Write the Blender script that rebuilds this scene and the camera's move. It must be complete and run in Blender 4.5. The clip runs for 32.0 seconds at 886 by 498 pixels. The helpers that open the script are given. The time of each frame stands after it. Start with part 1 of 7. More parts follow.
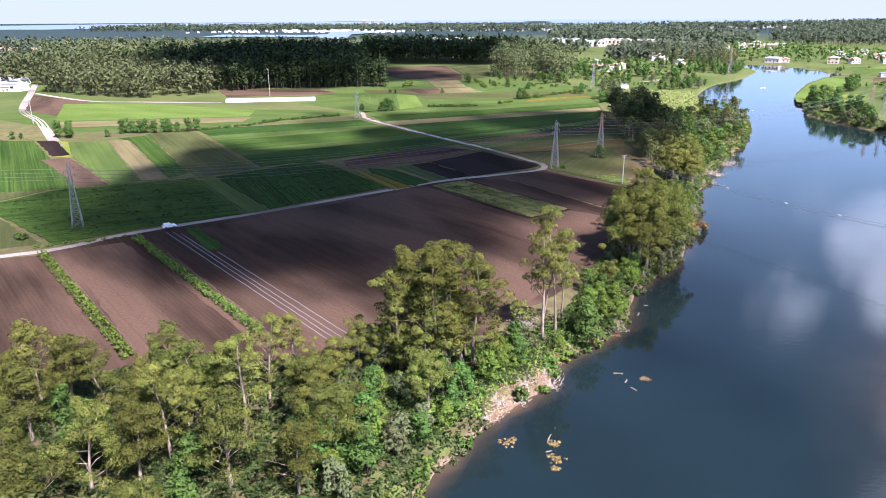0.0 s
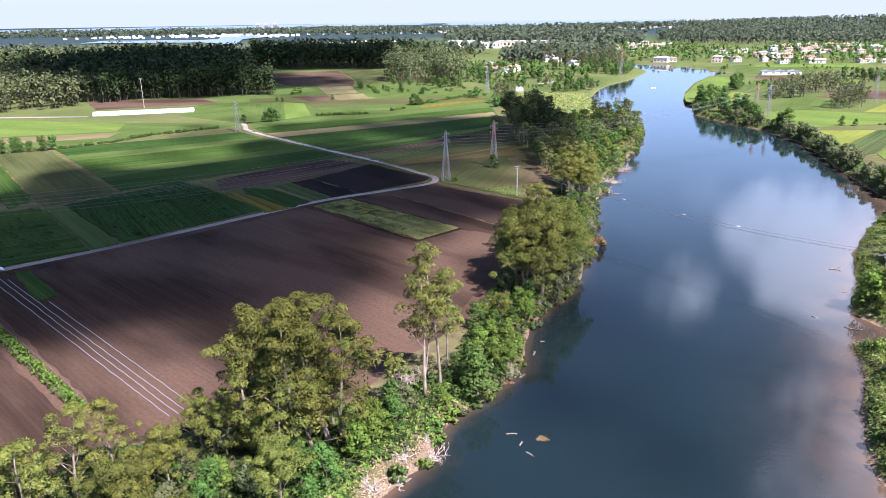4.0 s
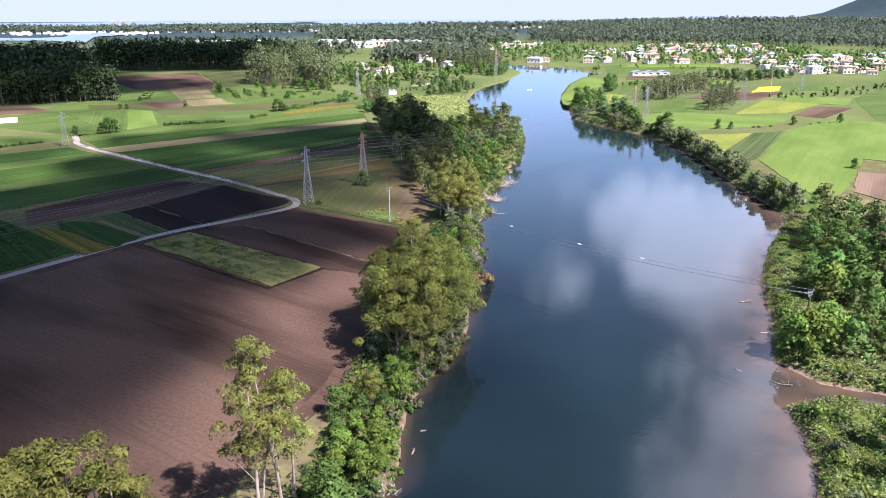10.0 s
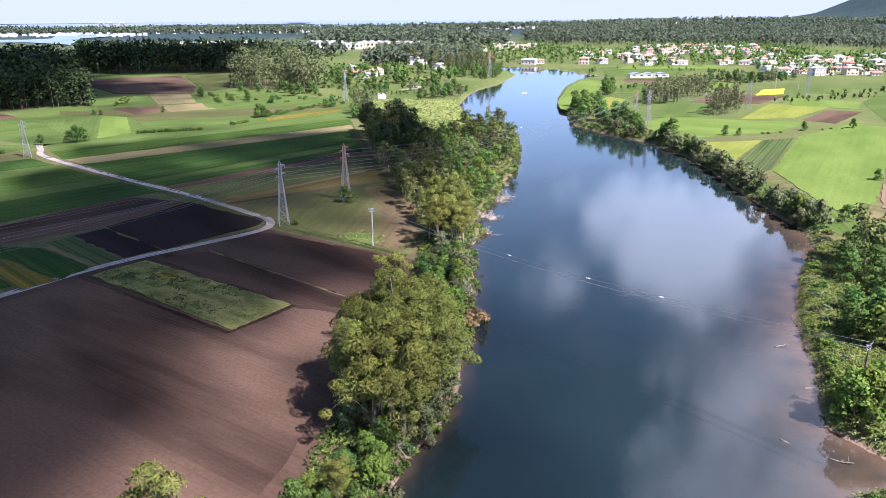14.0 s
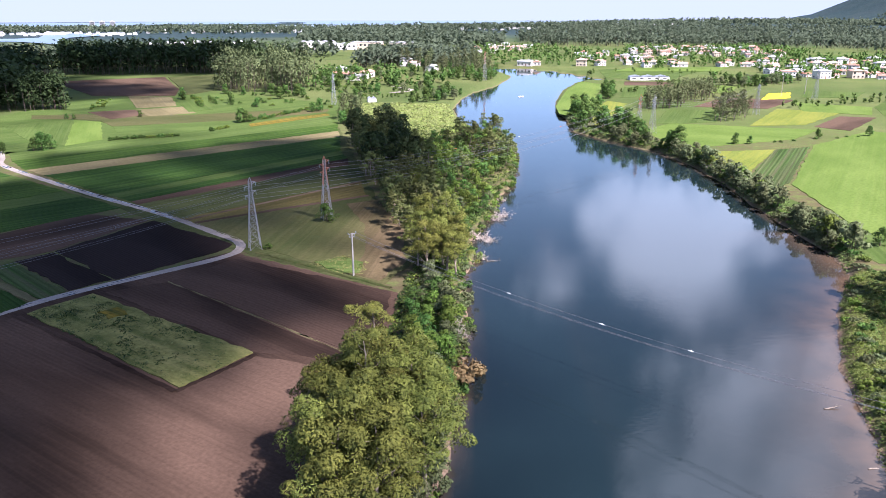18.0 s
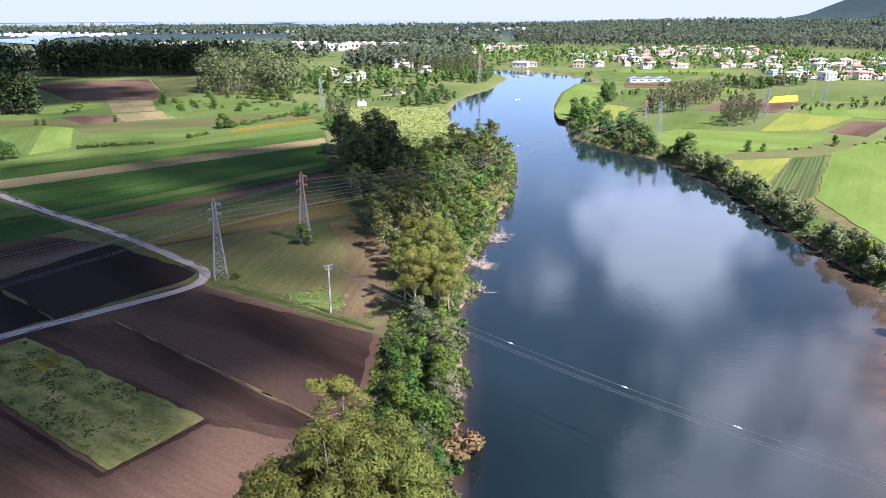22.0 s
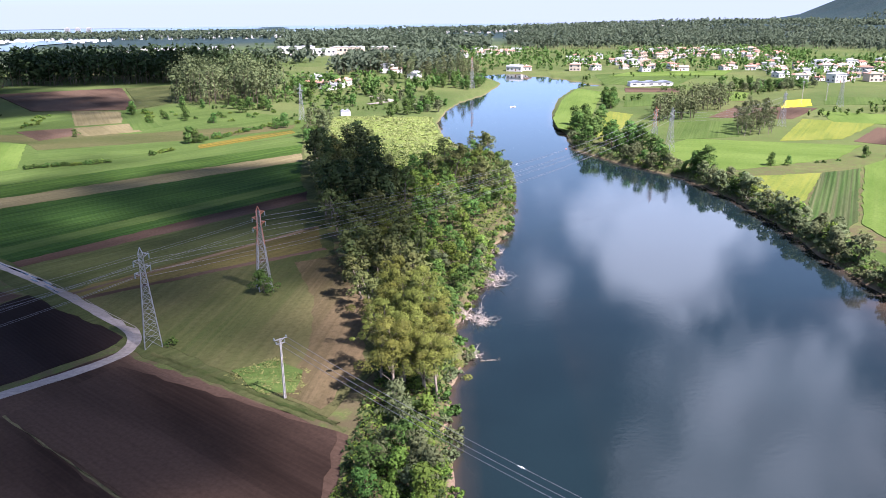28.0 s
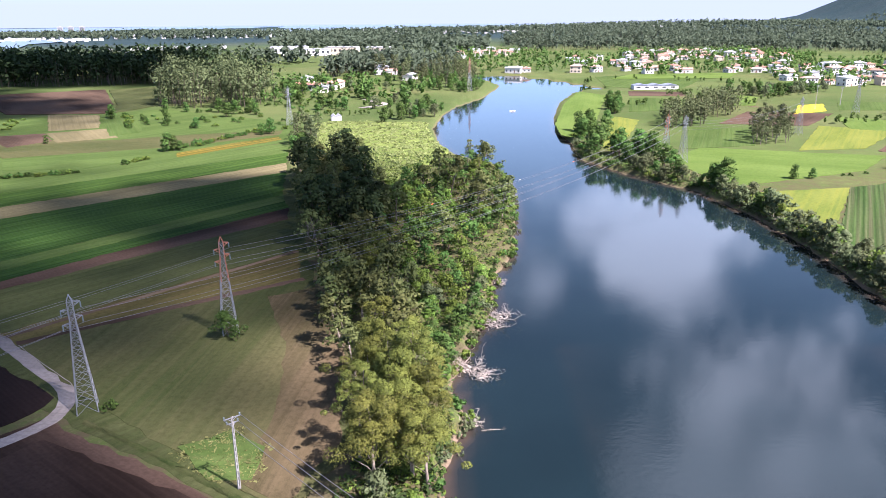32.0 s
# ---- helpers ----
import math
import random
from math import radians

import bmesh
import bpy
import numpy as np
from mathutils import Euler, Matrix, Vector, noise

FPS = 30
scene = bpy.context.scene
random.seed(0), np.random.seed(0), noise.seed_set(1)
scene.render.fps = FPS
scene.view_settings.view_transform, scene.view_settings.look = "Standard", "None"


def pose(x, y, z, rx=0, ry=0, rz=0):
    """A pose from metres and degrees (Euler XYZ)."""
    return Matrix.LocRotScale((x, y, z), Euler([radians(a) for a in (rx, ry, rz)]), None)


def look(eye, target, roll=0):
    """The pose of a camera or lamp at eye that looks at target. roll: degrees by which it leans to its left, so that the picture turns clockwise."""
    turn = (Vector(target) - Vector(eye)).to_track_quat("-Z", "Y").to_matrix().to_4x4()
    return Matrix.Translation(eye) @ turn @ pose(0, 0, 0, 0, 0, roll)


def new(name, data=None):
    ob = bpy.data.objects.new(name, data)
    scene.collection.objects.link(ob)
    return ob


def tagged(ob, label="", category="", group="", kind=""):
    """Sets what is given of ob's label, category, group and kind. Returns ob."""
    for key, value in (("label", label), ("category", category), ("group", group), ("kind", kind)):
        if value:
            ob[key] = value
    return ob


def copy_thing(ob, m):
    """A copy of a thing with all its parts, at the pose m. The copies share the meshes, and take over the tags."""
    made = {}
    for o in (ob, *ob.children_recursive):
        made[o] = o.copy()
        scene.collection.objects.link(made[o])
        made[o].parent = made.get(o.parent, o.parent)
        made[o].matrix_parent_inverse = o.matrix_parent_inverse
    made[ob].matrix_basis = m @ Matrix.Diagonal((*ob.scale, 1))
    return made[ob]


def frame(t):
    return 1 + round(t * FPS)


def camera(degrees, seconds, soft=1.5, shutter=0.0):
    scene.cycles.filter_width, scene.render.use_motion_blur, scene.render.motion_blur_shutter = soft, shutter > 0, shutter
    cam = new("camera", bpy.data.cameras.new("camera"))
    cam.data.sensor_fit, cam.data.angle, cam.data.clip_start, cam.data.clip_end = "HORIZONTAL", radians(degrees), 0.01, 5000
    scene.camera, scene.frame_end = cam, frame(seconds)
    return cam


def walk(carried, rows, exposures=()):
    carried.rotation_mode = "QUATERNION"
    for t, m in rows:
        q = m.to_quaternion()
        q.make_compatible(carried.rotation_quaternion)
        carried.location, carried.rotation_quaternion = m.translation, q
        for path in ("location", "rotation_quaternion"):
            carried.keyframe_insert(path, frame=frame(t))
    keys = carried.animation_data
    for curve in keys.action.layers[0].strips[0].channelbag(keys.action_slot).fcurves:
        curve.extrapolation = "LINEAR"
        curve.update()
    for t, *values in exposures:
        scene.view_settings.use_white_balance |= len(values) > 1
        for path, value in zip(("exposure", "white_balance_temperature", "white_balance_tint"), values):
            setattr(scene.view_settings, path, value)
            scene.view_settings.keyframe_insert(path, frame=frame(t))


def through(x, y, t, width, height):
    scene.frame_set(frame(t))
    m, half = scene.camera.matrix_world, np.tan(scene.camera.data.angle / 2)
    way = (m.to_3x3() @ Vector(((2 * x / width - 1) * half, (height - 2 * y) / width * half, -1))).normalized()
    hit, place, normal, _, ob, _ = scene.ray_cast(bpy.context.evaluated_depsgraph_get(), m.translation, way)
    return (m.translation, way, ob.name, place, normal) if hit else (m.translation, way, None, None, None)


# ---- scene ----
cam = camera(62.3, 32.0, 0.8)
PATH = [
    (0, (0.301, 0.496, 65.545), (-0.346, 2.283, 64.922), -0.4),
    (1, (0.54, 6.454, 65.565), (-0.095, 8.246, 64.945), -0.7),
    (2, (0.754, 12.406, 65.59), (0.167, 14.215, 64.971), -0.8),
    (3, (0.889, 18.353, 65.618), (0.358, 20.179, 64.998), -0.8),
    (4, (0.911, 24.269, 65.641), (0.501, 26.125, 65.022), -0.8),
    (4.5, (0.709, 27.204, 65.644), (0.382, 29.076, 65.023), -0.8),
    (6.5, (-0.384, 38.927, 65.651), (-0.494, 40.824, 65.028), -0.1),
    (7, (-0.569, 41.906, 65.643), (-0.677, 43.804, 65.02), -0.2),
    (8, (-0.645, 47.973, 65.56), (-0.748, 49.871, 64.936), 0.1),
    (9, (-0.633, 54.11, 65.465), (-0.733, 56.007, 64.84), -0.1),
    (11, (-0.599, 66.586, 65.234), (-0.689, 68.483, 64.609), -0.2),
    (13, (-0.577, 79.119, 65.02), (-0.659, 81.017, 64.396), -0.3),
    (17, (-0.469, 103.968, 64.799), (-0.535, 105.867, 64.176), -0.1),
    (19, (-0.351, 116.304, 64.419), (-0.411, 118.203, 63.796), -0.1),
    (21, (-0.315, 128.722, 64.14), (-0.368, 130.622, 63.517), -0.1),
    (23, (-0.191, 140.647, 63.781), (-0.237, 142.547, 63.159), -0.1),
    (25, (-0.075, 152.754, 63.454), (-0.116, 154.655, 62.834), -0.2),
    (28, (0.355, 170.99, 63.007), (0.322, 172.893, 62.392), -0.6),
    (30, (0.441, 183.408, 62.732), (0.414, 185.311, 62.117), -0.4),
    (32, (0.503, 195.75, 62.716), (0.479, 197.653, 62.101), -0.4),
]
walk(cam, [(t, look(eye, target, roll)) for t, eye, target, roll in PATH], exposures=[(0, 1.95, 5680, 32), (32, 1.95, 5680, 32)])

# ---------------------------------------------------------------- world and sun
SUN_TO = Vector((0.50, -0.36, 0.79)).normalized()
world = bpy.data.worlds.new("world")
scene.world = world
world.use_nodes = True


def make_sky():
    nt = world.node_tree
    nt.nodes.clear()
    N, L = nt.nodes.new, nt.links.new
    out, bg = N("ShaderNodeOutputWorld"), N("ShaderNodeBackground")
    sky = N("ShaderNodeTexSky")
    sky.sky_type = "NISHITA"
    sky.sun_disc = False
    sky.sun_elevation = math.asin(SUN_TO.z)
    sky.sun_rotation = math.atan2(SUN_TO.x, SUN_TO.y)
    sky.air_density, sky.dust_density, sky.ozone_density = 1.1, 0.15, 2.5
    tc = N("ShaderNodeTexCoord")
    sep = N("ShaderNodeSeparateXYZ")
    L(tc.outputs["Generated"], sep.inputs[0])

    def math_node(op, a, b, clamp=False):
        m = N("ShaderNodeMath")
        m.operation, m.use_clamp = op, clamp
        for i, v in enumerate((a, b)):
            if v is None:
                continue
            if isinstance(v, (int, float)):
                m.inputs[i].default_value = v
            else:
                L(v, m.inputs[i])
        return m.outputs[0]

    def puff(x, y, z, wide, power):
        """A soft round swelling of cloud in the direction x, y, z, wide degrees across its half."""
        d = N("ShaderNodeVectorMath")
        d.operation = "DOT_PRODUCT"
        L(tc.outputs["Generated"], d.inputs[0])
        d.inputs[1].default_value = Vector((x, y, z)).normalized()
        r = N("ShaderNodeMapRange")
        r.interpolation_type = "SMOOTHSTEP"
        r.inputs["From Min"].default_value, r.inputs["From Max"].default_value = math.cos(radians(wide)), 1.0
        r.inputs["To Max"].default_value = power
        L(d.outputs["Value"], r.inputs["Value"])
        return r.outputs[0]

    n1 = N("ShaderNodeTexNoise")
    n1.inputs["Scale"].default_value, n1.inputs["Detail"].default_value, n1.inputs["Roughness"].default_value = 13.0, 8, 0.64
    L(tc.outputs["Generated"], n1.inputs["Vector"])
    # one bright cumulus with a grey trailing bank, a few scraps, and more banks round the sky
    total = puff(0.270, 0.917, 0.292, 7.5, 1.0)
    for x, y, z, wide, power in ((0.205, 0.942, 0.268, 5, 0.7), (0.335, 0.905, 0.262, 5.5, 0.8), (0.300, 0.892, 0.338, 5.5, 0.7), (0.345, 0.852, 0.39, 6, 0.45), (0.33, 0.83, 0.45, 9, 0.52), (0.37, 0.76, 0.535, 14, 0.74), (0.46, 0.70, 0.55, 12, 0.62),
                                 (0.53, 0.77, 0.36, 9, 0.36), (0.11, 0.93, 0.35, 4.5, 0.42), (0.134, 0.965, 0.226, 3.5, 0.3), (0.9, 0.2, 0.5, 22, 0.5), (-0.85, 0.3, 0.5, 22, 0.5), (0.3, -0.8, 0.5, 24, 0.5), (-0.6, -0.6, 0.5, 22, 0.5)):
        total = math_node("MAXIMUM", total, puff(x, y, z, wide, power))
    ragged = math_node("MULTIPLY", math_node("SUBTRACT", n1.outputs["Fac"], 0.5), 1.6)
    shape = N("ShaderNodeMapRange")
    shape.interpolation_type = "SMOOTHSTEP"
    shape.inputs["From Min"].default_value, shape.inputs["From Max"].default_value = 0.2, 0.95
    shape.inputs["To Max"].default_value = 0.78
    L(math_node("ADD", total, math_node("MULTIPLY", ragged, math_node("MULTIPLY", total, 3.0, True))), shape.inputs["Value"])
    total = shape.outputs[0]
    mix = N("ShaderNodeMix")
    mix.data_type = "RGBA"
    L(total, mix.inputs["Factor"])
    L(sky.outputs["Color"], mix.inputs["A"])
    mix.inputs["B"].default_value = (23.0, 25.7, 26.2, 1)
    # pale haze that lies along the horizon
    low = N("ShaderNodeMapRange")
    low.interpolation_type = "SMOOTHSTEP"
    low.inputs["From Min"].default_value, low.inputs["From Max"].default_value = 0.0, 0.46
    low.inputs["To Min"].default_value, low.inputs["To Max"].default_value = 1.0, 0.0
    L(sep.outputs["Z"], low.inputs["Value"])
    haze = N("ShaderNodeMix")
    haze.data_type = "RGBA"
    L(low.outputs[0], haze.inputs["Factor"])
    L(mix.outputs["Result"], haze.inputs["A"])
    tone = N("ShaderNodeMapRange")
    tone.inputs["From Min"].default_value, tone.inputs["From Max"].default_value = 0.01, 0.10
    L(sep.outputs["Z"], tone.inputs["Value"])
    air = N("ShaderNodeMix")
    air.data_type = "RGBA"
    L(tone.outputs[0], air.inputs["Factor"])
    air.inputs["A"].default_value, air.inputs["B"].default_value = (5.2, 6.1, 7.2, 1), (5.9, 9.2, 12.3, 1)
    L(air.outputs["Result"], haze.inputs["B"])
    L(haze.outputs["Result"], bg.inputs["Color"])
    bg.inputs["Strength"].default_value = 0.039
    L(bg.outputs[0], out.inputs[0])


make_sky()
sun_data = bpy.data.lights.new("sun", "SUN")
sun_data.energy, sun_data.angle, sun_data.color = 5.0, radians(0.55), (1.0, 0.92, 0.79)
sun_lamp = new("sun", sun_data)
sun_lamp.matrix_world = look(SUN_TO * 200, (0, 0, 0))


def cumulus(x, y, z, seed, puffs, label):
    """A fair-weather cumulus: flat base, heaped top, thin at the rim. puffs: (dx, dy, rx, ry, depth) round its middle."""
    r = np.random.RandomState(seed)
    p = np.array(puffs, float)
    lo, hi = (p[:, :2] - p[:, 2:4] * 1.3).min(0), (p[:, :2] + p[:, 2:4] * 1.3).max(0)
    xs, ys = np.arange(lo[0], hi[0], 6.0), np.arange(lo[1], hi[1], 6.0)
    gx, gy = np.meshgrid(xs, ys)
    heap = 0 * gx
    for dx, dy, rx, ry, depth in puffs:
        heap = np.maximum(heap, depth - ((gx - dx) / rx) ** 2 - ((gy - dy) / ry) ** 2)
    for step, much in ((90, 0.14), (38, 0.11), (16, 0.06)):
        for _ in range(4):
            a, w, q = r.uniform(0, 6.283), r.uniform(0.7, 1.5) / step, r.uniform(0, 6.283)
            heap = heap + much * 0.6 * np.sin((gx * np.cos(a) + gy * np.sin(a)) * w * 6.283 + q)
    thick = np.clip(heap / 0.7, 0, 1)
    n = gx.size
    i = np.arange(n).reshape(gx.shape)
    faces = np.stack([i[:-1, :-1], i[:-1, 1:], i[1:, 1:], i[1:, :-1]], -1).reshape(-1, 4)
    faces = faces[thick.ravel()[faces].max(1) > 0]
    up = np.stack([gx.ravel(), gy.ravel(), thick.ravel() ** 0.7 * 70], 1)
    down = np.stack([gx.ravel(), gy.ravel(), thick.ravel() * -9], 1)
    me = bpy.data.meshes.new("cloud")
    me.from_pydata(np.concatenate([up, down]).tolist(), [], np.concatenate([faces, faces[:, ::-1] + n]).tolist())
    me.attributes.new("thickness", "FLOAT", "POINT").data.foreach_set("value", np.tile(thick.ravel(), 2).astype(np.float32))
    me.shade_smooth()
    mat = bpy.data.materials.get("cloud_vapour")
    if mat is None:
        mat = bpy.data.materials.new("cloud_vapour")
        mat.use_nodes = True
        nt = mat.node_tree
        nt.nodes.clear()
        out, mix, clear, white, dens, span = (nt.nodes.new("ShaderNode" + k) for k in ("OutputMaterial", "MixShader", "BsdfTransparent", "BsdfDiffuse", "Attribute", "MapRange"))
        dens.attribute_name = "thickness"
        white.inputs["Color"].default_value = (0.86, 0.87, 0.88, 1)
        span.inputs["To Max"].default_value = 0.92
        nt.links.new(dens.outputs["Fac"], span.inputs["Value"])
        nt.links.new(span.outputs[0], mix.inputs[0])
        nt.links.new(clear.outputs[0], mix.inputs[1])
        nt.links.new(white.outputs[0], mix.inputs[2])
        nt.links.new(mix.outputs[0], out.inputs[0])
    me.materials.append(mat)
    ob = new("cloud", me)
    ob.matrix_world = pose(x, y, z)
    return tagged(ob, label, "cloud", "clouds over the plain", "structure")


# unseen cumulus between sun and plain, puffs laid out to shade fields and wood
cumulus(520, -157, 1000, 3, [(-12, -99, 84, 62, 1.25), (-12, -45, 78, 50, 1.2), (3, 31, 84, 70, 0.72), (13, 112, 92, 56, 0.66), (68, 126, 34, 54, 0.95), (78, 60, 34, 48, 0.75), (48, -38, 37, 41, 1.2), (70, 8, 42, 44, 0.38)], "broad grey-white cumulus, out of view, that shades the fields")
cumulus(230, 213, 1000, 8, [(-10, -60, 120, 75, 1.25), (-60, 80, 130, 120, 1.25), (105, 20, 80, 70, 1.0), (50, 228, 120, 60, 1.2)], "wide grey-white cumulus, out of view, that shades the dark wood")

# ---------------------------------------------------------------- materials


class Nodes:
    """Short hand for building a node material."""

    def __init__(self, name):
        self.mat = bpy.data.materials.new(name)
        self.mat.use_nodes = True
        self.nt = self.mat.node_tree
        self.nt.nodes.clear()
        self.out = self.node("ShaderNodeOutputMaterial")

    def node(self, kind, **values):
        n = self.nt.nodes.new(kind)
        for key, value in values.items():
            n.inputs[key.replace("_", " ")].default_value = value
        return n

    def link(self, a, b):
        self.nt.links.new(a, b)

    def coord(self, space="Object", scale=(1, 1, 1)):
        tc, mp = self.node("ShaderNodeTexCoord"), self.node("ShaderNodeMapping")
        mp.inputs["Scale"].default_value = scale
        self.link(tc.outputs[space], mp.inputs["Vector"])
        return mp.outputs[0]

    def noise(self, vec, scale, detail=4, rough=0.55, warp=0.0):
        n = self.node("ShaderNodeTexNoise", Scale=scale, Detail=detail, Roughness=rough, Distortion=warp)
        self.link(vec, n.inputs["Vector"])
        return n.outputs["Fac"]

    def ramp(self, fac, stops):
        r = self.node("ShaderNodeValToRGB")
        els = r.color_ramp.elements
        while len(els) < len(stops):
            els.new(0.5)
        for el, (at, col) in zip(els, stops):
            el.position, el.color = at, (*col, 1)
        self.link(fac, r.inputs[0])
        return r.outputs[0]

    def span(self, fac, a, b, lo=0.0, hi=1.0):
        m = self.node("ShaderNodeMapRange")
        for key, value in zip(("From Min", "From Max", "To Min", "To Max"), (a, b, lo, hi)):
            m.inputs[key].default_value = value
        self.link(fac, m.inputs["Value"])
        return m.outputs[0]

    def mix(self, fac, a, b, mode="MIX"):
        m = self.node("ShaderNodeMix")
        m.data_type, m.blend_type = "RGBA", mode
        for key, value in (("Factor", fac), ("A", a), ("B", b)):
            if isinstance(value, (int, float)):
                m.inputs[key].default_value = value
            elif isinstance(value, tuple):
                m.inputs[key].default_value = (*value, 1)
            else:
                self.link(value, m.inputs[key])
        return m.outputs["Result"]

    def calc(self, op, a, b=0.0):
        m = self.node("ShaderNodeMath")
        m.operation = op
        for i, v in enumerate((a, b)):
            if isinstance(v, (int, float)):
                m.inputs[i].default_value = v
            else:
                self.link(v, m.inputs[i])
        return m.outputs[0]

    def bump(self, height, strength, distance):
        b = self.node("ShaderNodeBump", Strength=strength, Distance=distance)
        self.link(height, b.inputs["Height"])
        return b.outputs[0]

    def surface(self, color, rough=0.9, normal=None, metal=0.0, specular=0.3, **more):
        p = self.node("ShaderNodeBsdfPrincipled", Roughness=rough, Metallic=metal)
        p.inputs["Specular IOR Level"].default_value = specular
        if isinstance(color, tuple):
            p.inputs["Base Color"].default_value = (*color, 1)
        else:
            self.link(color, p.inputs["Base Color"])
        if normal is not None:
            self.link(normal, p.inputs["Normal"])
        for key, value in more.items():
            p.inputs[key.replace("_", " ")].default_value = value
        self.link(p.outputs[0], self.out.inputs[0])
        return self.mat


def plain(name, color, rough=0.6, metal=0.0, vary=0.15, scale=3.0):
    """Paint, metal, plaster and the like, with faint stains and grain."""
    k = Nodes(name)
    c = k.coord()
    n = k.noise(c, scale, 5)
    dark = tuple(v * (1 - vary) for v in color)
    light = tuple(min(v * (1 + vary), 0.95) for v in color)
    col = k.ramp(n, ((0.3, dark), (0.7, light)))
    return k.surface(col, rough, k.bump(k.noise(c, scale * 9, 3), 0.2, 0.01), metal)


def soil(name, dark, light, row=0.9, shade_share=0.5):
    """Tilled earth: rows along local x, clods, dark drifts painted as patchy cloud shade."""
    k = Nodes(name)
    c = k.coord()
    drift = k.noise(k.coord(scale=(0.3, 1, 1)), 0.035, 4, 0.5)
    fine = k.noise(c, 1.4, 6, 0.65)
    streak = k.noise(k.coord(scale=(0.02, 1, 1)), 0.55, 3, 0.6)
    base = k.ramp(k.span(drift, 0.35, 0.65), ((shade_share * 0.3, dark), (0.5 + shade_share * 0.35, light)))
    base = k.mix(k.span(streak, 0.3, 0.7, 0, 0.18), base, tuple(v * 1.25 for v in light))
    base = k.mix(k.span(fine, 0.35, 0.75, 0, 0.45), base, tuple(v * 0.5 for v in dark))
    furrow = k.noise(k.coord(scale=(0.006, 1, 1)), 1.6, 3, 0.65)
    base = k.mix(k.span(furrow, 0.5, 0.72, 0, 0.1), base, tuple(v * 1.5 for v in light))
    base = k.mix(k.span(furrow, 0.48, 0.3, 0, 0.16), base, tuple(v * 0.5 for v in dark))
    w = k.node("ShaderNodeTexWave", Scale=1.0 / row / 3.1416 * 1.0, Distortion=1.5, Detail=2.0)
    w.bands_direction = "Y"
    k.link(c, w.inputs["Vector"])
    height = k.mix(0.6, w.outputs["Fac"], fine)
    return k.surface(base, 0.95, k.bump(height, 0.7, 0.12), specular=0.02)


def crop(name, dark, light, tip, row=1.4, rows=0.5, patch=0.05, lined=0.6):
    """A planted or mown field: rows along local x, clumps, paler drifts."""
    k = Nodes(name)
    c = k.coord()
    drift = k.noise(k.coord(scale=(0.35, 1, 1)), patch, 4, 0.55)
    clump = k.noise(c, 0.9, 6, 0.7)
    fine = k.noise(c, 5.0, 4, 0.7)
    band = k.noise(k.coord(scale=(0.012, 1, 1)), 0.5, 3, 0.6)
    col = k.ramp(k.span(drift, 0.3, 0.7), ((0.15, dark), (0.85, light)))
    w = k.node("ShaderNodeTexWave", Scale=1.0 / row / 3.1416, Distortion=1.2, Detail=2.0)
    w.bands_direction = "Y"
    k.link(c, w.inputs["Vector"])
    col = k.mix(k.calc("MULTIPLY", w.outputs["Fac"], rows * 0.5), col, tuple(v * 0.45 for v in dark))
    col = k.mix(k.span(band, 0.4, 0.75, 0, min(0.7, 0.15 + lined)), col, tip)
    line = k.noise(k.coord(scale=(0.008, 1, 1)), 1.3, 3, 0.6)
    col = k.mix(k.span(line, 0.45, 0.7, 0, lined), col, tuple(v * 0.45 for v in dark))
    col = k.mix(k.span(clump, 0.45, 0.75, 0, 0.55), col, tuple(v * 0.5 for v in dark))
    col = k.mix(k.span(fine, 0.5, 0.8, 0, 0.5), col, tip)
    height = k.mix(min(0.5, rows * 0.6), clump, w.outputs["Fac"])
    return k.surface(col, 0.9, k.bump(height, 0.9, 0.25), specular=0.02)


def leaf(name, dark, light, through=0.3):
    """Foliage: each leaf its own tone, each plant its own shade."""
    k = Nodes(name)
    geo, info = k.node("ShaderNodeNewGeometry"), k.node("ShaderNodeObjectInfo")
    tuft = k.noise(k.coord(), 0.55, 3, 0.6)
    tone = k.calc("ADD", k.calc("MULTIPLY", geo.outputs["Random Per Island"], 0.5), k.span(tuft, 0.35, 0.65, 0, 0.5))
    each = k.ramp(tone, ((0.0, dark), (0.7, light), (1.0, tuple(v * 1.25 for v in light))))
    hsv = k.node("ShaderNodeHueSaturation")
    k.link(each, hsv.inputs["Color"])
    k.link(k.span(info.outputs["Random"], 0, 1, 0.485, 0.52), hsv.inputs["Hue"])
    k.link(k.span(info.outputs["Random"], 0, 1, 0.8, 1.2), hsv.inputs["Value"])
    d = k.node("ShaderNodeBsdfPrincipled", Roughness=0.7)
    d.inputs["Specular IOR Level"].default_value = 0.1
    t = k.node("ShaderNodeBsdfTranslucent")
    k.link(hsv.outputs[0], d.inputs["Base Color"])
    k.link(hsv.outputs[0], t.inputs["Color"])
    m = k.node("ShaderNodeMixShader", Fac=through)
    k.link(d.outputs[0], m.inputs[1])
    k.link(t.outputs[0], m.inputs[2])
    k.link(m.outputs[0], k.out.inputs[0])
    return k.mat


def bark(name, dark, light, scale=2.0):
    k = Nodes(name)
    c = k.coord(scale=(1, 1, 0.25))
    n = k.noise(c, scale, 5, 0.6)
    return k.surface(k.ramp(n, ((0.35, dark), (0.65, light))), 0.9, k.bump(k.noise(c, scale * 5, 3), 0.5, 0.03))


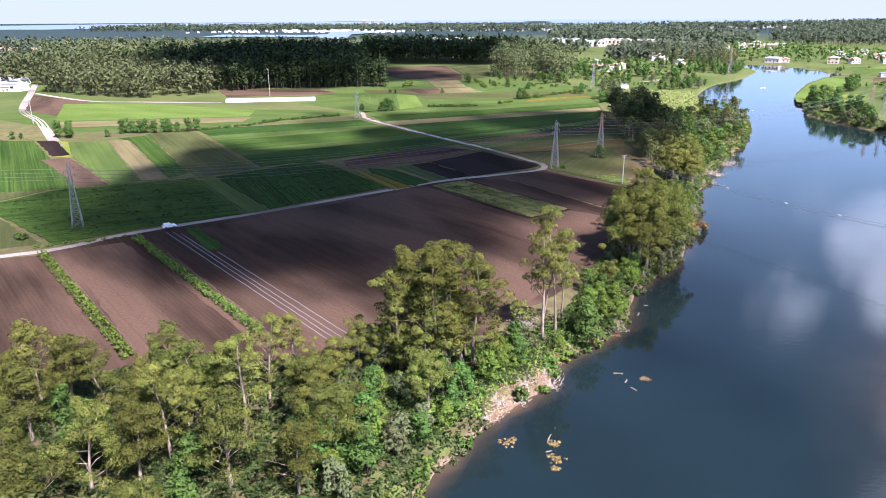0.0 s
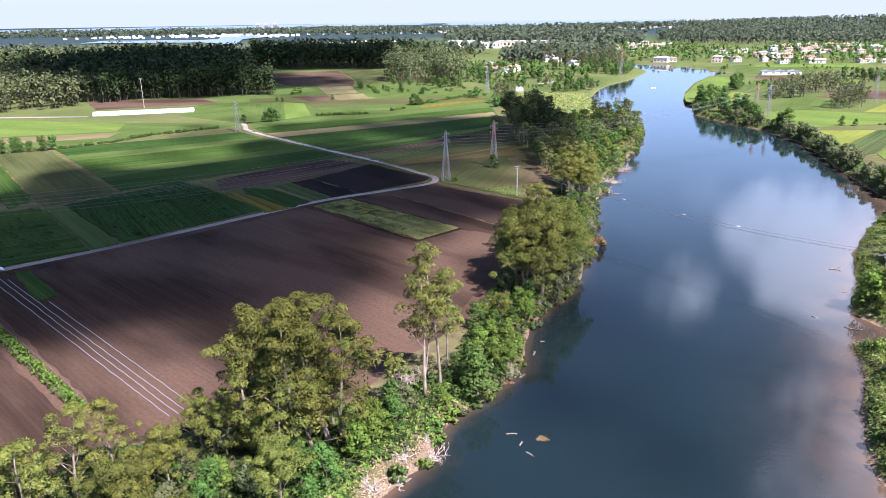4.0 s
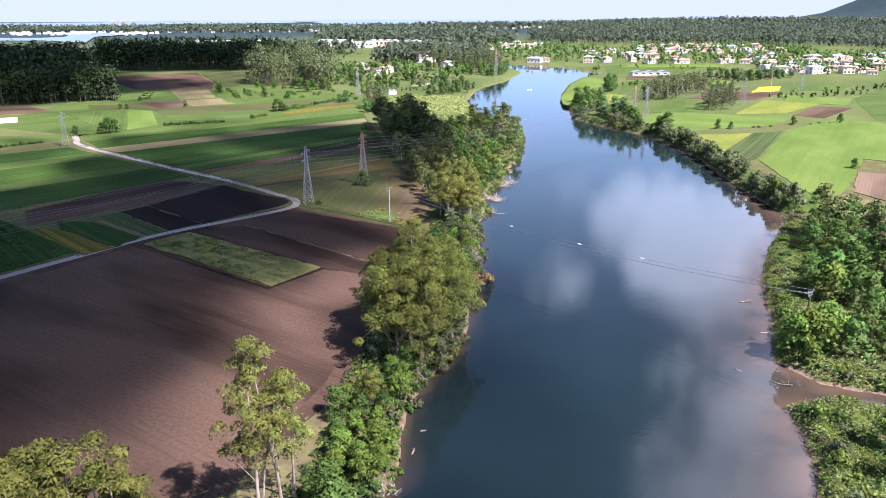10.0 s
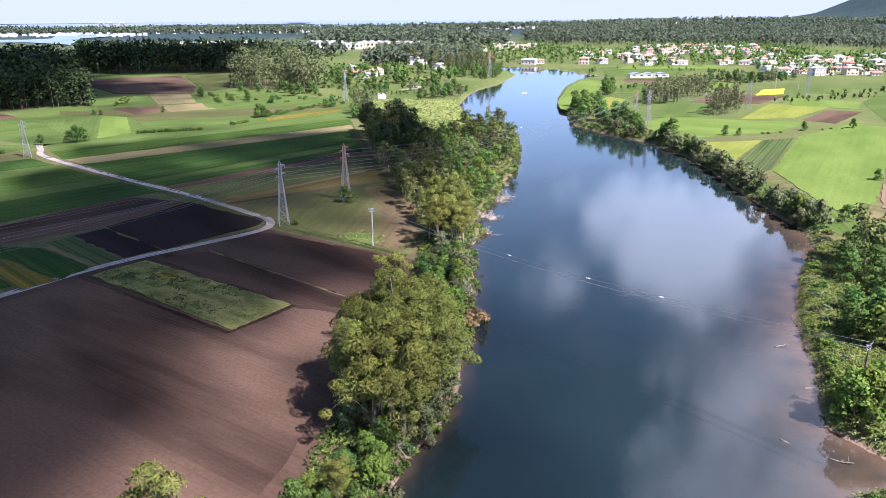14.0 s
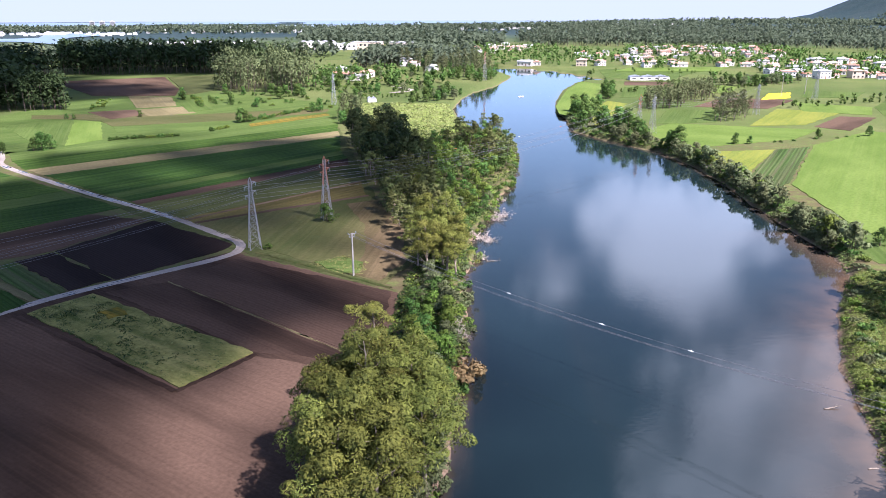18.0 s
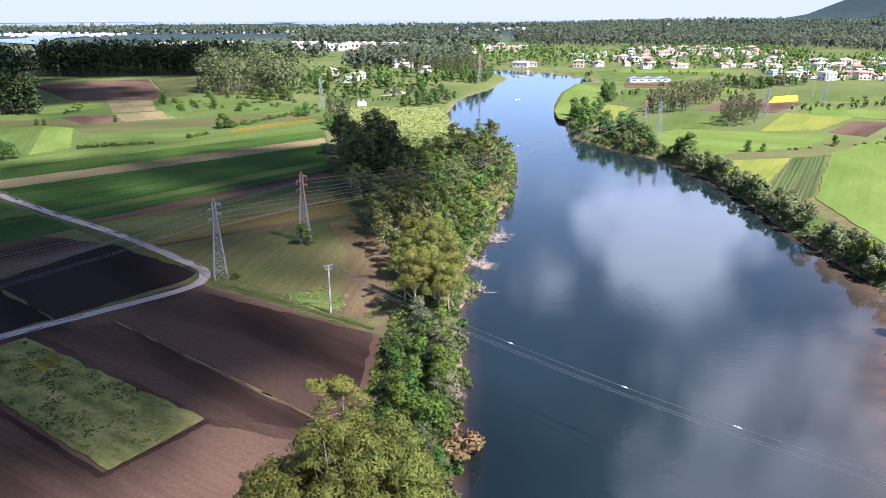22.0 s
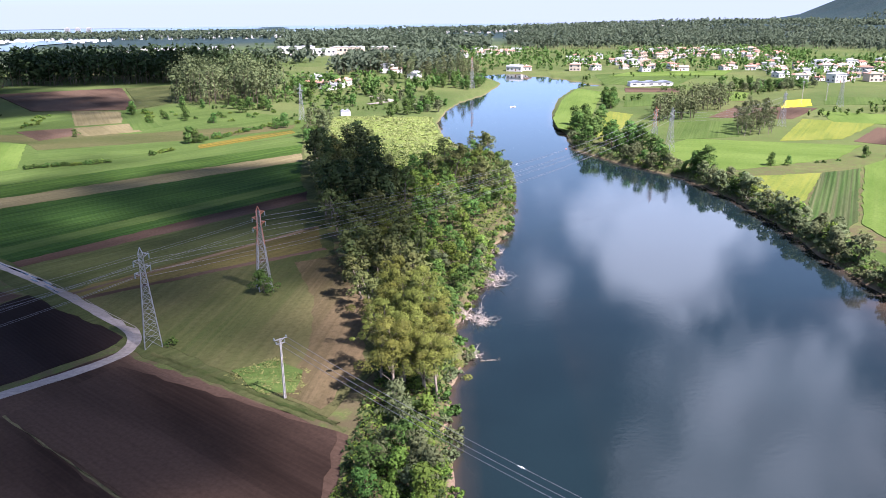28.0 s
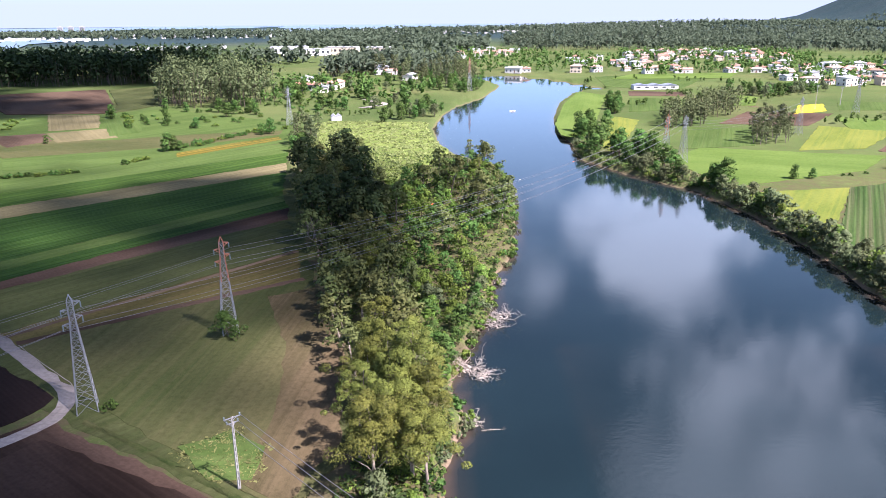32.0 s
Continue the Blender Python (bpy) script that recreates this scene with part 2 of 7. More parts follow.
def ground_material():
    k = Nodes("rough_grass")
    c = k.coord()
    big, mid, fine = k.noise(c, 0.012, 5, 0.6), k.noise(c, 0.12, 5, 0.65), k.noise(c, 1.6, 5, 0.7)
    col = k.ramp(k.span(big, 0.3, 0.7), ((0.1, (0.040, 0.062, 0.018)), (0.5, (0.072, 0.092, 0.028)), (0.9, (0.14, 0.122, 0.055))))
    cells = k.node("ShaderNodeTexVoronoi", Scale=0.011, Randomness=0.9)
    k.link(c, cells.inputs["Vector"])
    sep = k.node("ShaderNodeSeparateColor")
    k.link(cells.outputs["Color"], sep.inputs[0])
    plots = k.ramp(sep.outputs[0], ((0.0, (0.045, 0.075, 0.018)), (0.35, (0.10, 0.138, 0.032)), (0.6, (0.07, 0.10, 0.026)), (0.8, (0.16, 0.135, 0.065)), (1.0, (0.12, 0.075, 0.045))))
    col = k.mix(0.55, col, plots)
    col = k.mix(k.span(mid, 0.4, 0.7, 0, 0.6), col, (0.05, 0.07, 0.02))
    col = k.mix(k.span(fine, 0.5, 0.8, 0, 0.5), col, (0.22, 0.2, 0.09))
    litter = k.noise(c, 0.3, 5, 0.6)
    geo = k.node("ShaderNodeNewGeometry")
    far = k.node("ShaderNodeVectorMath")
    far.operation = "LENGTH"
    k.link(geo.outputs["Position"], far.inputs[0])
    meadow = k.span(far.outputs["Value"], 430, 560)
    col = k.mix(k.calc("MULTIPLY", meadow, 0.7), col, k.ramp(big, ((0.35, (0.040, 0.074, 0.018)), (0.65, (0.082, 0.112, 0.034)))))
    col = k.mix(k.calc("MULTIPLY", k.span(litter, 0.35, 0.58, 0, 0.9), k.span(meadow, 0, 1, 1, 0.25)), col, (0.075, 0.060, 0.034))
    # bare clay on the steep banks close to the water
    sep2 = k.node("ShaderNodeSeparateXYZ")
    k.link(geo.outputs["Position"], sep2.inputs[0])
    low = k.span(k.calc("ADD", sep2.outputs["Z"], k.calc("MULTIPLY", mid, 1.2)), 0.75, 1.35, 1, 0)
    # far ground: dark wooded cover, turned blue to paint in distance haze
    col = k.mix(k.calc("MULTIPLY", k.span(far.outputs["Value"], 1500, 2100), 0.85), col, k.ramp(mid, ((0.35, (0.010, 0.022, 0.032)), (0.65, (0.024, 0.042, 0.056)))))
    low = k.calc("MULTIPLY", k.calc("MULTIPLY", low, k.span(far.outputs["Value"], 260, 420, 1, 0.4)), k.span(far.outputs["Value"], 900, 1000, 1, 0))
    col = k.mix(low, col, k.ramp(fine, ((0.35, (0.10, 0.072, 0.05)), (0.7, (0.235, 0.17, 0.118)))))
    return k.surface(col, 0.95, k.bump(k.mix(0.5, mid, fine), 0.9, 0.35), specular=0.02)


def water_material(name, tint, rough=0.03, ripple=0.12):
    k = Nodes(name)
    c = k.coord()
    calm = k.span(k.noise(c, 0.02, 3), 0.42, 0.6)
    fine = k.noise(k.coord(scale=(0.6, 1, 1)), 1.1, 5, 0.6)
    height = k.calc("MULTIPLY", fine, k.calc("ADD", k.calc("MULTIPLY", calm, 0.7), 0.3))
    deep = k.ramp(k.noise(c, 0.03, 3), ((0.35, tuple(v * 0.8 for v in tint)), (0.65, tint)))
    mud = k.node("ShaderNodeAttribute")
    mud.attribute_name = "shallow"
    deep = k.mix(k.calc("MULTIPLY", mud.outputs["Fac"], k.span(k.noise(c, 0.12, 4), 0.3, 0.6, 0.5, 1.0)), deep, (0.075, 0.050, 0.032))
    return k.surface(deep, rough, k.bump(height, ripple, 0.15), specular=0.5, IOR=1.33)


def roof_material():
    k = Nodes("terracotta_tiles")
    c = k.coord()
    w = k.node("ShaderNodeTexWave", Scale=1.3, Distortion=0.3)
    w.bands_direction = "X"
    k.link(c, w.inputs["Vector"])
    info = k.node("ShaderNodeObjectInfo")
    col = k.ramp(k.noise(c, 1.2, 5), ((0.3, (0.22, 0.09, 0.06)), (0.7, (0.37, 0.17, 0.11))))
    col = k.mix(k.calc("MULTIPLY", info.outputs["Random"], 0.55), col, (0.48, 0.36, 0.29))
    return k.surface(col, 0.85, k.bump(w.outputs["Fac"], 0.8, 0.06))


M = {
    "ground": ground_material(),
    "water": water_material("river_water", (0.0062, 0.0135, 0.0150)),
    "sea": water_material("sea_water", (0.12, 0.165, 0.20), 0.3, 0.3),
    "soil": soil("tilled_brown_soil", (0.027, 0.0178, 0.0128), (0.086, 0.056, 0.039), 0.9, 0.5),
    # soil copy with cloud shade in its colour; also the dark turned ridges
    "soil_shaded_turned": soil("shaded_turned_brown_soil", (0.020, 0.0132, 0.0100), (0.064, 0.042, 0.030), 0.9, 0.6),
    "soil_dark": soil("freshly_turned_dark_soil", (0.011, 0.0078, 0.0070), (0.024, 0.0170, 0.0150), 0.8, 0.6),
    "soil_dry": soil("dry_pale_soil", (0.070, 0.050, 0.034), (0.150, 0.110, 0.072), 1.2, 0.3),
    "soil_red": soil("reddish_soil", (0.042, 0.029, 0.020), (0.090, 0.061, 0.041), 1.2, 0.4),
    "green": crop("green_crop", (0.018, 0.044, 0.008), (0.038, 0.078, 0.014), (0.072, 0.110, 0.022), 1.4, 0.5, 0.05, 0.75),
    "deep": crop("dense_dark_green_crop", (0.014, 0.038, 0.008), (0.028, 0.064, 0.013), (0.054, 0.095, 0.020), 1.4, 0.5, 0.05, 0.75),
    "light": crop("light_green_meadow", (0.036, 0.066, 0.014), (0.064, 0.102, 0.024), (0.105, 0.128, 0.042), 2.0, 0.2, 0.05, 0.3),
    "bright": crop("bright_green_cereal", (0.060, 0.104, 0.018), (0.094, 0.142, 0.030), (0.130, 0.160, 0.046), 2.4, 0.06, 0.05, 0.1),
    "rows": crop("row_crop", (0.028, 0.060, 0.014), (0.050, 0.095, 0.022), (0.12, 0.10, 0.06), 1.6, 1.0),
    "mown": crop("mown_olive_grass", (0.030, 0.042, 0.013), (0.062, 0.074, 0.025), (0.105, 0.100, 0.046), 2.6, 0.2, 0.05, 0.25),
    "straw": crop("dry_straw_grass", (0.085, 0.078, 0.036), (0.15, 0.13, 0.064), (0.20, 0.17, 0.09), 2.2, 0.25, 0.05, 0.25),
    "mown_dry": crop("dry_mown_grass", (0.046, 0.046, 0.014), (0.102, 0.090, 0.028), (0.150, 0.100, 0.046), 3.0, 0.25, 0.05, 0.3),
    "red_stubble": crop("reddish_bare_stubble", (0.052, 0.048, 0.020), (0.100, 0.074, 0.041), (0.132, 0.096, 0.056), 4.0, 0.15, 0.03, 0.3),
    "stubble": crop("trodden_stubble", (0.034, 0.050, 0.014), (0.078, 0.074, 0.031), (0.115, 0.096, 0.046), 4.0, 0.15, 0.03, 0.2),
    "tangle": crop("weedy_fallow_grass", (0.041, 0.064, 0.015), (0.172, 0.173, 0.056), (0.331, 0.279, 0.112), 3.0, 0.1, 0.22, 0.12),
    "yellow": crop("yellow_flowering_meadow", (0.070, 0.110, 0.022), (0.125, 0.150, 0.032), (0.34, 0.27, 0.03), 2.0, 0.05, 0.06, 0.05),
    "flowers": crop("plot_with_orange_flowers", (0.030, 0.045, 0.012), (0.075, 0.083, 0.022), (0.34, 0.22, 0.025), 1.4, 0.3, 0.06),
    "blaze": crop("yellow_flower_crop", (0.55, 0.42, 0.02), (0.70, 0.54, 0.02), (0.75, 0.6, 0.05), 2.0, 0.1),
    "marsh": crop("reed_marsh", (0.09, 0.130, 0.028), (0.16, 0.205, 0.048), (0.25, 0.27, 0.09), 4.0, 0.0, 0.09, 0.0),
    "track": soil("pale_gravel_track", (0.13, 0.115, 0.10), (0.28, 0.25, 0.22), 0.6, 0.2),
    "euc": leaf("eucalyptus_leaves", (0.029, 0.042, 0.009), (0.152, 0.165, 0.033), 0.22),
    # copy of the eucalyptus leaves with the near wood's shade in its colour
    "euc_dark": leaf("shaded_eucalyptus_leaves", (0.015, 0.023, 0.006), (0.096, 0.108, 0.021), 0.22),
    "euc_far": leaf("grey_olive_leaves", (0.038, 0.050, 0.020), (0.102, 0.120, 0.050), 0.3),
    "euc_deep": leaf("deep_olive_eucalyptus_leaves", (0.030, 0.043, 0.013), (0.118, 0.136, 0.042), 0.28),
    # leaf colour lowered to paint the shade in gaps between tree crowns
    "bramble_shaded": leaf("shade_darkened_bramble_leaves", (0.014, 0.030, 0.008), (0.040, 0.070, 0.018), 0.25),
    "litter": leaf("dry_leaf_litter", (0.15, 0.105, 0.065), (0.34, 0.25, 0.165), 0.2),
    "broad": leaf("broad_green_leaves", (0.022, 0.052, 0.011), (0.080, 0.145, 0.030), 0.28),
    "fresh": leaf("fresh_green_leaves", (0.044, 0.080, 0.013), (0.130, 0.192, 0.031), 0.3),
    "dull": leaf("grey_green_leaves", (0.046, 0.064, 0.028), (0.125, 0.150, 0.066), 0.3),
    # paler, bluer leaf green: aerial haze mixed into the far woods' colour
    "haze_tinted": leaf("haze_tinted_far_leaves", (0.048, 0.072, 0.043), (0.090, 0.120, 0.073), 0.4),
    # dark leaf colour stands in for the cloud shade over the wood
    "dark": leaf("cloud_shaded_leaves", (0.014, 0.024, 0.008), (0.036, 0.054, 0.018), 0.25),
    "crop_leaf": leaf("crop_leaves", (0.010, 0.026, 0.008), (0.026, 0.055, 0.014), 0.25),
    "vine": leaf("vine_leaves", (0.055, 0.10, 0.014), (0.13, 0.20, 0.034)),
    "brown_leaf": leaf("rusty_leaves", (0.15, 0.105, 0.045), (0.32, 0.23, 0.11)),
    "grass": leaf("grass_blades", (0.085, 0.105, 0.03), (0.20, 0.215, 0.075), 0.3),
    "reed": leaf("reed_blades", (0.085, 0.125, 0.030), (0.180, 0.230, 0.068), 0.3),
    "bark_pale": bark("pale_eucalyptus_bark", (0.10, 0.078, 0.060), (0.29, 0.245, 0.19)),
    "bark": bark("grey_brown_bark", (0.06, 0.045, 0.032), (0.16, 0.125, 0.095)),
    "wet_wood": bark("weathered_driftwood", (0.10, 0.085, 0.066), (0.24, 0.205, 0.165), 4),
    "dead": bark("bleached_dead_wood", (0.22, 0.19, 0.155), (0.42, 0.37, 0.31), 4),
    "steel": plain("galvanised_steel", (0.26, 0.27, 0.28), 0.5, 0.5),
    "red_steel": plain("red_painted_steel", (0.38, 0.15, 0.085), 0.55, 0.2),
    "concrete": plain("weathered_concrete", (0.30, 0.29, 0.27), 0.85, 0, 0.2),
    "glass_insulator": plain("glazed_insulator", (0.16, 0.2, 0.2), 0.25),
    "wire": plain("aluminium_cable", (0.16, 0.16, 0.165), 0.5, 0.4),
    "ball_white": plain("white_marker_plastic", (0.62, 0.62, 0.60), 0.4),
    "ball_red": plain("orange_marker_plastic", (0.7, 0.16, 0.05), 0.4),
    "wall": plain("white_render", (0.56, 0.54, 0.50), 0.85, 0, 0.08, 0.8),
    "cream": plain("cream_render", (0.50, 0.42, 0.32), 0.85, 0, 0.1, 0.8),
    "stone": plain("granite_wall", (0.36, 0.32, 0.27), 0.9, 0, 0.3, 1.5),
    "roof": roof_material(),
    "sheet": plain("grey_sheet_roof", (0.30, 0.31, 0.32), 0.6, 0.1),
    "pane": plain("dark_window_glass", (0.03, 0.035, 0.04), 0.08),
    "door": plain("brown_door", (0.16, 0.08, 0.05), 0.5),
    "film": plain("white_plastic_film", (0.15, 0.165, 0.20), 0.4),
    "cover": plain("white_greenhouse_film", (0.36, 0.37, 0.38), 0.5, 0, 0.08, 0.6),
    "car": plain("white_car_paint", (0.78, 0.78, 0.78), 0.25, 0, 0.03),
    "rubber": plain("black_rubber", (0.02, 0.02, 0.02), 0.8),
}

# ---------------------------------------------------------------- geometry helpers


def thing(name, label, category, place=(0, 0, 0), group="", kind="", turn=0.0):
    ob = new(name)
    ob.empty_display_size = 0.1
    ob.matrix_world = pose(*place, 0, 0, turn)
    return tagged(ob, label, category, group, kind)


def mesh_from(name, verts, faces, material, smooth=False):
    me = bpy.data.meshes.new(name)
    me.from_pydata([tuple(v) for v in verts], [], faces)
    me.materials.append(material)
    if smooth:
        me.shade_smooth()
    me.update()
    return me


def quads(name, verts, count, material, normals=None):
    """A mesh of loose quads from an array of count * 4 corners."""
    me = bpy.data.meshes.new(name)
    me.vertices.add(count * 4)
    me.vertices.foreach_set("co", np.ascontiguousarray(verts, dtype=np.float32).ravel())
    me.loops.add(count * 4)
    me.loops.foreach_set("vertex_index", np.arange(count * 4, dtype=np.int32))
    me.polygons.add(count)
    me.polygons.foreach_set("loop_start", np.arange(count, dtype=np.int32) * 4)
    me.materials.append(material)
    me.update(calc_edges=True)
    if normals is not None:
        me.shade_smooth()
        me.normals_split_custom_set_from_vertices(np.ascontiguousarray(normals, dtype=np.float32))
    return me


def part(name, bm, material, parent, label=""):
    """One mesh object under a thing or a part, from a bmesh or a ready mesh."""
    if isinstance(bm, bmesh.types.BMesh):
        me = bpy.data.meshes.new(name)
        bm.to_mesh(me)
        bm.free()
    else:
        me = bm
    if material is not None and not me.materials:
        me.materials.append(material)
    ob = new(name, me)
    ob.parent = parent
    if label:
        ob["label"] = label
    return ob


def box(bm, x, y, z, sx, sy, sz, bevel=0.0):
    made = bmesh.ops.create_cube(bm, size=1.0, matrix=Matrix.Translation((x, y, z)) @ Matrix.Diagonal((sx, sy, sz, 1)))
    if bevel:
        edges = list({e for v in made["verts"] for e in v.link_edges})
        bmesh.ops.bevel(bm, geom=edges, offset=bevel, segments=2, affect="EDGES")
    return bm


def tube(points, radii, sides=6):
    """Vertices and faces of a tapered tube along points."""
    verts, faces = [], []
    for i, p in enumerate(points):
        p = Vector(p)
        a = Vector(points[max(i - 1, 0)])
        b = Vector(points[min(i + 1, len(points) - 1)])
        way = (b - a).normalized() if (b - a).length > 1e-6 else Vector((0, 0, 1))
        side = way.cross(Vector((0.31, 0.77, 0.55))).normalized()
        up = way.cross(side)
        for s in range(sides):
            w = 2 * math.pi * s / sides
            verts.append(p + (side * math.cos(w) + up * math.sin(w)) * radii[i])
        if i:
            for s in range(sides):
                a0, b0 = (i - 1) * sides + s, (i - 1) * sides + (s + 1) % sides
                faces.append((a0, b0, b0 + sides, a0 + sides))
    faces.append(tuple(range(sides - 1, -1, -1)))
    faces.append(tuple(range((len(points) - 1) * sides, len(points) * sides)))
    return verts, faces


def tubes(name, runs, material, sides=6, smooth=True, thin=0):
    verts, faces = [], []
    for n, (points, radii) in enumerate(runs):
        v, f = tube(points, radii, sides if n == 0 or not thin else thin)
        faces += [tuple(i + len(verts) for i in face) for face in f]
        verts += v
    return mesh_from(name, verts, faces, material, smooth)


# ---------------------------------------------------------------- the lie of the land

LEFT_SHORE = [(-70, -120), (-58, 0), (-42, 52), (-36, 70), (-32, 88), (-29, 103), (-22, 118), (-23, 127), (-16, 140), (-12, 150), (-13, 169), (-10, 180),
              (-4, 196), (-1, 225), (0, 254), (-1, 287), (3, 298), (0, 310), (4, 328), (9, 342), (10, 363), (17, 385), (21, 423), (23, 467), (18, 505), (4, 524),
              (-5, 555), (-10, 608), (-5, 665), (4, 712), (23, 763), (36, 830), (40, 870), (20, 910), (-60, 950)]
RIGHT_SHORE = [(-60, 1000), (50, 972), (84, 945), (106, 893), (131, 825), (100, 800), (77, 724), (64, 652), (57, 596), (60, 572), (59, 537), (58, 518), (64, 503), (73, 482),
               (90, 456), (97, 420), (99, 390), (98, 350), (100, 305), (97, 288), (82, 263), (70, 235), (64, 212), (57, 192), (62, 183), (80, 176), (100, 160),
               (98, 156), (78, 168), (62, 175), (53, 174), (51, 160), (46, 145), (43, 130), (46, 100), (62, 30), (80, -120)]
RIVER = np.array(LEFT_SHORE + RIGHT_SHORE, float)


def shore_distance(x, y):
    """Metres to the river's edge, negative on the water."""
    x, y = np.asarray(x, float), np.asarray(y, float)
    best, inside = np.full(x.shape, 1e9), np.zeros(x.shape, bool)
    for (ax, ay), (bx, by) in zip(RIVER, np.roll(RIVER, -1, 0)):
        dx, dy = bx - ax, by - ay
        t = np.clip(((x - ax) * dx + (y - ay) * dy) / (dx * dx + dy * dy + 1e-9), 0, 1)
        best = np.minimum(best, np.hypot(x - ax - t * dx, y - ay - t * dy))
        if abs(dy) > 1e-9:
            cross = ((ay > y) != (by > y)) & (x < dx * (y - ay) / dy + ax)
            inside ^= cross
    return np.where(inside, -best, best)


def swell(x, y, step, seed):
    """Smooth value noise from summed sines, -1 to 1."""
    r = np.random.RandomState(seed)
    out = 0 * x
    for _ in range(5):
        a, w, p = r.uniform(0, 6.283), r.uniform(0.7, 1.6) / step, r.uniform(0, 6.283)
        out = out + np.sin((x * np.cos(a) + y * np.sin(a)) * w * 6.283 + p)
    return out / 5


def lie(x, y, d=None):
    """Height of the land."""
    x, y = np.asarray(x, float), np.asarray(y, float)
    d = shore_distance(x, y) if d is None else d
    d = d + swell(x, y, 14, 5) * 0.9
    s = np.clip(d / (2.6 + 6 * np.exp(-(((y - 113) / 9) ** 2)) * (x < 0)), 0, 1)
    h = np.where(d > 0, 1.98 * s * s * (3 - 2 * s), -1.6 * np.clip(-d / 5, 0, 1))
    r = np.hypot(x, y - 100)
    far = np.maximum(r - 950, 0)
    h = h - far * 0.0035
    rough = np.clip(far / 600, 0, 1)
    h = h + rough * swell(x, y, 900, 7) * 4
    h = h + 430 * np.exp(-(((x - 2850) / 940) ** 4 + ((y - 3650) / 700) ** 2))
    h = h + 140 * np.exp(-(((x - 2450) / 200) ** 2 + ((y - 4650) / 230) ** 2))
    h = h + 22 * np.exp(-(((x - 900) / 800) ** 2 + ((y - 2500) / 500) ** 2))
    h = h + 5 * np.exp(-(((x + 60) / 90) ** 2 + ((y - 890) / 90) ** 2))
    return h


def lines(dense_a, dense_b, step, low, high, grow=1.13):
    out = list(np.arange(dense_a, dense_b, step))
    s, v = step, dense_b
    while v < high:
        out.append(v)
        s *= grow
        v += s
    out.append(high)
    s, v = step, dense_a
    while True:
        s *= grow
        v -= s
        if v <= low:
            break
        out.insert(0, v)
    out.insert(0, low)
    return np.array(out)


def build_ground():
    xs, ys = lines(-60, 130, 1.6, -4900, 4900), lines(60, 560, 2.0, -4900, 4900, 1.09)
    gx, gy = np.meshgrid(xs, ys)
    z = lie(gx, gy)
    verts = np.stack([gx.ravel(), gy.ravel(), z.ravel()], 1)
    nx, ny = len(xs), len(ys)
    i = np.arange(nx * ny).reshape(ny, nx)
    faces = np.stack([i[:-1, :-1], i[:-1, 1:], i[1:, 1:], i[1:, :-1]], -1).reshape(-1, 4)
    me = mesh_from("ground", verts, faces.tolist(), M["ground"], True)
    tagged(new("ground", me), "rough grassy river plain with clay banks reaching low haze-tinted hills", "ground", kind="structure")


build_ground()


def build_water():
    xs, ys = np.linspace(-140, 260, 134), np.linspace(-130, 1010, 286)
    gx, gy = np.meshgrid(xs, ys)
    i = np.arange(gx.size).reshape(gx.shape)
    faces = np.stack([i[:-1, :-1], i[:-1, 1:], i[1:, 1:], i[1:, :-1]], -1).reshape(-1, 4)
    d = shore_distance(gx.ravel(), gy.ravel())
    keep = (d[faces].min(1) < 6)
    me = mesh_from("river", np.stack([gx.ravel(), gy.ravel(), 0 * gx.ravel()], 1), faces[keep].tolist(), M["water"])
    # mud banks lie shallow under the right shore
    shoal = np.exp(d / np.where((gx.ravel() > 20) & (gy.ravel() < 330), 6.0, 1.0))
    me.attributes.new("shallow", "FLOAT", "POINT").data.foreach_set("value", np.clip(shoal, 0, 1).astype(np.float32))
    tagged(new("water", me), "calm dark blue river water mirroring sky and banks", "water", kind="structure")
    v, f = [], []
    for n in range(33):
        a = radians(-75 + n * 87 / 32)
        for r in (3150, 4895):
            v.append((math.sin(a) * r, math.cos(a) * r, -8))
        if n:
            f.append((2 * n - 2, 2 * n, 2 * n + 1, 2 * n - 1))
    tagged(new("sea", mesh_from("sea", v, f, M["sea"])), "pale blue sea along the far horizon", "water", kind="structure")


build_water()


def build_estuary():
    v = [(x, y, 1.0) for x, y in ((-1300, 1800), (-1034, 1812), (-1014, 1878), (-1128, 2115), (-1109, 2207), (-930, 2110), (-940, 1876), (-787, 1539), (-841, 1586), (-944, 1664), (-1250, 1640))]
    tagged(new("estuary", mesh_from("estuary", v, [tuple(range(11))], M["sea"])), "pale water of a distant estuary", "water", kind="structure")


build_estuary()

# ---------------------------------------------------------------- fields and tracks
TOP = 2.06


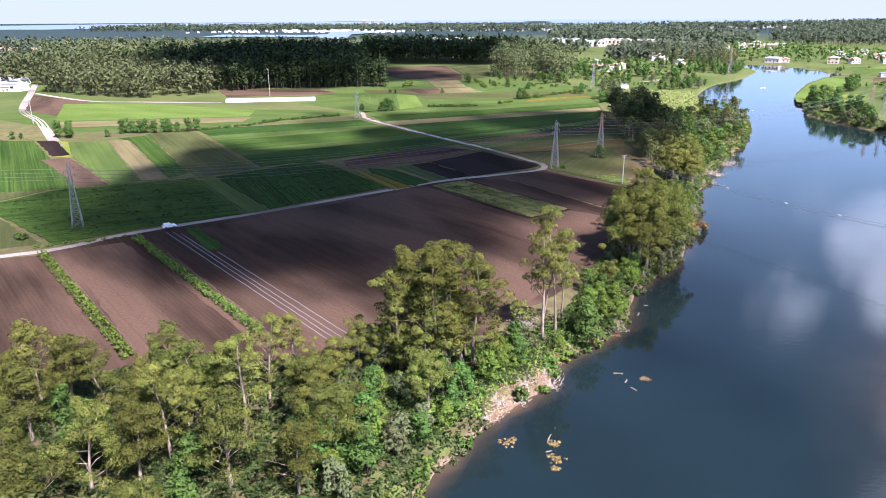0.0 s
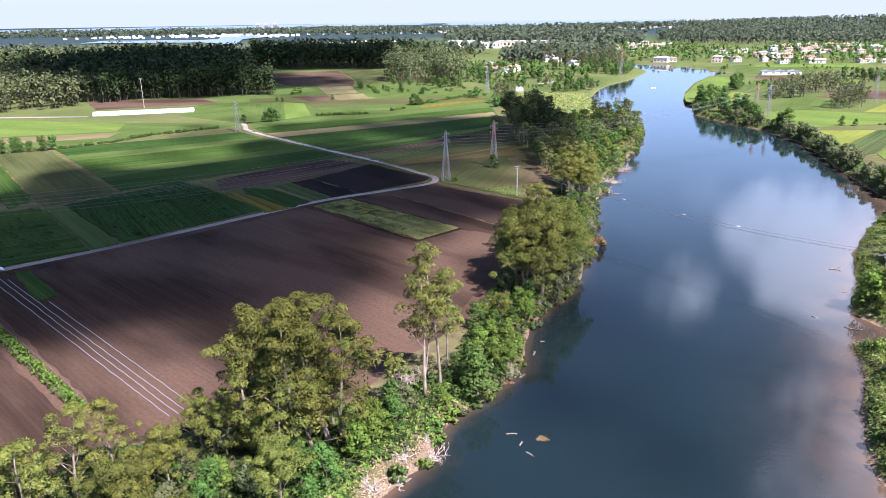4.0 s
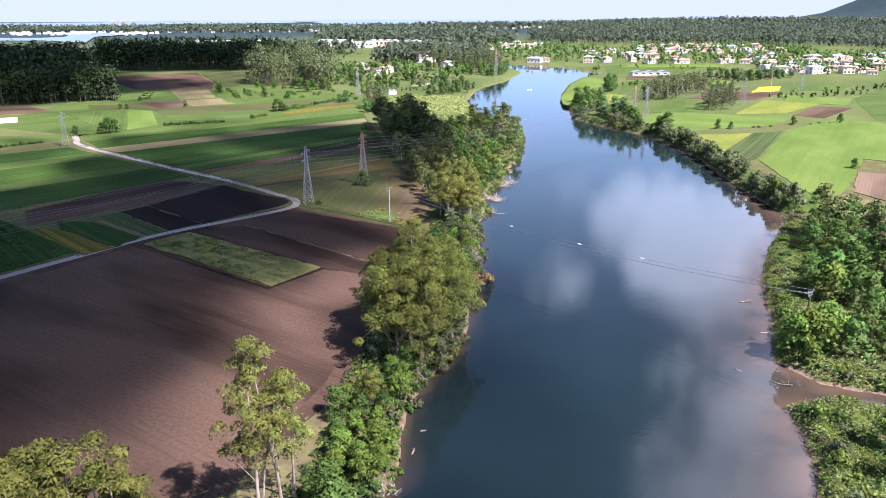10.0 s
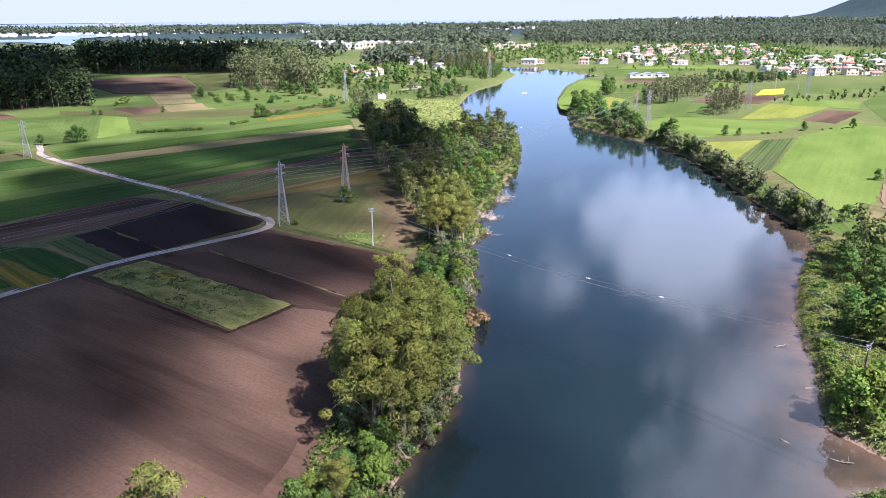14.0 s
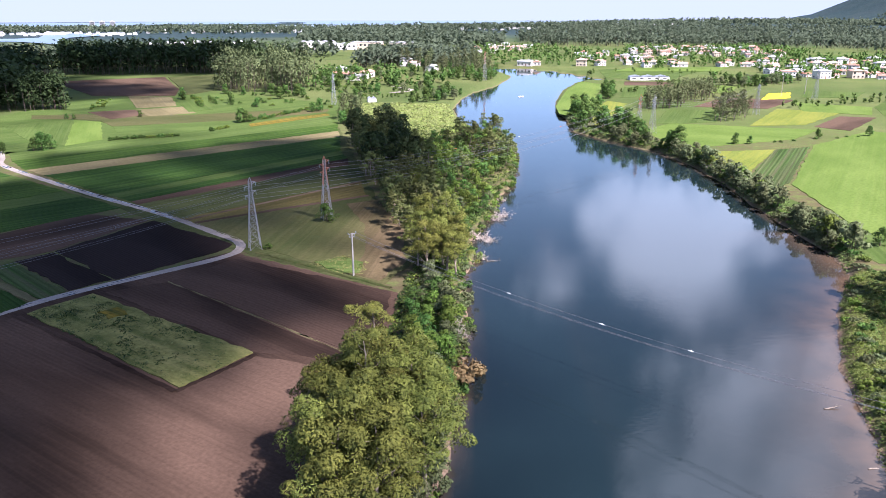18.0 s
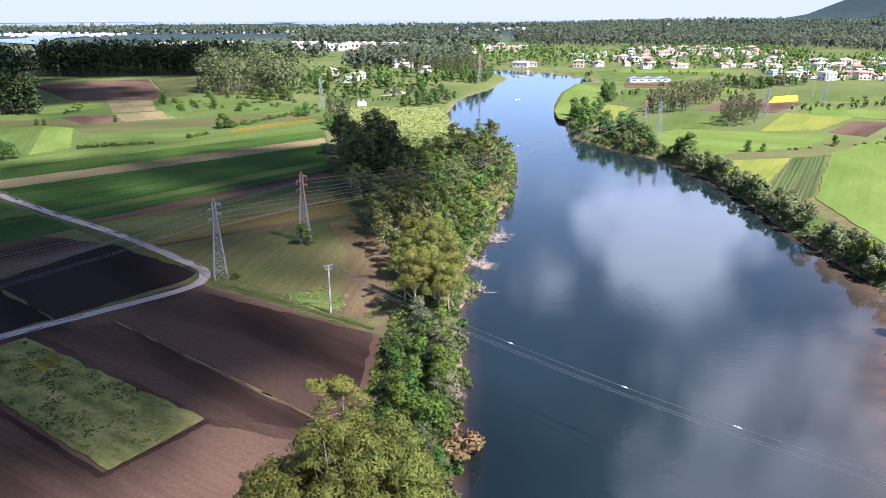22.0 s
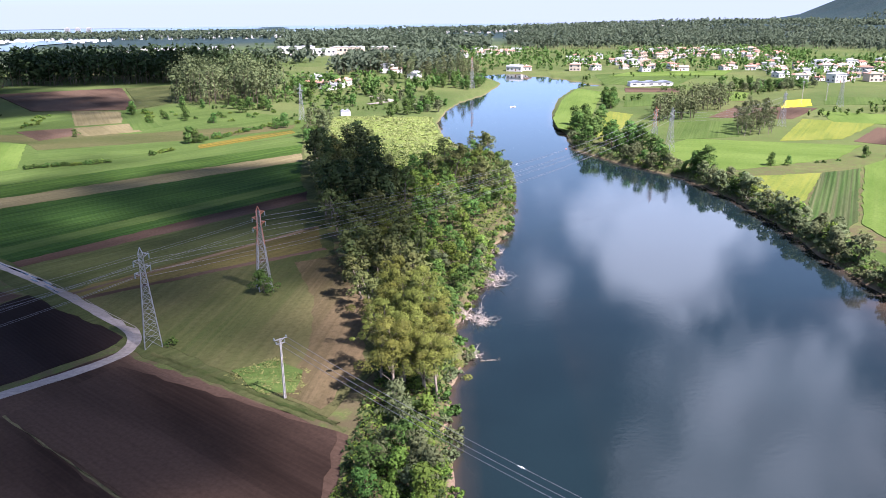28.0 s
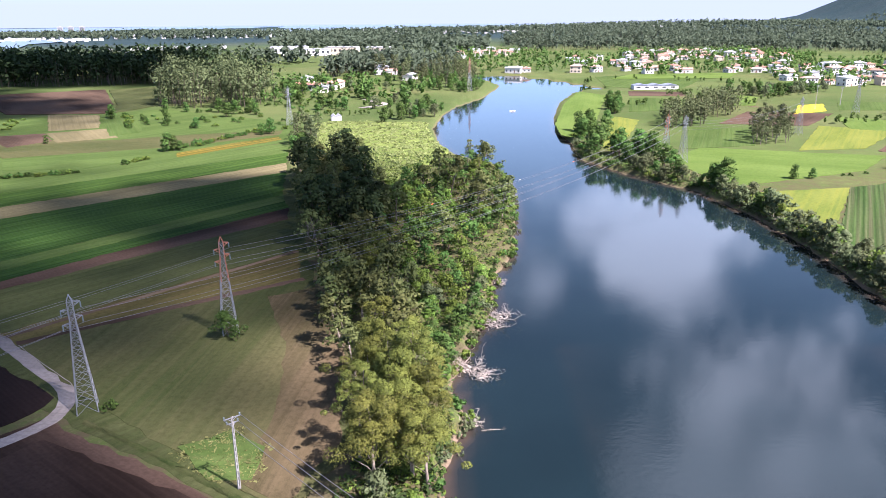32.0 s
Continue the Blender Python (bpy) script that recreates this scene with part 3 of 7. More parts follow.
def field(name, look_of, label, corners, rows=None, lift=0.0, ragged=0.5, category="field", z=None):
    """A flat plot with an uneven edge, its rows along the direction of the corners given by rows (degrees), raised a hand above the plain."""
    c = np.array(corners, float)
    centre = c.mean(0)
    if rows is None:
        e = np.roll(c, -1, 0) - c
        long = e[np.argmax(np.hypot(*e.T))]
        rows = math.degrees(math.atan2(long[1], long[0]))
    r = random.Random(name + str(corners[0]))
    edge = []
    for p, q in zip(c, np.roll(c, -1, 0)):
        n = max(2, int(np.hypot(*(q - p)) / 3))
        for k in range(n):
            w = p + (q - p) * k / n
            j = ragged if k else 0
            edge.append((w[0] + r.uniform(-j, j), w[1] + r.uniform(-j, j)))
    ca, sa = math.cos(radians(-rows)), math.sin(radians(-rows))
    local = [((x - centre[0]) * ca - (y - centre[1]) * sa, (x - centre[0]) * sa + (y - centre[1]) * ca) for x, y in edge]
    n = len(local)
    verts = [(x, y, 0) for x, y in local] + [(x * 1.002, y * 1.002, -0.25) for x, y in local]
    faces = [tuple(range(n))] + [(k, n + k, n + (k + 1) % n, (k + 1) % n) for k in range(n)]
    area = sum(local[k][0] * local[(k + 1) % n][1] - local[(k + 1) % n][0] * local[k][1] for k in range(n))
    if area < 0:
        faces = [f[::-1] for f in faces]
    ob = new(name, mesh_from(name, verts, faces, M[look_of]))
    base = TOP if z is None else z
    ob.matrix_world = pose(centre[0], centre[1], base + lift, 0, 0, rows)
    return tagged(ob, label, category, kind="structure")


def track(name, points, width, label, look_of="track", lift=0.03):
    pts = [Vector((*p, 0)) for p in points]
    fine = []
    for i in range(len(pts) - 1):
        p0, p1, p2, p3 = pts[max(i - 1, 0)], pts[i], pts[i + 1], pts[min(i + 2, len(pts) - 1)]
        n = max(3, int((p2 - p1).length / 3))
        for k in range(n):
            t = k / n
            fine.append(0.5 * (2 * p1 + (p2 - p0) * t + (2 * p0 - 5 * p1 + 4 * p2 - p3) * t * t + (3 * p1 - p0 - 3 * p2 + p3) * t ** 3))
    fine.append(pts[-1])
    r = random.Random(name)
    verts, faces = [], []
    for i, p in enumerate(fine):
        way = (fine[min(i + 1, len(fine) - 1)] - fine[max(i - 1, 0)]).normalized()
        side = Vector((-way.y, way.x, 0))
        w = width / 2
        for s, h in ((-1.12, -0.2), (-0.95, 0.0), (-0.4, -0.05), (0, 0.03), (0.4, -0.05), (0.95, 0.0), (1.12, -0.2)):
            q = p + side * w * (s + r.uniform(-0.08, 0.08))
            verts.append((q.x, q.y, TOP + lift + h))
        if i:
            for s in range(6):
                a = (i - 1) * 7 + s
                faces.append((a, a + 7, a + 8, a + 1))
    ob = new(name, mesh_from(name, verts, [f[::-1] for f in faces], M[look_of]))
    return tagged(ob, label, "track", kind="structure")


PLOUGHED = "ploughed field"
field("field_margin", "soil", "dark bare earth between the ploughed plots", [(-160, 164), (-108, 245), (-64, 297), (-16, 268), (-18, 190), (-40, 130), (-95, 93), (-170, 143)], -35, -0.035, category="field margin")
field("field_margin", "mown", "grassy margin between crop strips", [(-66, 300), (-22, 272), (-16, 300), (-30, 350), (-60, 470), (-88, 580), (-207, 440), (-150, 370)], 50, -0.035, category="field margin")
# soil plots between the track and the river wood
field("ploughed_field", "soil", "bare brown tilled soil beside a vine row", [(-202, 118), (-169, 142), (-98, 97), (-134, 68)], -32, 0, category=PLOUGHED)
field("ploughed_field", "soil", "bare dark brown tilled soil between two vine rows", [(-165, 147), (-155, 159), (-72, 109), (-92, 96)], -32, category=PLOUGHED)
field("ploughed_field", "soil", "wide bare brown tilled field next to the river wood",
      [(-151, 166), (-97, 251), (-51, 221), (-41, 235), (-22, 229), (-22, 205), (-29, 170), (-36, 146), (-52, 126), (-70, 112)], -32, 0.02, category=PLOUGHED)
field("flower_patch", "flowers", "small patch of orange flowers among weeds", [(-80, 254), (-77, 257), (-73, 253), (-76, 250.5)], -33, 0.3, 0.8)
field("fallow_strip", "tangle", "weedy pale fallow strip between ploughed plots", [(-95, 253), (-86.5, 265), (-41, 236), (-50, 222)], -33, 0.2)
field("ploughed_field", "soil_shaded_turned", "brown soil beside the gravel track bend, darkened for cloud shade", [(-84.5, 266.5), (-72.4, 273.2), (-19, 233), (-41, 236.4)], -37, category=PLOUGHED)
field("ploughed_field", "soil_shaded_turned", "brown soil plot below the pylon, darkened for cloud shade", [(-72, 274), (-61, 291), (-18, 269), (-17, 233)], -37, 0.03, category=PLOUGHED)
field("ploughed_field", "soil_dark", "almost black freshly turned soil inside the track bend", [(-97.9, 326.8), (-65.8, 303.6), (-66.8, 298.5), (-85.6, 274.7), (-112.4, 296.1)], -40, lift=0.0, category=PLOUGHED)
field("ploughed_field", "soil", "dark harrowed strip beside the gravel track", [(-149.6, 286.3), (-145.4, 295.9), (-140.0, 305.0), (-123.7, 334.2), (-99.3, 326.8), (-113.1, 296.1), (-123.4, 288.1), (-134.1, 278.0), (-139.1, 270.7)], 50, lift=0.01, category=PLOUGHED)
field("vegetable_plot", "soil_dark", "dark garden bed with a thin pale hose line", [(-118.0, 287.1), (-112.3, 294.9), (-86.5, 274.7), (-93.3, 267.2)], -40, lift=0.02)
field("vegetable_plot", "rows", "garden bed with thin green rows", [(-121.6, 280.4), (-118.1, 286.6), (-93.7, 266.7), (-97.0, 261.6)], -40, lift=0.06)
field("vegetable_plot", "straw", "narrow pale path between garden beds", [(-120.1, 275.3), (-119.3, 277.3), (-97.4, 261.2), (-98.2, 259.8)], -40, lift=0.10)
field("vegetable_plot", "deep", "dense dark green vegetable plot", [(-132.8, 275.9), (-120.5, 274.7), (-98.6, 259.4), (-101.5, 250.6), (-112.0, 256.9), (-122.6, 264.5), (-127.0, 266.7)], -40, lift=0.08)
field("vegetable_plot", "flowers", "plot of orange and yellow flowers beside the track", [(-135.6, 267.9), (-126.5, 265.8), (-121.5, 263.2), (-111.0, 255.6), (-101.8, 250.2), (-107.0, 243.6), (-115.2, 247.9), (-127.9, 256.4)], -40, lift=0.07)
# green strips left of the far track
A0, A1, B0, B1 = Vector((-269, 341)), Vector((-176, 263)), Vector((-198, 402)), Vector((-114, 341))
for lo, hi, kind, text in ((0.0, 0.22, "deep", "dense dark green crop strip"), (0.22, 0.36, "light", "light green crop strip"), (0.36, 0.62, "green", "green crop strip in long rows"),
                           (0.62, 0.74, "light", "narrow light green strip"), (0.74, 0.99, "deep", "dark green crop strip in rows")):
    field("crop_field", kind, text, [A0.lerp(A1, lo), B0.lerp(B1, lo), B0.lerp(B1, hi), A0.lerp(A1, hi)], 42, 0.04)
field("crop_field", "green", "tall dark green crop beside the gravel track", [(-225, 205), (-190, 236), (-187.5, 234), (-140, 196.5), (-161, 172), (-172, 151), (-232, 176)], 40, 0.15)
field("crop_field", "light", "narrow light green strip between dark crops", [(-187, 235), (-183.5, 239.5), (-136, 204), (-139.5, 197.5)], -38, 0.1)
field("crop_field", "deep", "dense dark green crop beside the gravel track", [(-183, 240.5), (-162, 282), (-145, 272), (-111, 246), (-135.5, 205)], -45, 0.15)
field("crop_field", "soil_red", "patchy bare dry plot among crops", [(-281, 246), (-272, 254), (-214, 216), (-221, 209)], -38, 0.06)
field("crop_field", "yellow", "weedy yellow-green corner", [(-314, 287), (-306, 287), (-272, 254.5), (-282, 253), (-278, 259)], -38, 0.03)
field("crop_field", "light", "light green mown plot", [(-306, 286), (-291, 296), (-208, 226), (-213, 216.5), (-271, 254.5)], -40, 0.04)
field("crop_field", "straw", "straw coloured strip between plots", [(-291, 296.5), (-281, 300), (-198.5, 231), (-207.5, 226.2)], -40, 0.05)
field("crop_field", "green", "green plot in rows", [(-290, 303), (-282, 316), (-200, 245), (-198.5, 232), (-280.5, 301)], -40, 0.04)
field("crop_field", "mown", "olive mown plot with dry patches", [(-285, 319), (-284, 325), (-269, 337), (-177, 261), (-189, 238), (-199.5, 246)], -40, 0.05)
field("ploughed_field", "soil_dark", "small dark soil plot", [(-325, 284), (-315, 287), (-278, 259.5), (-283, 254)], -38, 0.1, category=PLOUGHED)
field("crop_field", "green", "green crop plot", [(-350, 278), (-326, 283), (-284, 253), (-222, 208), (-230, 203), (-252, 188), (-300, 215)], -40, 0.02)
field("crop_field", "light", "light green strip", [(-330, 240), (-300, 214), (-252, 187), (-245, 160), (-300, 185)], -40, 0.01)
field("crop_field", "mown", "olive dry grass plot", [(-251, 186), (-230, 203), (-233, 176), (-176, 150), (-205, 125)], -40, 0.03)
# beyond the hedge
field("crop_field", "light", "wide light green meadow before the dark wood", [(-440, 345), (-326, 312), (-275, 347), (-216, 418), (-207, 440), (-290, 425), (-430, 420)], 10)
# long strips right of the far track
LEFT_ENDS = [(-60, 303), (-84, 324), (-90, 329), (-111, 346), (-115, 350), (-122, 355), (-128, 359), (-168, 390), (-181, 400), (-198, 418), (-210, 436)]
RIGHT_ENDS = [(-24, 318), (-36, 361), (-41, 383), (-50, 414), (-53, 428), (-56, 437), (-59, 446), (-66, 485), (-70, 503), (-74, 528), (-80, 553)]
STRIPS = (("mown_dry", "dry yellow-olive mown strip with cart tracks"), ("mown", "pale olive mown strip"), ("soil", "dark harrowed strip"), ("deep", "thin dark green crop strip"), ("light", "thin light green strip"),
          ("deep", "wide dark green crop strip"), ("straw", "narrow dry grass strip"), ("green", "green crop strip"), ("light", "light green strip"))
for n, (kind, text) in enumerate(STRIPS, 1):
    field("ploughed_field" if kind == "soil" else "crop_field", kind, text, [LEFT_ENDS[n], RIGHT_ENDS[n], RIGHT_ENDS[n + 1], LEFT_ENDS[n + 1]], 50, 0.02 + 0.01 * (n % 2))
field("stubble_field", "red_stubble", "reddish bare edge of the field along the wood", [(-21.5, 275.5), (-16, 290), (-20, 324), (-31, 355), (-41, 349), (-31, 322), (-28, 300), (-29, 281)], 84, 0.05)
field("stubble_field", "stubble", "dry straw coloured field under the power line", [(-60, 303), (-20, 273), (-14, 290), (-19, 325), (-34, 360), (-84, 324)], 84, 0.02)
field("weed_patch", "light", "patch of pale green weeds beside the pole", [(-40, 289), (-33, 294), (-27, 289), (-27, 281), (-33, 281)], 0, 0.1)
field("crop_field", "light", "light green meadow beyond the strips", [(-205, 432), (-80, 556), (-88, 620), (-190, 690), (-285, 640), (-290, 470)], 50)
field("crop_field", "bright", "bright green plot in sunlight", [(-233, 539), (-214, 533), (-184, 473), (-194, 455)], lift=0.062)
field("crop_field", "light", "light green striped plot", [(-263, 517), (-233, 539), (-195, 456), (-223, 472)], lift=0.074)
field("crop_field", "light", "light green strip behind the hedge", [(-198, 514), (-139, 544), (-126, 524), (-153, 492), (-184, 490)], lift=0.086)
field("crop_field", "stubble", "trodden brown lane between plots", [(-271, 560), (-237, 565), (-172, 564), (-137, 581), (-91, 594), (-90, 579), (-130, 544), (-199, 516), (-215, 535), (-235, 543), (-261, 543)], lift=0.098)
field("ploughed_field", "soil_red", "small brown plot by the gardens", [(-243, 575), (-218, 587), (-201, 563), (-213, 543)], lift=0.11, category=PLOUGHED)
field("ploughed_field", "soil_red", "bare brown slope before the dark wood", [(-284, 665), (-222, 668), (-236, 712), (-292, 824), (-376, 776)], lift=0.35, category=PLOUGHED)
field("crop_field", "mown", "olive green slope", [(-219, 668), (-205, 705), (-250, 850), (-288, 822), (-233, 712)], 80, lift=0.3)
field("crop_field", "straw", "straw coloured garden terrace", [(-257, 664), (-222, 661), (-197, 606), (-220, 595)], lift=0.122)
field("crop_field", "straw", "dry grass plot with a single bush", [(-217, 587), (-191, 604), (-172, 573), (-196, 557)], lift=0.134)
field("crop_field", "light", "green garden slope", [(-218, 655), (-195, 655), (-167, 591), (-178, 576)], lift=0.146)
field("crop_field", "flowers", "narrow strip of yellow flowers", [(-126, 528), (-109, 551), (-89, 574), (-85, 563), (-105, 537), (-121, 517)], lift=0.05)
field("ploughed_field", "soil_red", "reddish brown plot beside the lane", [(-509, 449), (-435, 431), (-391, 360), (-435, 375)], lift=0.062, category=PLOUGHED)
field("crop_field", "bright", "bright green strip before the dark wood", [(-437, 410), (-385, 429), (-285, 423), (-272, 396), (-329, 366), (-374, 342)], lift=0.074)
field("ploughed_field", "soil_red", "reddish brown strip along the wood", [(-394, 531), (-312, 555), (-278, 529), (-350, 483)], lift=0.086, category=PLOUGHED)
field("crop_field", "straw", "straw coloured margin", [(-370, 338), (-326, 362), (-268, 392), (-262, 374), (-314, 344), (-349, 324)], lift=0.098)
field("reed_marsh", "marsh", "light green reed marsh beside the river", [(-80, 612), (-72, 628), (-14, 622), (-13, 600), (-9, 560), (-1, 530), (-4, 510), (-22, 465), (-45, 480), (-64, 530)], 30, 0.1, 1.5, "marsh")
# right bank
field("meadow", "bright", "light green tongue of river meadow", [(102, 790), (118, 756), (99, 686), (82, 613), (65, 558), (57, 574), (59, 612), (79, 712)], lift=0.05)
field("meadow", "yellow", "yellow flowering river meadow", [(99, 642), (110, 627), (91, 570), (72, 527), (72, 541), (88, 613)], lift=0.062)
field("crop_field", "light", "light green field beside the river trees", [(131, 742), (170, 734), (147, 672), (113, 665)], lift=0.074)
field("ploughed_field", "soil_red", "harvested brown strip", [(141, 790), (184, 780), (175, 752), (134, 756)], lift=0.086, category=PLOUGHED)
field("crop_field", "light", "pale green meadow between groves", [(130, 597), (164, 592), (143, 540), (106, 532)], lift=0.098)
field("ploughed_field", "soil_red", "reddish brown ploughed plot", [(151, 611), (186, 662), (234, 650), (196, 601)], lift=0.11, category=PLOUGHED)
field("meadow", "blaze", "small plot of bright yellow flowers", [(231, 691), (251, 699), (236, 663), (210, 650)], lift=0.122)
field("meadow", "yellow", "meadow yellow with flowers", [(202, 601), (233, 581), (190, 531), (158, 527)], lift=0.134)
field("crop_field", "bright", "green strip behind the yellow meadow", [(228, 635), (268, 610), (248, 572), (213, 588)], lift=0.146)
field("ploughed_field", "soil_red", "reddish brown garden plot", [(226, 567), (245, 561), (205, 510), (192, 524)], lift=0.05, category=PLOUGHED)
field("crop_field", "bright", "bright green meadow below the pylons", [(92, 508), (117, 536), (165, 520), (190, 513), (163, 482), (122, 464), (105, 457), (97, 478)], lift=0.062)
field("crop_field", "light", "light green field before the village", [(268, 714), (310, 703), (283, 664), (246, 667)], lift=0.074)
field("crop_field", "light", "light green fields near the village", [(140, 924), (203, 955), (241, 910), (180, 790), (131, 827)], lift=0.086)
field("crop_field", "bright", "fresh green paddock among trees", [(210, 761), (225, 743), (202, 691), (189, 694)], lift=0.098)
field("meadow", "yellow", "yellowish meadow behind the river hedge", [(103, 446), (143, 453), (108, 395), (101, 387), (98, 420)], lift=0.11)
field("crop_field", "rows", "dark green crop in straight rows", [(143, 453), (162, 461), (121, 384), (110, 372), (108, 391)], lift=0.122)
field("crop_field", "bright", "large bright green cereal field", [(165, 464), (215, 510), (228, 493), (230, 458), (183, 374), (167, 385), (135, 330), (118, 309), (117, 330), (121, 382)], lift=0.134)
field("ploughed_field", "soil_dry", "pale brown plot", [(152, 358), (162, 353), (139, 310), (134, 324)], lift=0.146, category=PLOUGHED)
field("meadow", "straw", "pale trodden grass corner", [(129, 320), (138, 308), (124, 282), (117, 290), (117, 306)], lift=0.05)
field("meadow", "light", "grassy strip between hedge and cereal field", [(106, 292), (103, 372), (109, 371), (117, 330), (118, 309), (116, 292)], 80, 0.0)
field("meadow", "light", "rough grass beside the thicket", [(124, 281), (150, 291), (192, 295), (215, 270), (170, 255), (150, 280)], 20, 0.0)
field("crop_field", "bright", "green paddock between village gardens", [(150, 900), (260, 900), (290, 960), (180, 950)], 10, 0.3)
field("crop_field", "light", "green paddocks behind the village", [(420, 1060), (560, 1000), (640, 1120), (480, 1180)], 10, 1.0)
field("crop_field", "light", "green plain beyond the cereal field", [(230, 500), (330, 480), (460, 640), (330, 690), (270, 612)], 10, 0.0)
track("gravel_track", [(-205, 112), (-178, 138), (-168, 149), (-159, 168), (-135, 201), (-109, 241), (-95, 262), (-78, 279), (-66, 291), (-62.5, 298), (-65, 306), (-75, 315), (-99, 335),
                       (-138, 363), (-193, 406), (-206, 424), (-216, 440)], 2.7, "pale gravel farm track with puddles")


def puddles(points, count, seed):
    """Rain water standing in the ruts of the track, each puddle on its own."""
    rr = random.Random(seed)
    legs = [(Vector((*p, 0)), Vector((*q, 0))) for p, q in zip(points, points[1:])]
    for _ in range(count):
        a, b = rr.choices(legs, [(q - p).length for p, q in legs])[0]
        way = (b - a).normalized()
        side = Vector((-way.y, way.x, 0))
        mid = a.lerp(b, rr.random()) + side * rr.choice((-0.55, 0.5))
        long, wide = rr.uniform(1.2, 4.5), rr.uniform(0.22, 0.42)
        v = []
        for k in range(12):
            w = 2 * math.pi * k / 12
            v.append(way * math.cos(w) * long * rr.uniform(0.8, 1.1) + side * math.sin(w) * wide * rr.uniform(0.75, 1.15))
        ob = new("puddle", mesh_from("puddle", v, [tuple(range(12))], M["water"]))
        ob.matrix_world = pose(mid.x, mid.y, TOP + 0.035)
        tagged(ob, "shallow rain puddle in a wheel rut of the gravel track", "puddle", "puddles on the track")


puddles([(-99, 335), (-138, 363), (-193, 406)], 34, 5)
puddles([(-75, 315), (-99, 335)], 4, 6)
puddles([(-109, 241), (-95, 262), (-78, 279)], 12, 7)
track("farm_lane", [(-300, 278), (-319, 289), (-383, 339), (-439, 377), (-525, 461), (-583, 518)], 5, "pale earth lane between meadows")
track("wood_lane", [(-518, 459), (-436, 431), (-388, 438), (-331, 450)], 3.5, "pale earth lane along the wood", lift=0.2)
track("village_lane", [(-118, 842), (-112, 826), (-86, 780), (-60, 735), (-46, 712), (-60, 690)], 4.5, "pale village lane climbing to the white houses", lift=0.25)
track("field_path", [(206, 676), (186, 716), (168, 752), (160, 774)], 2.6, "pale dirt path between meadows", "soil_dry")

# ---------------------------------------------------------------- plants


def cards(rng, centres, spread, per, size, droop=0.0, flat=0.5, heart=None, dome=0.0, slim=1.0, lift=0.12):
    """Corners and shading normals of small leaf-spray quads scattered round clump centres. spread: (n, 3) radii; heart: the crown's middle."""
    n = len(centres) * per
    c = np.repeat(centres, per, 0)
    s = np.repeat(spread, per, 0)
    d = rng.normal(size=(n, 3))
    d /= np.linalg.norm(d, axis=1)[:, None]
    up = rng.uniform(size=n) < dome
    d[up, 2] = np.abs(d[up, 2])
    r = rng.uniform(0.3, 1.0, (n, 1)) ** 0.3
    p = c + d * r * s
    normal = d * 0.8 + rng.normal(size=(n, 3)) * 0.6 + np.array([0, 0, flat])
    normal /= np.linalg.norm(normal, axis=1)[:, None]
    soft = d + normal * 0.3 + np.array([0, 0, lift])
    if heart is not None:
        out = p - heart
        soft = soft + out / (np.linalg.norm(out, axis=1)[:, None] + 1e-6) * 0.35
    soft /= np.linalg.norm(soft, axis=1)[:, None]
    a = np.cross(normal, rng.normal(size=(n, 3)))
    a /= np.linalg.norm(a, axis=1)[:, None]
    a[:, 2] -= droop
    b = np.cross(normal, a)
    w = size * rng.uniform(0.55, 1.35, (n, 1))
    k = rng.uniform(0.4, 0.75, (n, 1)) * slim
    bend = normal * w * rng.uniform(-0.25, 0.1, (n, 1))
    return np.stack([p - a * w, p - b * w * k + bend, p + a * w, p + b * w * k + bend], 1).reshape(-1, 3), np.repeat(soft, 4, 0)


def wander(rng, start, way, length, steps, wobble, lift=0.0):
    pts, p, d = [Vector(start)], Vector(start), Vector(way).normalized()
    for _ in range(steps):
        d = (d + Vector(rng.normal(size=3)) * wobble + Vector((0, 0, lift))).normalized()
        p = p + d * length / steps
        pts.append(p.copy())
    return pts


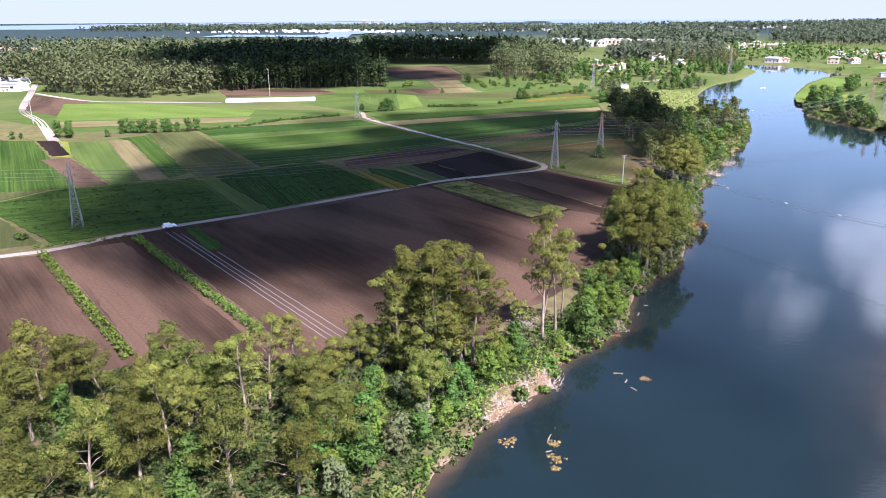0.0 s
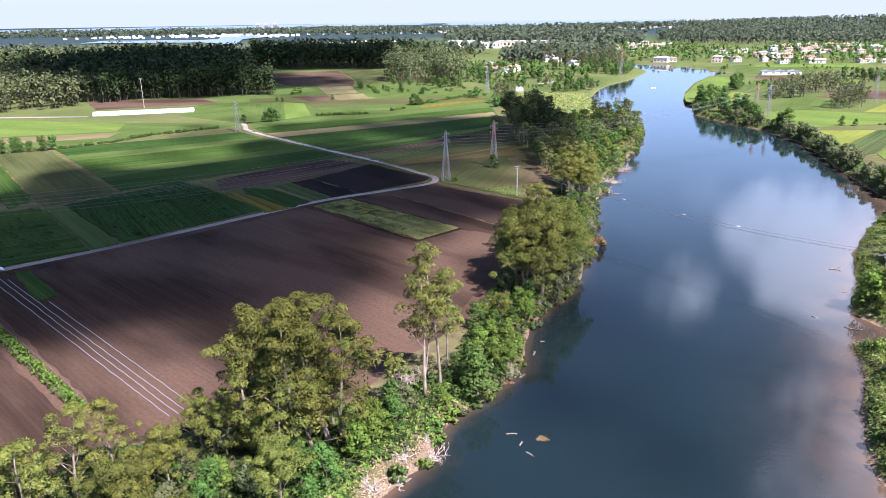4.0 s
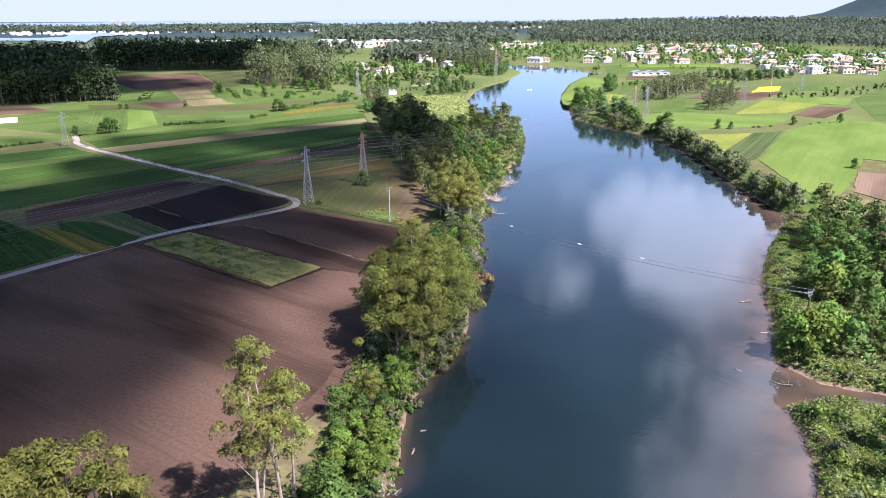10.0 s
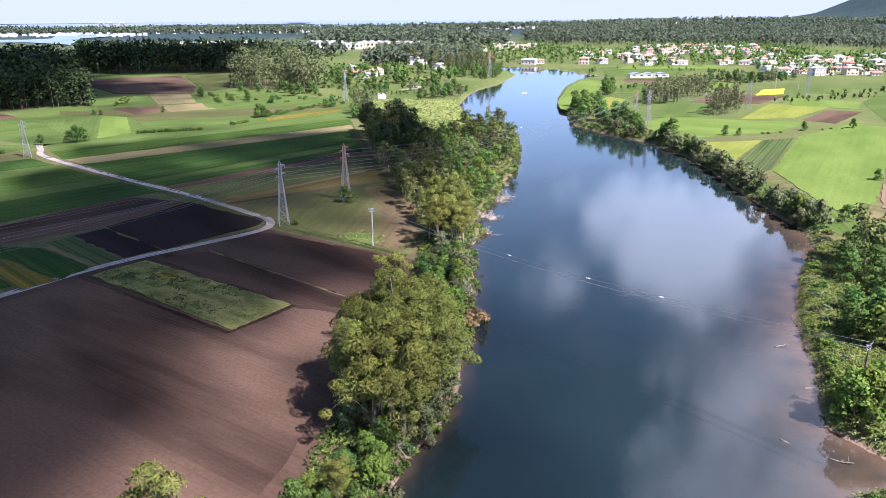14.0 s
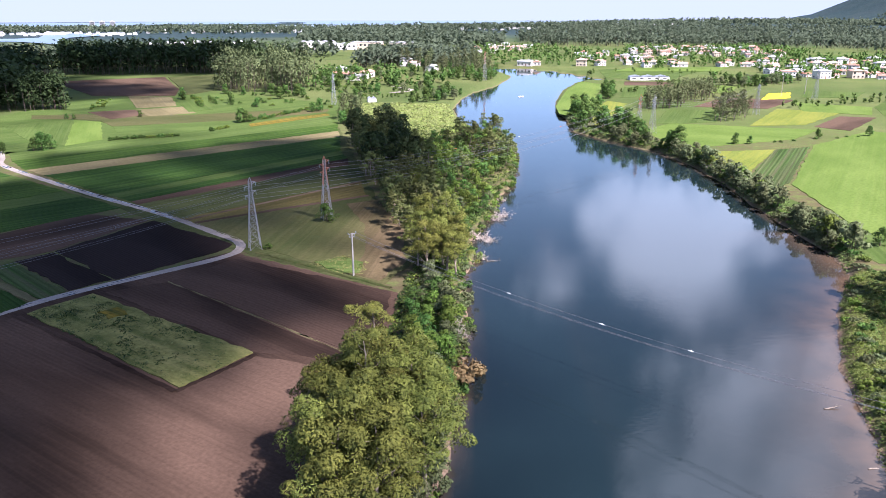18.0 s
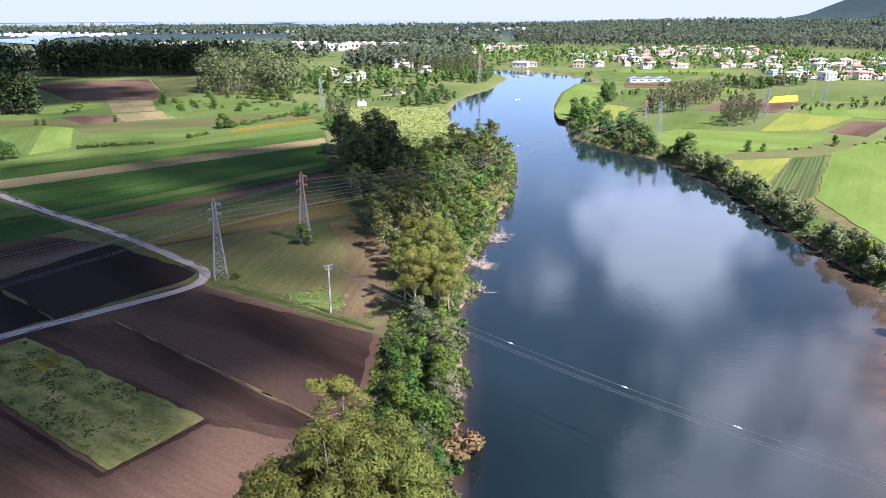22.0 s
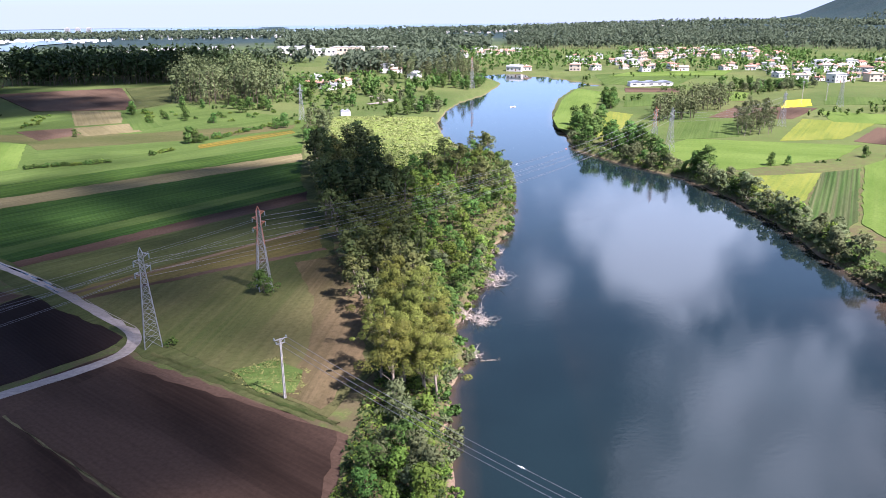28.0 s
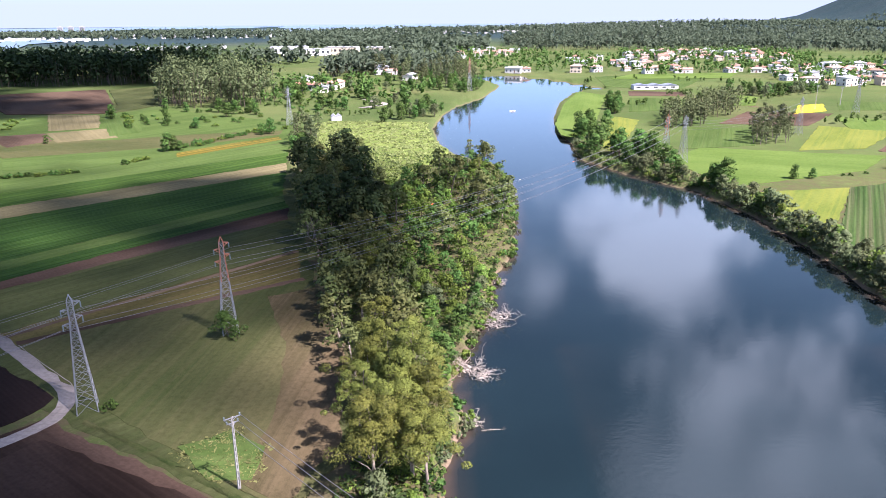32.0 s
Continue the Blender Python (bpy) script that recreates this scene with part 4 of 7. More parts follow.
def tree_base(name, label, seed, height, girth, crown_from, limbs, reach, clump, per, size, leaf_mat, bark_mat, twigs=2, rise=0.8, droop=0.0, lean=0.06, dome=0.5, slim=1.0, category="tree"):
    """A tree: a tapered trunk with limbs and a crown of leaf sprays at the limb ends."""
    rng = np.random.RandomState(seed)
    top = thing(name, label, category)
    trunk = wander(rng, (0, 0, -0.4), (rng.normal() * lean, rng.normal() * lean, 1), height * 0.93, 9, 0.05, 0.05)
    radii = [girth * (1 - 0.88 * (i / 9) ** 0.8) for i in range(10)]
    radii[0] *= 1.35
    runs, centres, spreads = [(trunk, radii)], [], []
    for n in range(limbs):
        f = crown_from + (0.97 - crown_from) * (n + rng.uniform(0, 0.8)) / limbs
        i = min(int(f * 9), 8)
        p = trunk[i].lerp(trunk[i + 1], f * 9 - i)
        g = (f - crown_from) / (1 - crown_from)
        span = reach * (math.sin(math.pi * min(1, 0.22 + dome * 0.5 + g * (0.78 - dome * 0.5))) * 0.8 + 0.25) * rng.uniform(0.5, 1.2)
        a = n * 2.4 + rng.uniform(-0.5, 0.5)
        limb = wander(rng, p, (math.cos(a), math.sin(a), rise * rng.uniform(0.5, 1.3)), span, 3, 0.2, 0.05)
        w = radii[i] * 0.4
        runs.append((limb, [w, w * 0.7, w * 0.45, w * 0.15]))
        centres.append(limb[-1])
        spreads.append(clump * rng.uniform(0.75, 1.2))
        for _ in range(twigs):
            q = limb[rng.randint(2, 4)]
            t = wander(rng, q, rng.normal(size=3) + np.array([math.cos(a) * 0.7, math.sin(a) * 0.7, 0.5]), span * rng.uniform(0.3, 0.55), 2, 0.2, 0.05)
            runs.append((t, [w * 0.35, w * 0.22, w * 0.08]))
            centres.append(t[-1])
            spreads.append(clump * rng.uniform(0.5, 1.0))
    centres.append(trunk[-1])
    spreads.append(clump)
    centres = np.array([tuple(c) for c in centres])
    s = np.array(spreads)[:, None] * np.array([[1.0, 1.0, 0.76]])
    verts, norms = cards(rng, centres, s, per, size, droop, 0.5, centres.mean(0) - np.array([0, 0, height * 0.1]), 0.8, slim)
    part("trunk", tubes("trunk", runs, M[bark_mat], 6, True, 3), None, top)
    part("crown", quads("crown", verts, len(verts) // 4, M[leaf_mat], norms), None, top)
    return top


def bush_base(name, label, seed, height, width, clumps, per, size, leaf_mat, category="bush", stems=4):
    rng = np.random.RandomState(seed)
    top = thing(name, label, category)
    a, r = rng.uniform(0, 6.283, clumps), np.sqrt(rng.uniform(0, 1, clumps)) * width * 0.5
    z = height * (0.25 + 0.55 * rng.uniform(0, 1, clumps) * (1 - (r / width / 0.5) ** 2 * 0.6))
    centres = np.stack([np.cos(a) * r, np.sin(a) * r, z], 1)
    s = (rng.uniform(0.6, 1.0, clumps) * min(height, width) * 0.26)[:, None] * np.array([[1, 1, 0.8]])
    runs = []
    for n in range(stems):
        q = wander(rng, (rng.normal() * 0.2, rng.normal() * 0.2, -0.3), (rng.normal() * 0.6, rng.normal() * 0.6, 1), height * 0.8, 4, 0.15)
        runs.append((q, [0.09, 0.07, 0.05, 0.03, 0.015]))
    verts, norms = cards(rng, centres, s, per, size, 0, 0.5, np.array([0, 0, height * 0.2]))
    part("stem", tubes("stem", runs, M["bark"], 4, True, 3), None, top)
    part("foliage", quads("foliage", verts, len(verts) // 4, M[leaf_mat], norms), None, top)
    return top


STOCK = {}


def stock(key, maker):
    STOCK[key] = [maker(n) for n in range(3)]


def grow(key, name, label, seed, height, girth, low, limbs, reach, clump, per, size, leaf_mat, bark_mat, *rest):
    stock(key, lambda n: tree_base(name, label, seed + n, height, girth, low, limbs, reach, clump, per, size, leaf_mat, bark_mat, *rest))


# height, girth, crown from, limbs, reach, clump, sprays, spray size
grow("euc", "eucalyptus_tree", "tall eucalyptus with pale trunk and sparse olive crown", 11, 18, 0.34, 0.17, 16, 5.2, 1.22, 170, 0.172, "euc", "bark_pale", 2, 1.15, 0.2, 0.06, 0.5, 0.58)
grow("euc_slim", "eucalyptus_tree", "slender eucalyptus with long bare pale trunk", 31, 22, 0.28, 0.34, 14, 3.8, 1.1, 130, 0.16, "euc", "bark_pale", 2, 1.3, 0.2, 0.06, 0.5, 0.58)
grow("euc_wide", "eucalyptus_tree", "broad eucalyptus with dense domed olive crown", 51, 14, 0.36, 0.16, 18, 5.6, 1.5, 190, 0.178, "euc", "bark_pale", 2, 0.8, 0.2, 0.08, 0.7, 0.62)
grow("euc_dark", "eucalyptus_tree", "broad eucalyptus with dense crown coloured darker for shade", 61, 14, 0.36, 0.2, 18, 5.4, 1.62, 190, 0.178, "euc_dark", "bark_pale", 2, 0.8, 0.2, 0.08, 0.7, 0.62)
grow("broad", "broadleaf_tree", "dense green broadleaf tree at the water", 71, 8.5, 0.2, 0.1, 17, 3.4, 1.25, 40, 0.25, "broad", "bark", 2, 0.6, 0.05, 0.06, 0.9)
grow("fresh", "alder_tree", "light green leafy tree on the bank", 91, 7.5, 0.18, 0.1, 16, 3.2, 1.2, 38, 0.25, "fresh", "bark", 2, 0.6, 0.05, 0.06, 0.9)
grow("dull", "willow_tree", "grey-green willow on the river bank", 111, 7.5, 0.2, 0.1, 16, 3.4, 1.2, 34, 0.27, "dull", "bark", 2, 0.5, 0.3, 0.1, 0.9)
stock("bush", lambda n: bush_base("bush", "low green bush on the bank", 131 + n, 2.6, 3.6, 14, 16, 0.34, "broad"))
stock("bush_fresh", lambda n: bush_base("shrub", "low light green leafy bush", 141 + n, 2.2, 3.4, 14, 16, 0.32, "fresh"))
stock("bush_dull", lambda n: bush_base("willow_shrub", "low grey-green leafy bush", 151 + n, 2.4, 3.4, 14, 15, 0.32, "dull"))
stock("rusty", lambda n: bush_base("bush", "rusty brown withered bush at the water", 161 + n, 3.4, 4.4, 18, 40, 0.3, "brown_leaf"))
grow("euc_b", "eucalyptus_tree", "olive eucalyptus in the river wood", 251, 14, 0.32, 0.24, 15, 4.8, 1.45, 34, 0.34, "euc_deep", "bark_pale", 2, 0.85, 0.1, 0.08, 0.7)
grow("broad_b", "broadleaf_tree", "dense green broadleaf tree in the thicket", 261, 8.5, 0.2, 0.1, 15, 3.8, 1.4, 28, 0.33, "broad", "bark", 1, 0.6, 0.05, 0.06, 0.9)
grow("fresh_b", "alder_tree", "light green leafy tree in the thicket", 271, 7.5, 0.18, 0.1, 15, 3.6, 1.35, 27, 0.33, "fresh", "bark", 1, 0.6, 0.05, 0.06, 0.9)
grow("dull_b", "willow_tree", "grey-green willow in the thicket", 281, 7.5, 0.2, 0.1, 15, 3.6, 1.35, 32, 0.31, "dull", "bark", 1, 0.5, 0.3, 0.1, 0.9)
grow("mid", "oak_tree", "green broadleaf tree among fields", 171, 9, 0.25, 0.04, 13, 3.0, 1.9, 38, 0.42, "broad", "bark", 1, 0.6, 0, 0.05, 0.9)
grow("mid_dull", "willow_tree", "grey-green tree among fields", 181, 8, 0.25, 0.08, 13, 3.6, 1.7, 26, 0.42, "dull", "bark", 1, 0.6, 0.1, 0.05, 0.9)
grow("mid_euc", "eucalyptus_tree", "tall olive eucalyptus in a grove", 191, 20, 0.24, 0.2, 16, 3.4, 1.6, 22, 0.5, "euc_far", "bark_pale", 1, 1.1, 0.15, 0.12, 0.4, 0.7)
grow("mid_dark", "pine_tree", "tree in the wood with leaves darkened for cloud shade", 201, 18, 0.3, 0.3, 13, 4.2, 2.0, 24, 0.6, "dark", "bark", 1, 0.9, 0.05)
grow("euc_c", "eucalyptus_tree", "olive eucalyptus in the river wood", 311, 14, 0.32, 0.24, 13, 4.8, 1.6, 17, 0.5, "euc_deep", "bark_pale", 2, 0.9, 0.1, 0.08, 0.7)
grow("broad_c", "broadleaf_tree", "dense green broadleaf tree in the thicket", 321, 8.5, 0.2, 0.1, 13, 3.6, 1.5, 18, 0.46, "broad", "bark", 1, 0.6, 0.05, 0.06, 0.9)
grow("fresh_c", "alder_tree", "light green leafy tree in the thicket", 331, 7.5, 0.18, 0.1, 13, 3.4, 1.4, 17, 0.45, "fresh", "bark", 1, 0.6, 0.05, 0.06, 0.9)
grow("dull_c", "willow_tree", "grey-green willow on the river bank", 341, 7.5, 0.2, 0.1, 13, 3.4, 1.4, 17, 0.45, "dull", "bark", 1, 0.5, 0.3, 0.1, 0.9)
grow("bare", "eucalyptus_tree", "half-dead eucalyptus with pale bare branches and few leaves", 301, 11, 0.22, 0.3, 13, 3.6, 0.7, 22, 0.17, "euc", "bark_pale", 3, 1.3, 0.1, 0.08)
for kit in STOCK.values():
    for ob in kit:
        ob["_stock"] = 1

rnd = random.Random(4)


def height_at(x, y):
    return float(lie(np.array([x]), np.array([y]))[0])


def plant(key, x, y, size=1.0, sink=0.1, which=None, label="", group=""):
    """One plant of the stock, stood on the ground."""
    ob = rnd.choice(STOCK[key]) if which is None else STOCK[key][which]
    m = pose(x, y, height_at(x, y) - sink, rnd.uniform(-3, 3), rnd.uniform(-3, 3), rnd.uniform(0, 360)) @ Matrix.Diagonal((size, size, size * rnd.uniform(0.92, 1.08), 1))
    made = copy_thing(ob, m)
    del made["_stock"]
    return tagged(made, label, "", group)


def in_polygon(poly, x, y):
    inside = False
    for (ax, ay), (bx, by) in zip(poly, poly[1:] + poly[:1]):
        if (ay > y) != (by > y) and x < (bx - ax) * (y - ay) / (by - ay) + ax:
            inside = not inside
    return inside


def thicket(poly, count, kinds, apart, sizes=(0.8, 1.2), dry=1.5, group=""):
    """Plants strewn over a piece of ground, apart from one another and off the water."""
    xs, ys = [p[0] for p in poly], [p[1] for p in poly]
    stood, tries = [], 0
    while len(stood) < count and tries < count * 40:
        tries += 1
        x, y = rnd.uniform(min(xs), max(xs)), rnd.uniform(min(ys), max(ys))
        if not in_polygon(poly, x, y) or any((x - a) ** 2 + (y - b) ** 2 < apart * apart for a, b in stood):
            continue
        if shore_distance(np.array([x]), np.array([y]))[0] < dry:
            continue
        stood.append((x, y))
        plant(rnd.choices([k for k, _ in kinds], [w for _, w in kinds])[0], x, y, rnd.uniform(*sizes), group=group)


def along(points, step, kinds, sizes=(0.8, 1.2), jitter=1.0, group=""):
    for (ax, ay), (bx, by) in zip(points, points[1:]):
        n = max(1, int(math.hypot(bx - ax, by - ay) / step))
        for k in range(n):
            t = (k + rnd.uniform(0, 0.9)) / n
            plant(rnd.choices([q for q, _ in kinds], [w for _, w in kinds])[0], ax + (bx - ax) * t + rnd.uniform(-jitter, jitter), ay + (by - ay) * t + rnd.uniform(-jitter, jitter),
                  rnd.uniform(*sizes), group=group)


# river wood, left bank: the near wood below the ploughed plots
WOOD = "trees of the river wood"
thicket([(-126, 60), (-104, 82), (-88, 90), (-72, 99), (-60, 106), (-46, 100), (-46, 70), (-56, 56), (-100, 50)], 52, (("euc_dark", 6), ("euc_wide", 2), ("euc", 2), ("broad", 2)), 4.6, (0.82, 1.08), 4, WOOD)
thicket([(-126, 56), (-100, 46), (-56, 50), (-60, 20), (-120, 20)], 16, (("euc_dark", 1), ("euc_b", 1)), 6, (0.8, 1.0), 4, WOOD)
thicket([(-60, 106), (-50, 116), (-40, 104), (-36, 96), (-40, 78), (-48, 70), (-58, 90)], 24, (("euc_wide", 2), ("broad", 4), ("fresh", 1), ("dull", 2)), 3.4, (0.6, 0.85), 1.5, WOOD)
thicket([(-58, 112), (-48, 124), (-44, 120), (-50, 108)], 5, (("euc_wide", 2),), 3.4, (0.6, 0.75), 1.5, WOOD)
# the tall clump and the twin stems
for x, y, s in ((-42, 113, 1.2), (-38, 117, 1.35), (-44, 118, 1.25), (-41, 121, 1.4), (-36.5, 119, 1.2), (-44, 114, 1.0), (-47, 117, 1.3), (-48.5, 112.5, 1.15), (-40, 115, 1.1), (-45, 121, 1.2), (-39, 121.5, 1.05), (-43, 111, 0.9)):
    plant("euc", x, y, s * 1.07, group=WOOD)
plant("euc_slim", -26.8, 134, 1.3, which=0, group=WOOD)
plant("euc_slim", -28, 137, 1.05, which=2, group=WOOD)
plant("euc_slim", -25, 138, 1.24, which=1, group=WOOD)
plant("euc_slim", -25, 143, 1.0, which=2, group=WOOD)
for kind, x, y, s in (("broad", -36, 92, 0.7), ("dull", -38.5, 87, 0.75), ("broad", -41, 82, 0.9), ("fresh", -35, 97, 0.6), ("broad", -34.5, 101, 0.65), ("dull", -43, 76, 0.8), ("broad", -46, 82, 1.0), ("broad", -46, 88, 1.1)):
    plant(kind, x, y, s, group=WOOD)
tagged(bush_base("ivy_stem", "bright green ivy climbing a bare tree stem", 171, 8.5, 2.2, 26, 40, 0.2, "fresh", "ivy"), kind="").matrix_world = pose(-42.5, 87.5, height_at(-42.5, 87.5))
plant("bare", -30.5, 131, 1.0, which=0, group=WOOD)
plant("bare", -39, 111, 1.3, which=1, group=WOOD)
plant("bare", -15, 190, 1.1, which=2, group=WOOD)
plant("broad", -18.5, 137, 1.22, which=0, label="round dense green tree hanging over the water", group=WOOD)
plant("broad", -20, 140, 0.9, which=1, group=WOOD)
plant("broad", -31, 127, 0.8, group=WOOD)
plant("broad", -29, 124, 0.6, group=WOOD)
for kind, x, y, s in (("fresh", -33, 114, 0.8), ("fresh", -32, 118, 0.75), ("broad", -35, 108, 0.8), ("broad", -38, 106, 0.9), ("fresh", -31, 121, 0.6), ("dull", -28.5, 128, 0.7), ("broad", -43, 108, 0.8), ("fresh", -33, 124, 0.6), ("fresh", -23, 131, 0.45)):
    plant(kind, x, y, s, group=WOOD)
thicket([(-22, 146), (-23, 165), (-18, 180), (-12, 182), (-14, 165), (-13, 148)], 20, (("fresh", 4), ("euc_wide", 1), ("broad", 2)), 2.7, (0.5, 0.8), 0.8, WOOD)
thicket([(-17, 182), (-18, 200), (-14, 213), (-8, 213), (-6, 205), (-5, 196), (-10, 184)], 17, (("euc_wide", 5), ("euc", 1)), 3.4, (1.15, 1.45), 0.3, WOOD)
thicket([(-12, 215), (-12, 240), (-11, 274), (-4, 276), (-2, 240), (-4, 218)], 36, (("fresh_b", 3), ("euc_b", 2), ("broad_b", 2), ("dull_b", 2)), 2.8, (0.5, 0.8), 1.0, WOOD)
plant("rusty", 0.6, 230.5, 1.5, 0, group=WOOD)
thicket([(-12, 277), (-14, 302), (-4, 304), (-2, 280)], 13, (("euc_wide", 4), ("euc", 1)), 3.2, (0.85, 1.05), 1.0, WOOD)
thicket([(-17, 304), (-25, 340), (-33, 374), (-14, 374), (-6, 330), (-5, 306)], 30, (("euc_wide", 1), ("euc_c", 4)), 3.8, (0.7, 0.9), 1.5, WOOD)
thicket([(-5, 306), (-6, 330), (-14, 372), (6, 372), (8, 345), (0, 312)], 40, (("fresh_c", 5), ("broad_c", 3), ("dull_c", 1)), 2.8, (0.45, 0.75), 1.0, WOOD)
thicket([(-35, 374), (-48, 420), (-60, 478), (-62, 500), (-40, 496), (-27, 450), (-17, 376)], 62, (("euc_c", 6), ("mid_dark", 3)), 4.6, (0.8, 1.05), 2, WOOD)
thicket([(-18, 376), (-26, 430), (-18, 452), (0, 480), (10, 502), (16, 500), (20, 460), (18, 420), (8, 376)], 75, (("broad_c", 3), ("fresh_c", 3), ("euc_c", 1)), 3.8, (0.65, 1.05), 1.0, WOOD)
for x, y, s in ((9, 490, 0.6), (7, 493, 0.55), (12, 470, 0.5)):
    plant("euc_slim", x, y, s, group=WOOD)
thicket([(-73, 528), (-78, 556), (-66, 562), (-62, 530)], 14, (("mid_euc", 3), ("mid", 2)), 4, (0.6, 0.9), 2, WOOD)
for x, y, s in ((-8, 186, 0.9), (-6.5, 191, 0.8), (-5, 197, 0.9), (-4.5, 203, 0.8), (-5, 209, 0.9), (-19, 186, 0.7), (-20, 195, 0.75), (-18, 205, 0.7)):
    plant("dull", x, y, s, group=WOOD)
# bushes along the left waterline
for (ax, ay), (bx, by) in zip(LEFT_SHORE[3:25], LEFT_SHORE[4:26]):
    n = int(math.hypot(bx - ax, by - ay) / 2.6)
    for k in range(n):
        t = (k + rnd.random()) / max(n, 1)
        if 104 < ay + (by - ay) * t < 122 and rnd.random() < 0.75:
            continue
        plant(rnd.choice(("bush", "bush_fresh", "bush_fresh", "bush_dull")), ax + (bx - ax) * t - rnd.uniform(-0.7, 2.0), ay + (by - ay) * t, rnd.uniform(0.5, 1.0), group="bushes on the bank")
# right bank thickets
THICKET = "trees of the right bank thicket"
thicket([(58, 196), (66, 214), (74, 236), (88, 262), (104, 284), (150, 290), (160, 230), (130, 170), (104, 162), (80, 178), (66, 186)], 185, (("broad_b", 5), ("fresh_b", 1), ("broad_c", 4), ("fresh_c", 1), ("euc_c", 1)), 3.6, (0.7, 1.25), 9, THICKET)
thicket([(54, 172), (64, 172), (80, 164), (100, 150), (110, 60), (70, 40), (52, 100), (48, 132)], 64, (("broad_b", 3), ("fresh_b", 3), ("broad_c", 1), ("dull_b", 1)), 4.4, (0.55, 1.05), 5, THICKET)
for (ax, ay), (bx, by) in zip(RIGHT_SHORE[17:35], RIGHT_SHORE[18:36]):
    n = int(math.hypot(bx - ax, by - ay) / 2.6)
    for k in range(n):
        t = (k + rnd.random()) / max(n, 1)
        plant(rnd.choice(("bush_fresh", "bush_fresh", "bush_dull", "bush")), ax + (bx - ax) * t + rnd.uniform(1.5, 6), ay + (by - ay) * t + rnd.uniform(-1, 1), rnd.uniform(0.5, 0.95), group="bushes on the bank")
for (ax, ay), (bx, by) in zip(RIGHT_SHORE[9:17], RIGHT_SHORE[10:18]):
    n = int(math.hypot(bx - ax, by - ay) / 3.0)
    for k in range(n):
        t = (k + rnd.random()) / max(n, 1)
        plant(rnd.choice(("bush_fresh", "bush_dull", "bush_dull", "bush")), ax + (bx - ax) * t + rnd.uniform(1, 4), ay + (by - ay) * t + rnd.uniform(-1, 1), rnd.uniform(0.6, 1.2), group="bushes on the bank")
for x, y, s in ((61, 191.5, 1.1), (64, 191, 1.25), (67, 193, 1.3), (62, 194.5, 1.0)):
    plant("fresh_b", x, y, s, group=THICKET)
# river hedge and trees further along the right bank
HEDGE = "trees of the river hedge"
along([(104, 300), (102, 350), (103, 390), (101, 420)], 3.0, (("dull_c", 6), ("bush_dull", 3), ("fresh_c", 1)), (0.55, 1.1), 2.4, HEDGE)
along([(101, 304), (100, 350), (101, 390), (99, 420), (94, 448)], 1.7, (("bush_dull", 4), ("dull_c", 1)), (0.55, 1.05), 1.2, HEDGE)
plant("broad_c", 97, 453, 1.0, group="trees on the bank")
along([(101, 420), (94, 456), (80, 480), (72, 498)], 3.4, (("dull_c", 3), ("mid", 1), ("bush_fresh", 2)), (0.45, 1.0), 2.4, HEDGE)
along([(74, 500), (84, 512), (70, 524)], 4, (("mid", 3),), (0.8, 1.2), 3, HEDGE)
plant("broad", 97, 453, 1.3, which=1, label="large round green tree on the river bank")
along([(66, 560), (70, 580), (78, 600)], 5, (("mid", 3),), (0.8, 1.2), 3, HEDGE)
along([(100, 650), (108, 690), (112, 720)], 7, (("mid", 3),), (0.7, 1.1), 3, HEDGE)
thicket([(142, 540), (166, 548), (176, 584), (160, 588)], 22, (("mid_euc", 4),), 3.8, (0.55, 0.85), 2, "eucalyptus grove among fields")
along([(126, 468), (152, 473), (169, 482), (210, 494)], 7, (("mid", 1), ("bush", 2)), (0.35, 0.6), 1, "small trees along a field edge")
thicket([(196, 760), (232, 770), (300, 800), (290, 770), (230, 740)], 30, (("mid", 3), ("mid_dull", 1)), 6, (0.7, 1.2), 2, "trees near the village")
thicket([(-30, 800), (10, 880), (30, 960), (-10, 1010), (-70, 940), (-70, 850)], 40, (("mid_euc", 3), ("mid", 1)), 7, (0.7, 1.1), 3, "trees beside the marsh")
plant("broad", 154, 365, 0.62, label="single dark tree at the edge of a cereal field")
plant("broad", 114, 307, 0.75, label="dark green tree beside the thicket")
for x, y, k in ((66, 527, 1.5), (70, 537, 1.6), (63, 520, 1.2), (84, 497, 1.5), (79, 505, 1.6), (86, 488, 1.3), (74, 514, 1.4), (88, 480, 1.1)):
    plant("broad_c", x, y, k, group=HEDGE)
for x, y, k in ((72, 545, 1.0), (86, 606, 0.9), (90, 618, 0.8), (104, 660, 1.0), (108, 672, 1.1)):
    plant("mid", x, y, k, group=HEDGE)
# hedges and single trees on the plain
ROW = "hedge across the plain"
for x, y, k in ((-323, 297, 0.95), (-319, 300, 0.9), (-316, 297, 0.75), (-299, 306, 0.5), (-342, 284, 0.5), (-338, 286, 0.4), (-199, 444, 0.95), (-196, 447, 0.8), (-202, 442, 0.7), (-213, 436, 0.6), (-142, 604, 0.75), (-165, 624, 0.95),
                (-96, 582, 0.9), (-99, 579, 0.7), (-209, 648, 0.9), (-206, 642, 0.7), (-200, 555, 0.45), (-240, 544, 0.4), (-235, 543, 0.4), (-178, 624, 0.5), (-174, 618, 0.45), (-184, 634, 0.5)):
    plant("mid", x, y, k, group=ROW)
along([(-303, 317), (-285, 325), (-266, 338)], 2.2, (("mid", 2), ("bush", 1)), (0.6, 0.85), 1.6, ROW)
along([(-266, 339), (-250, 364), (-242, 387), (-219, 415)], 1.8, (("bush", 1),), (0.6, 0.9), 1.0, ROW)
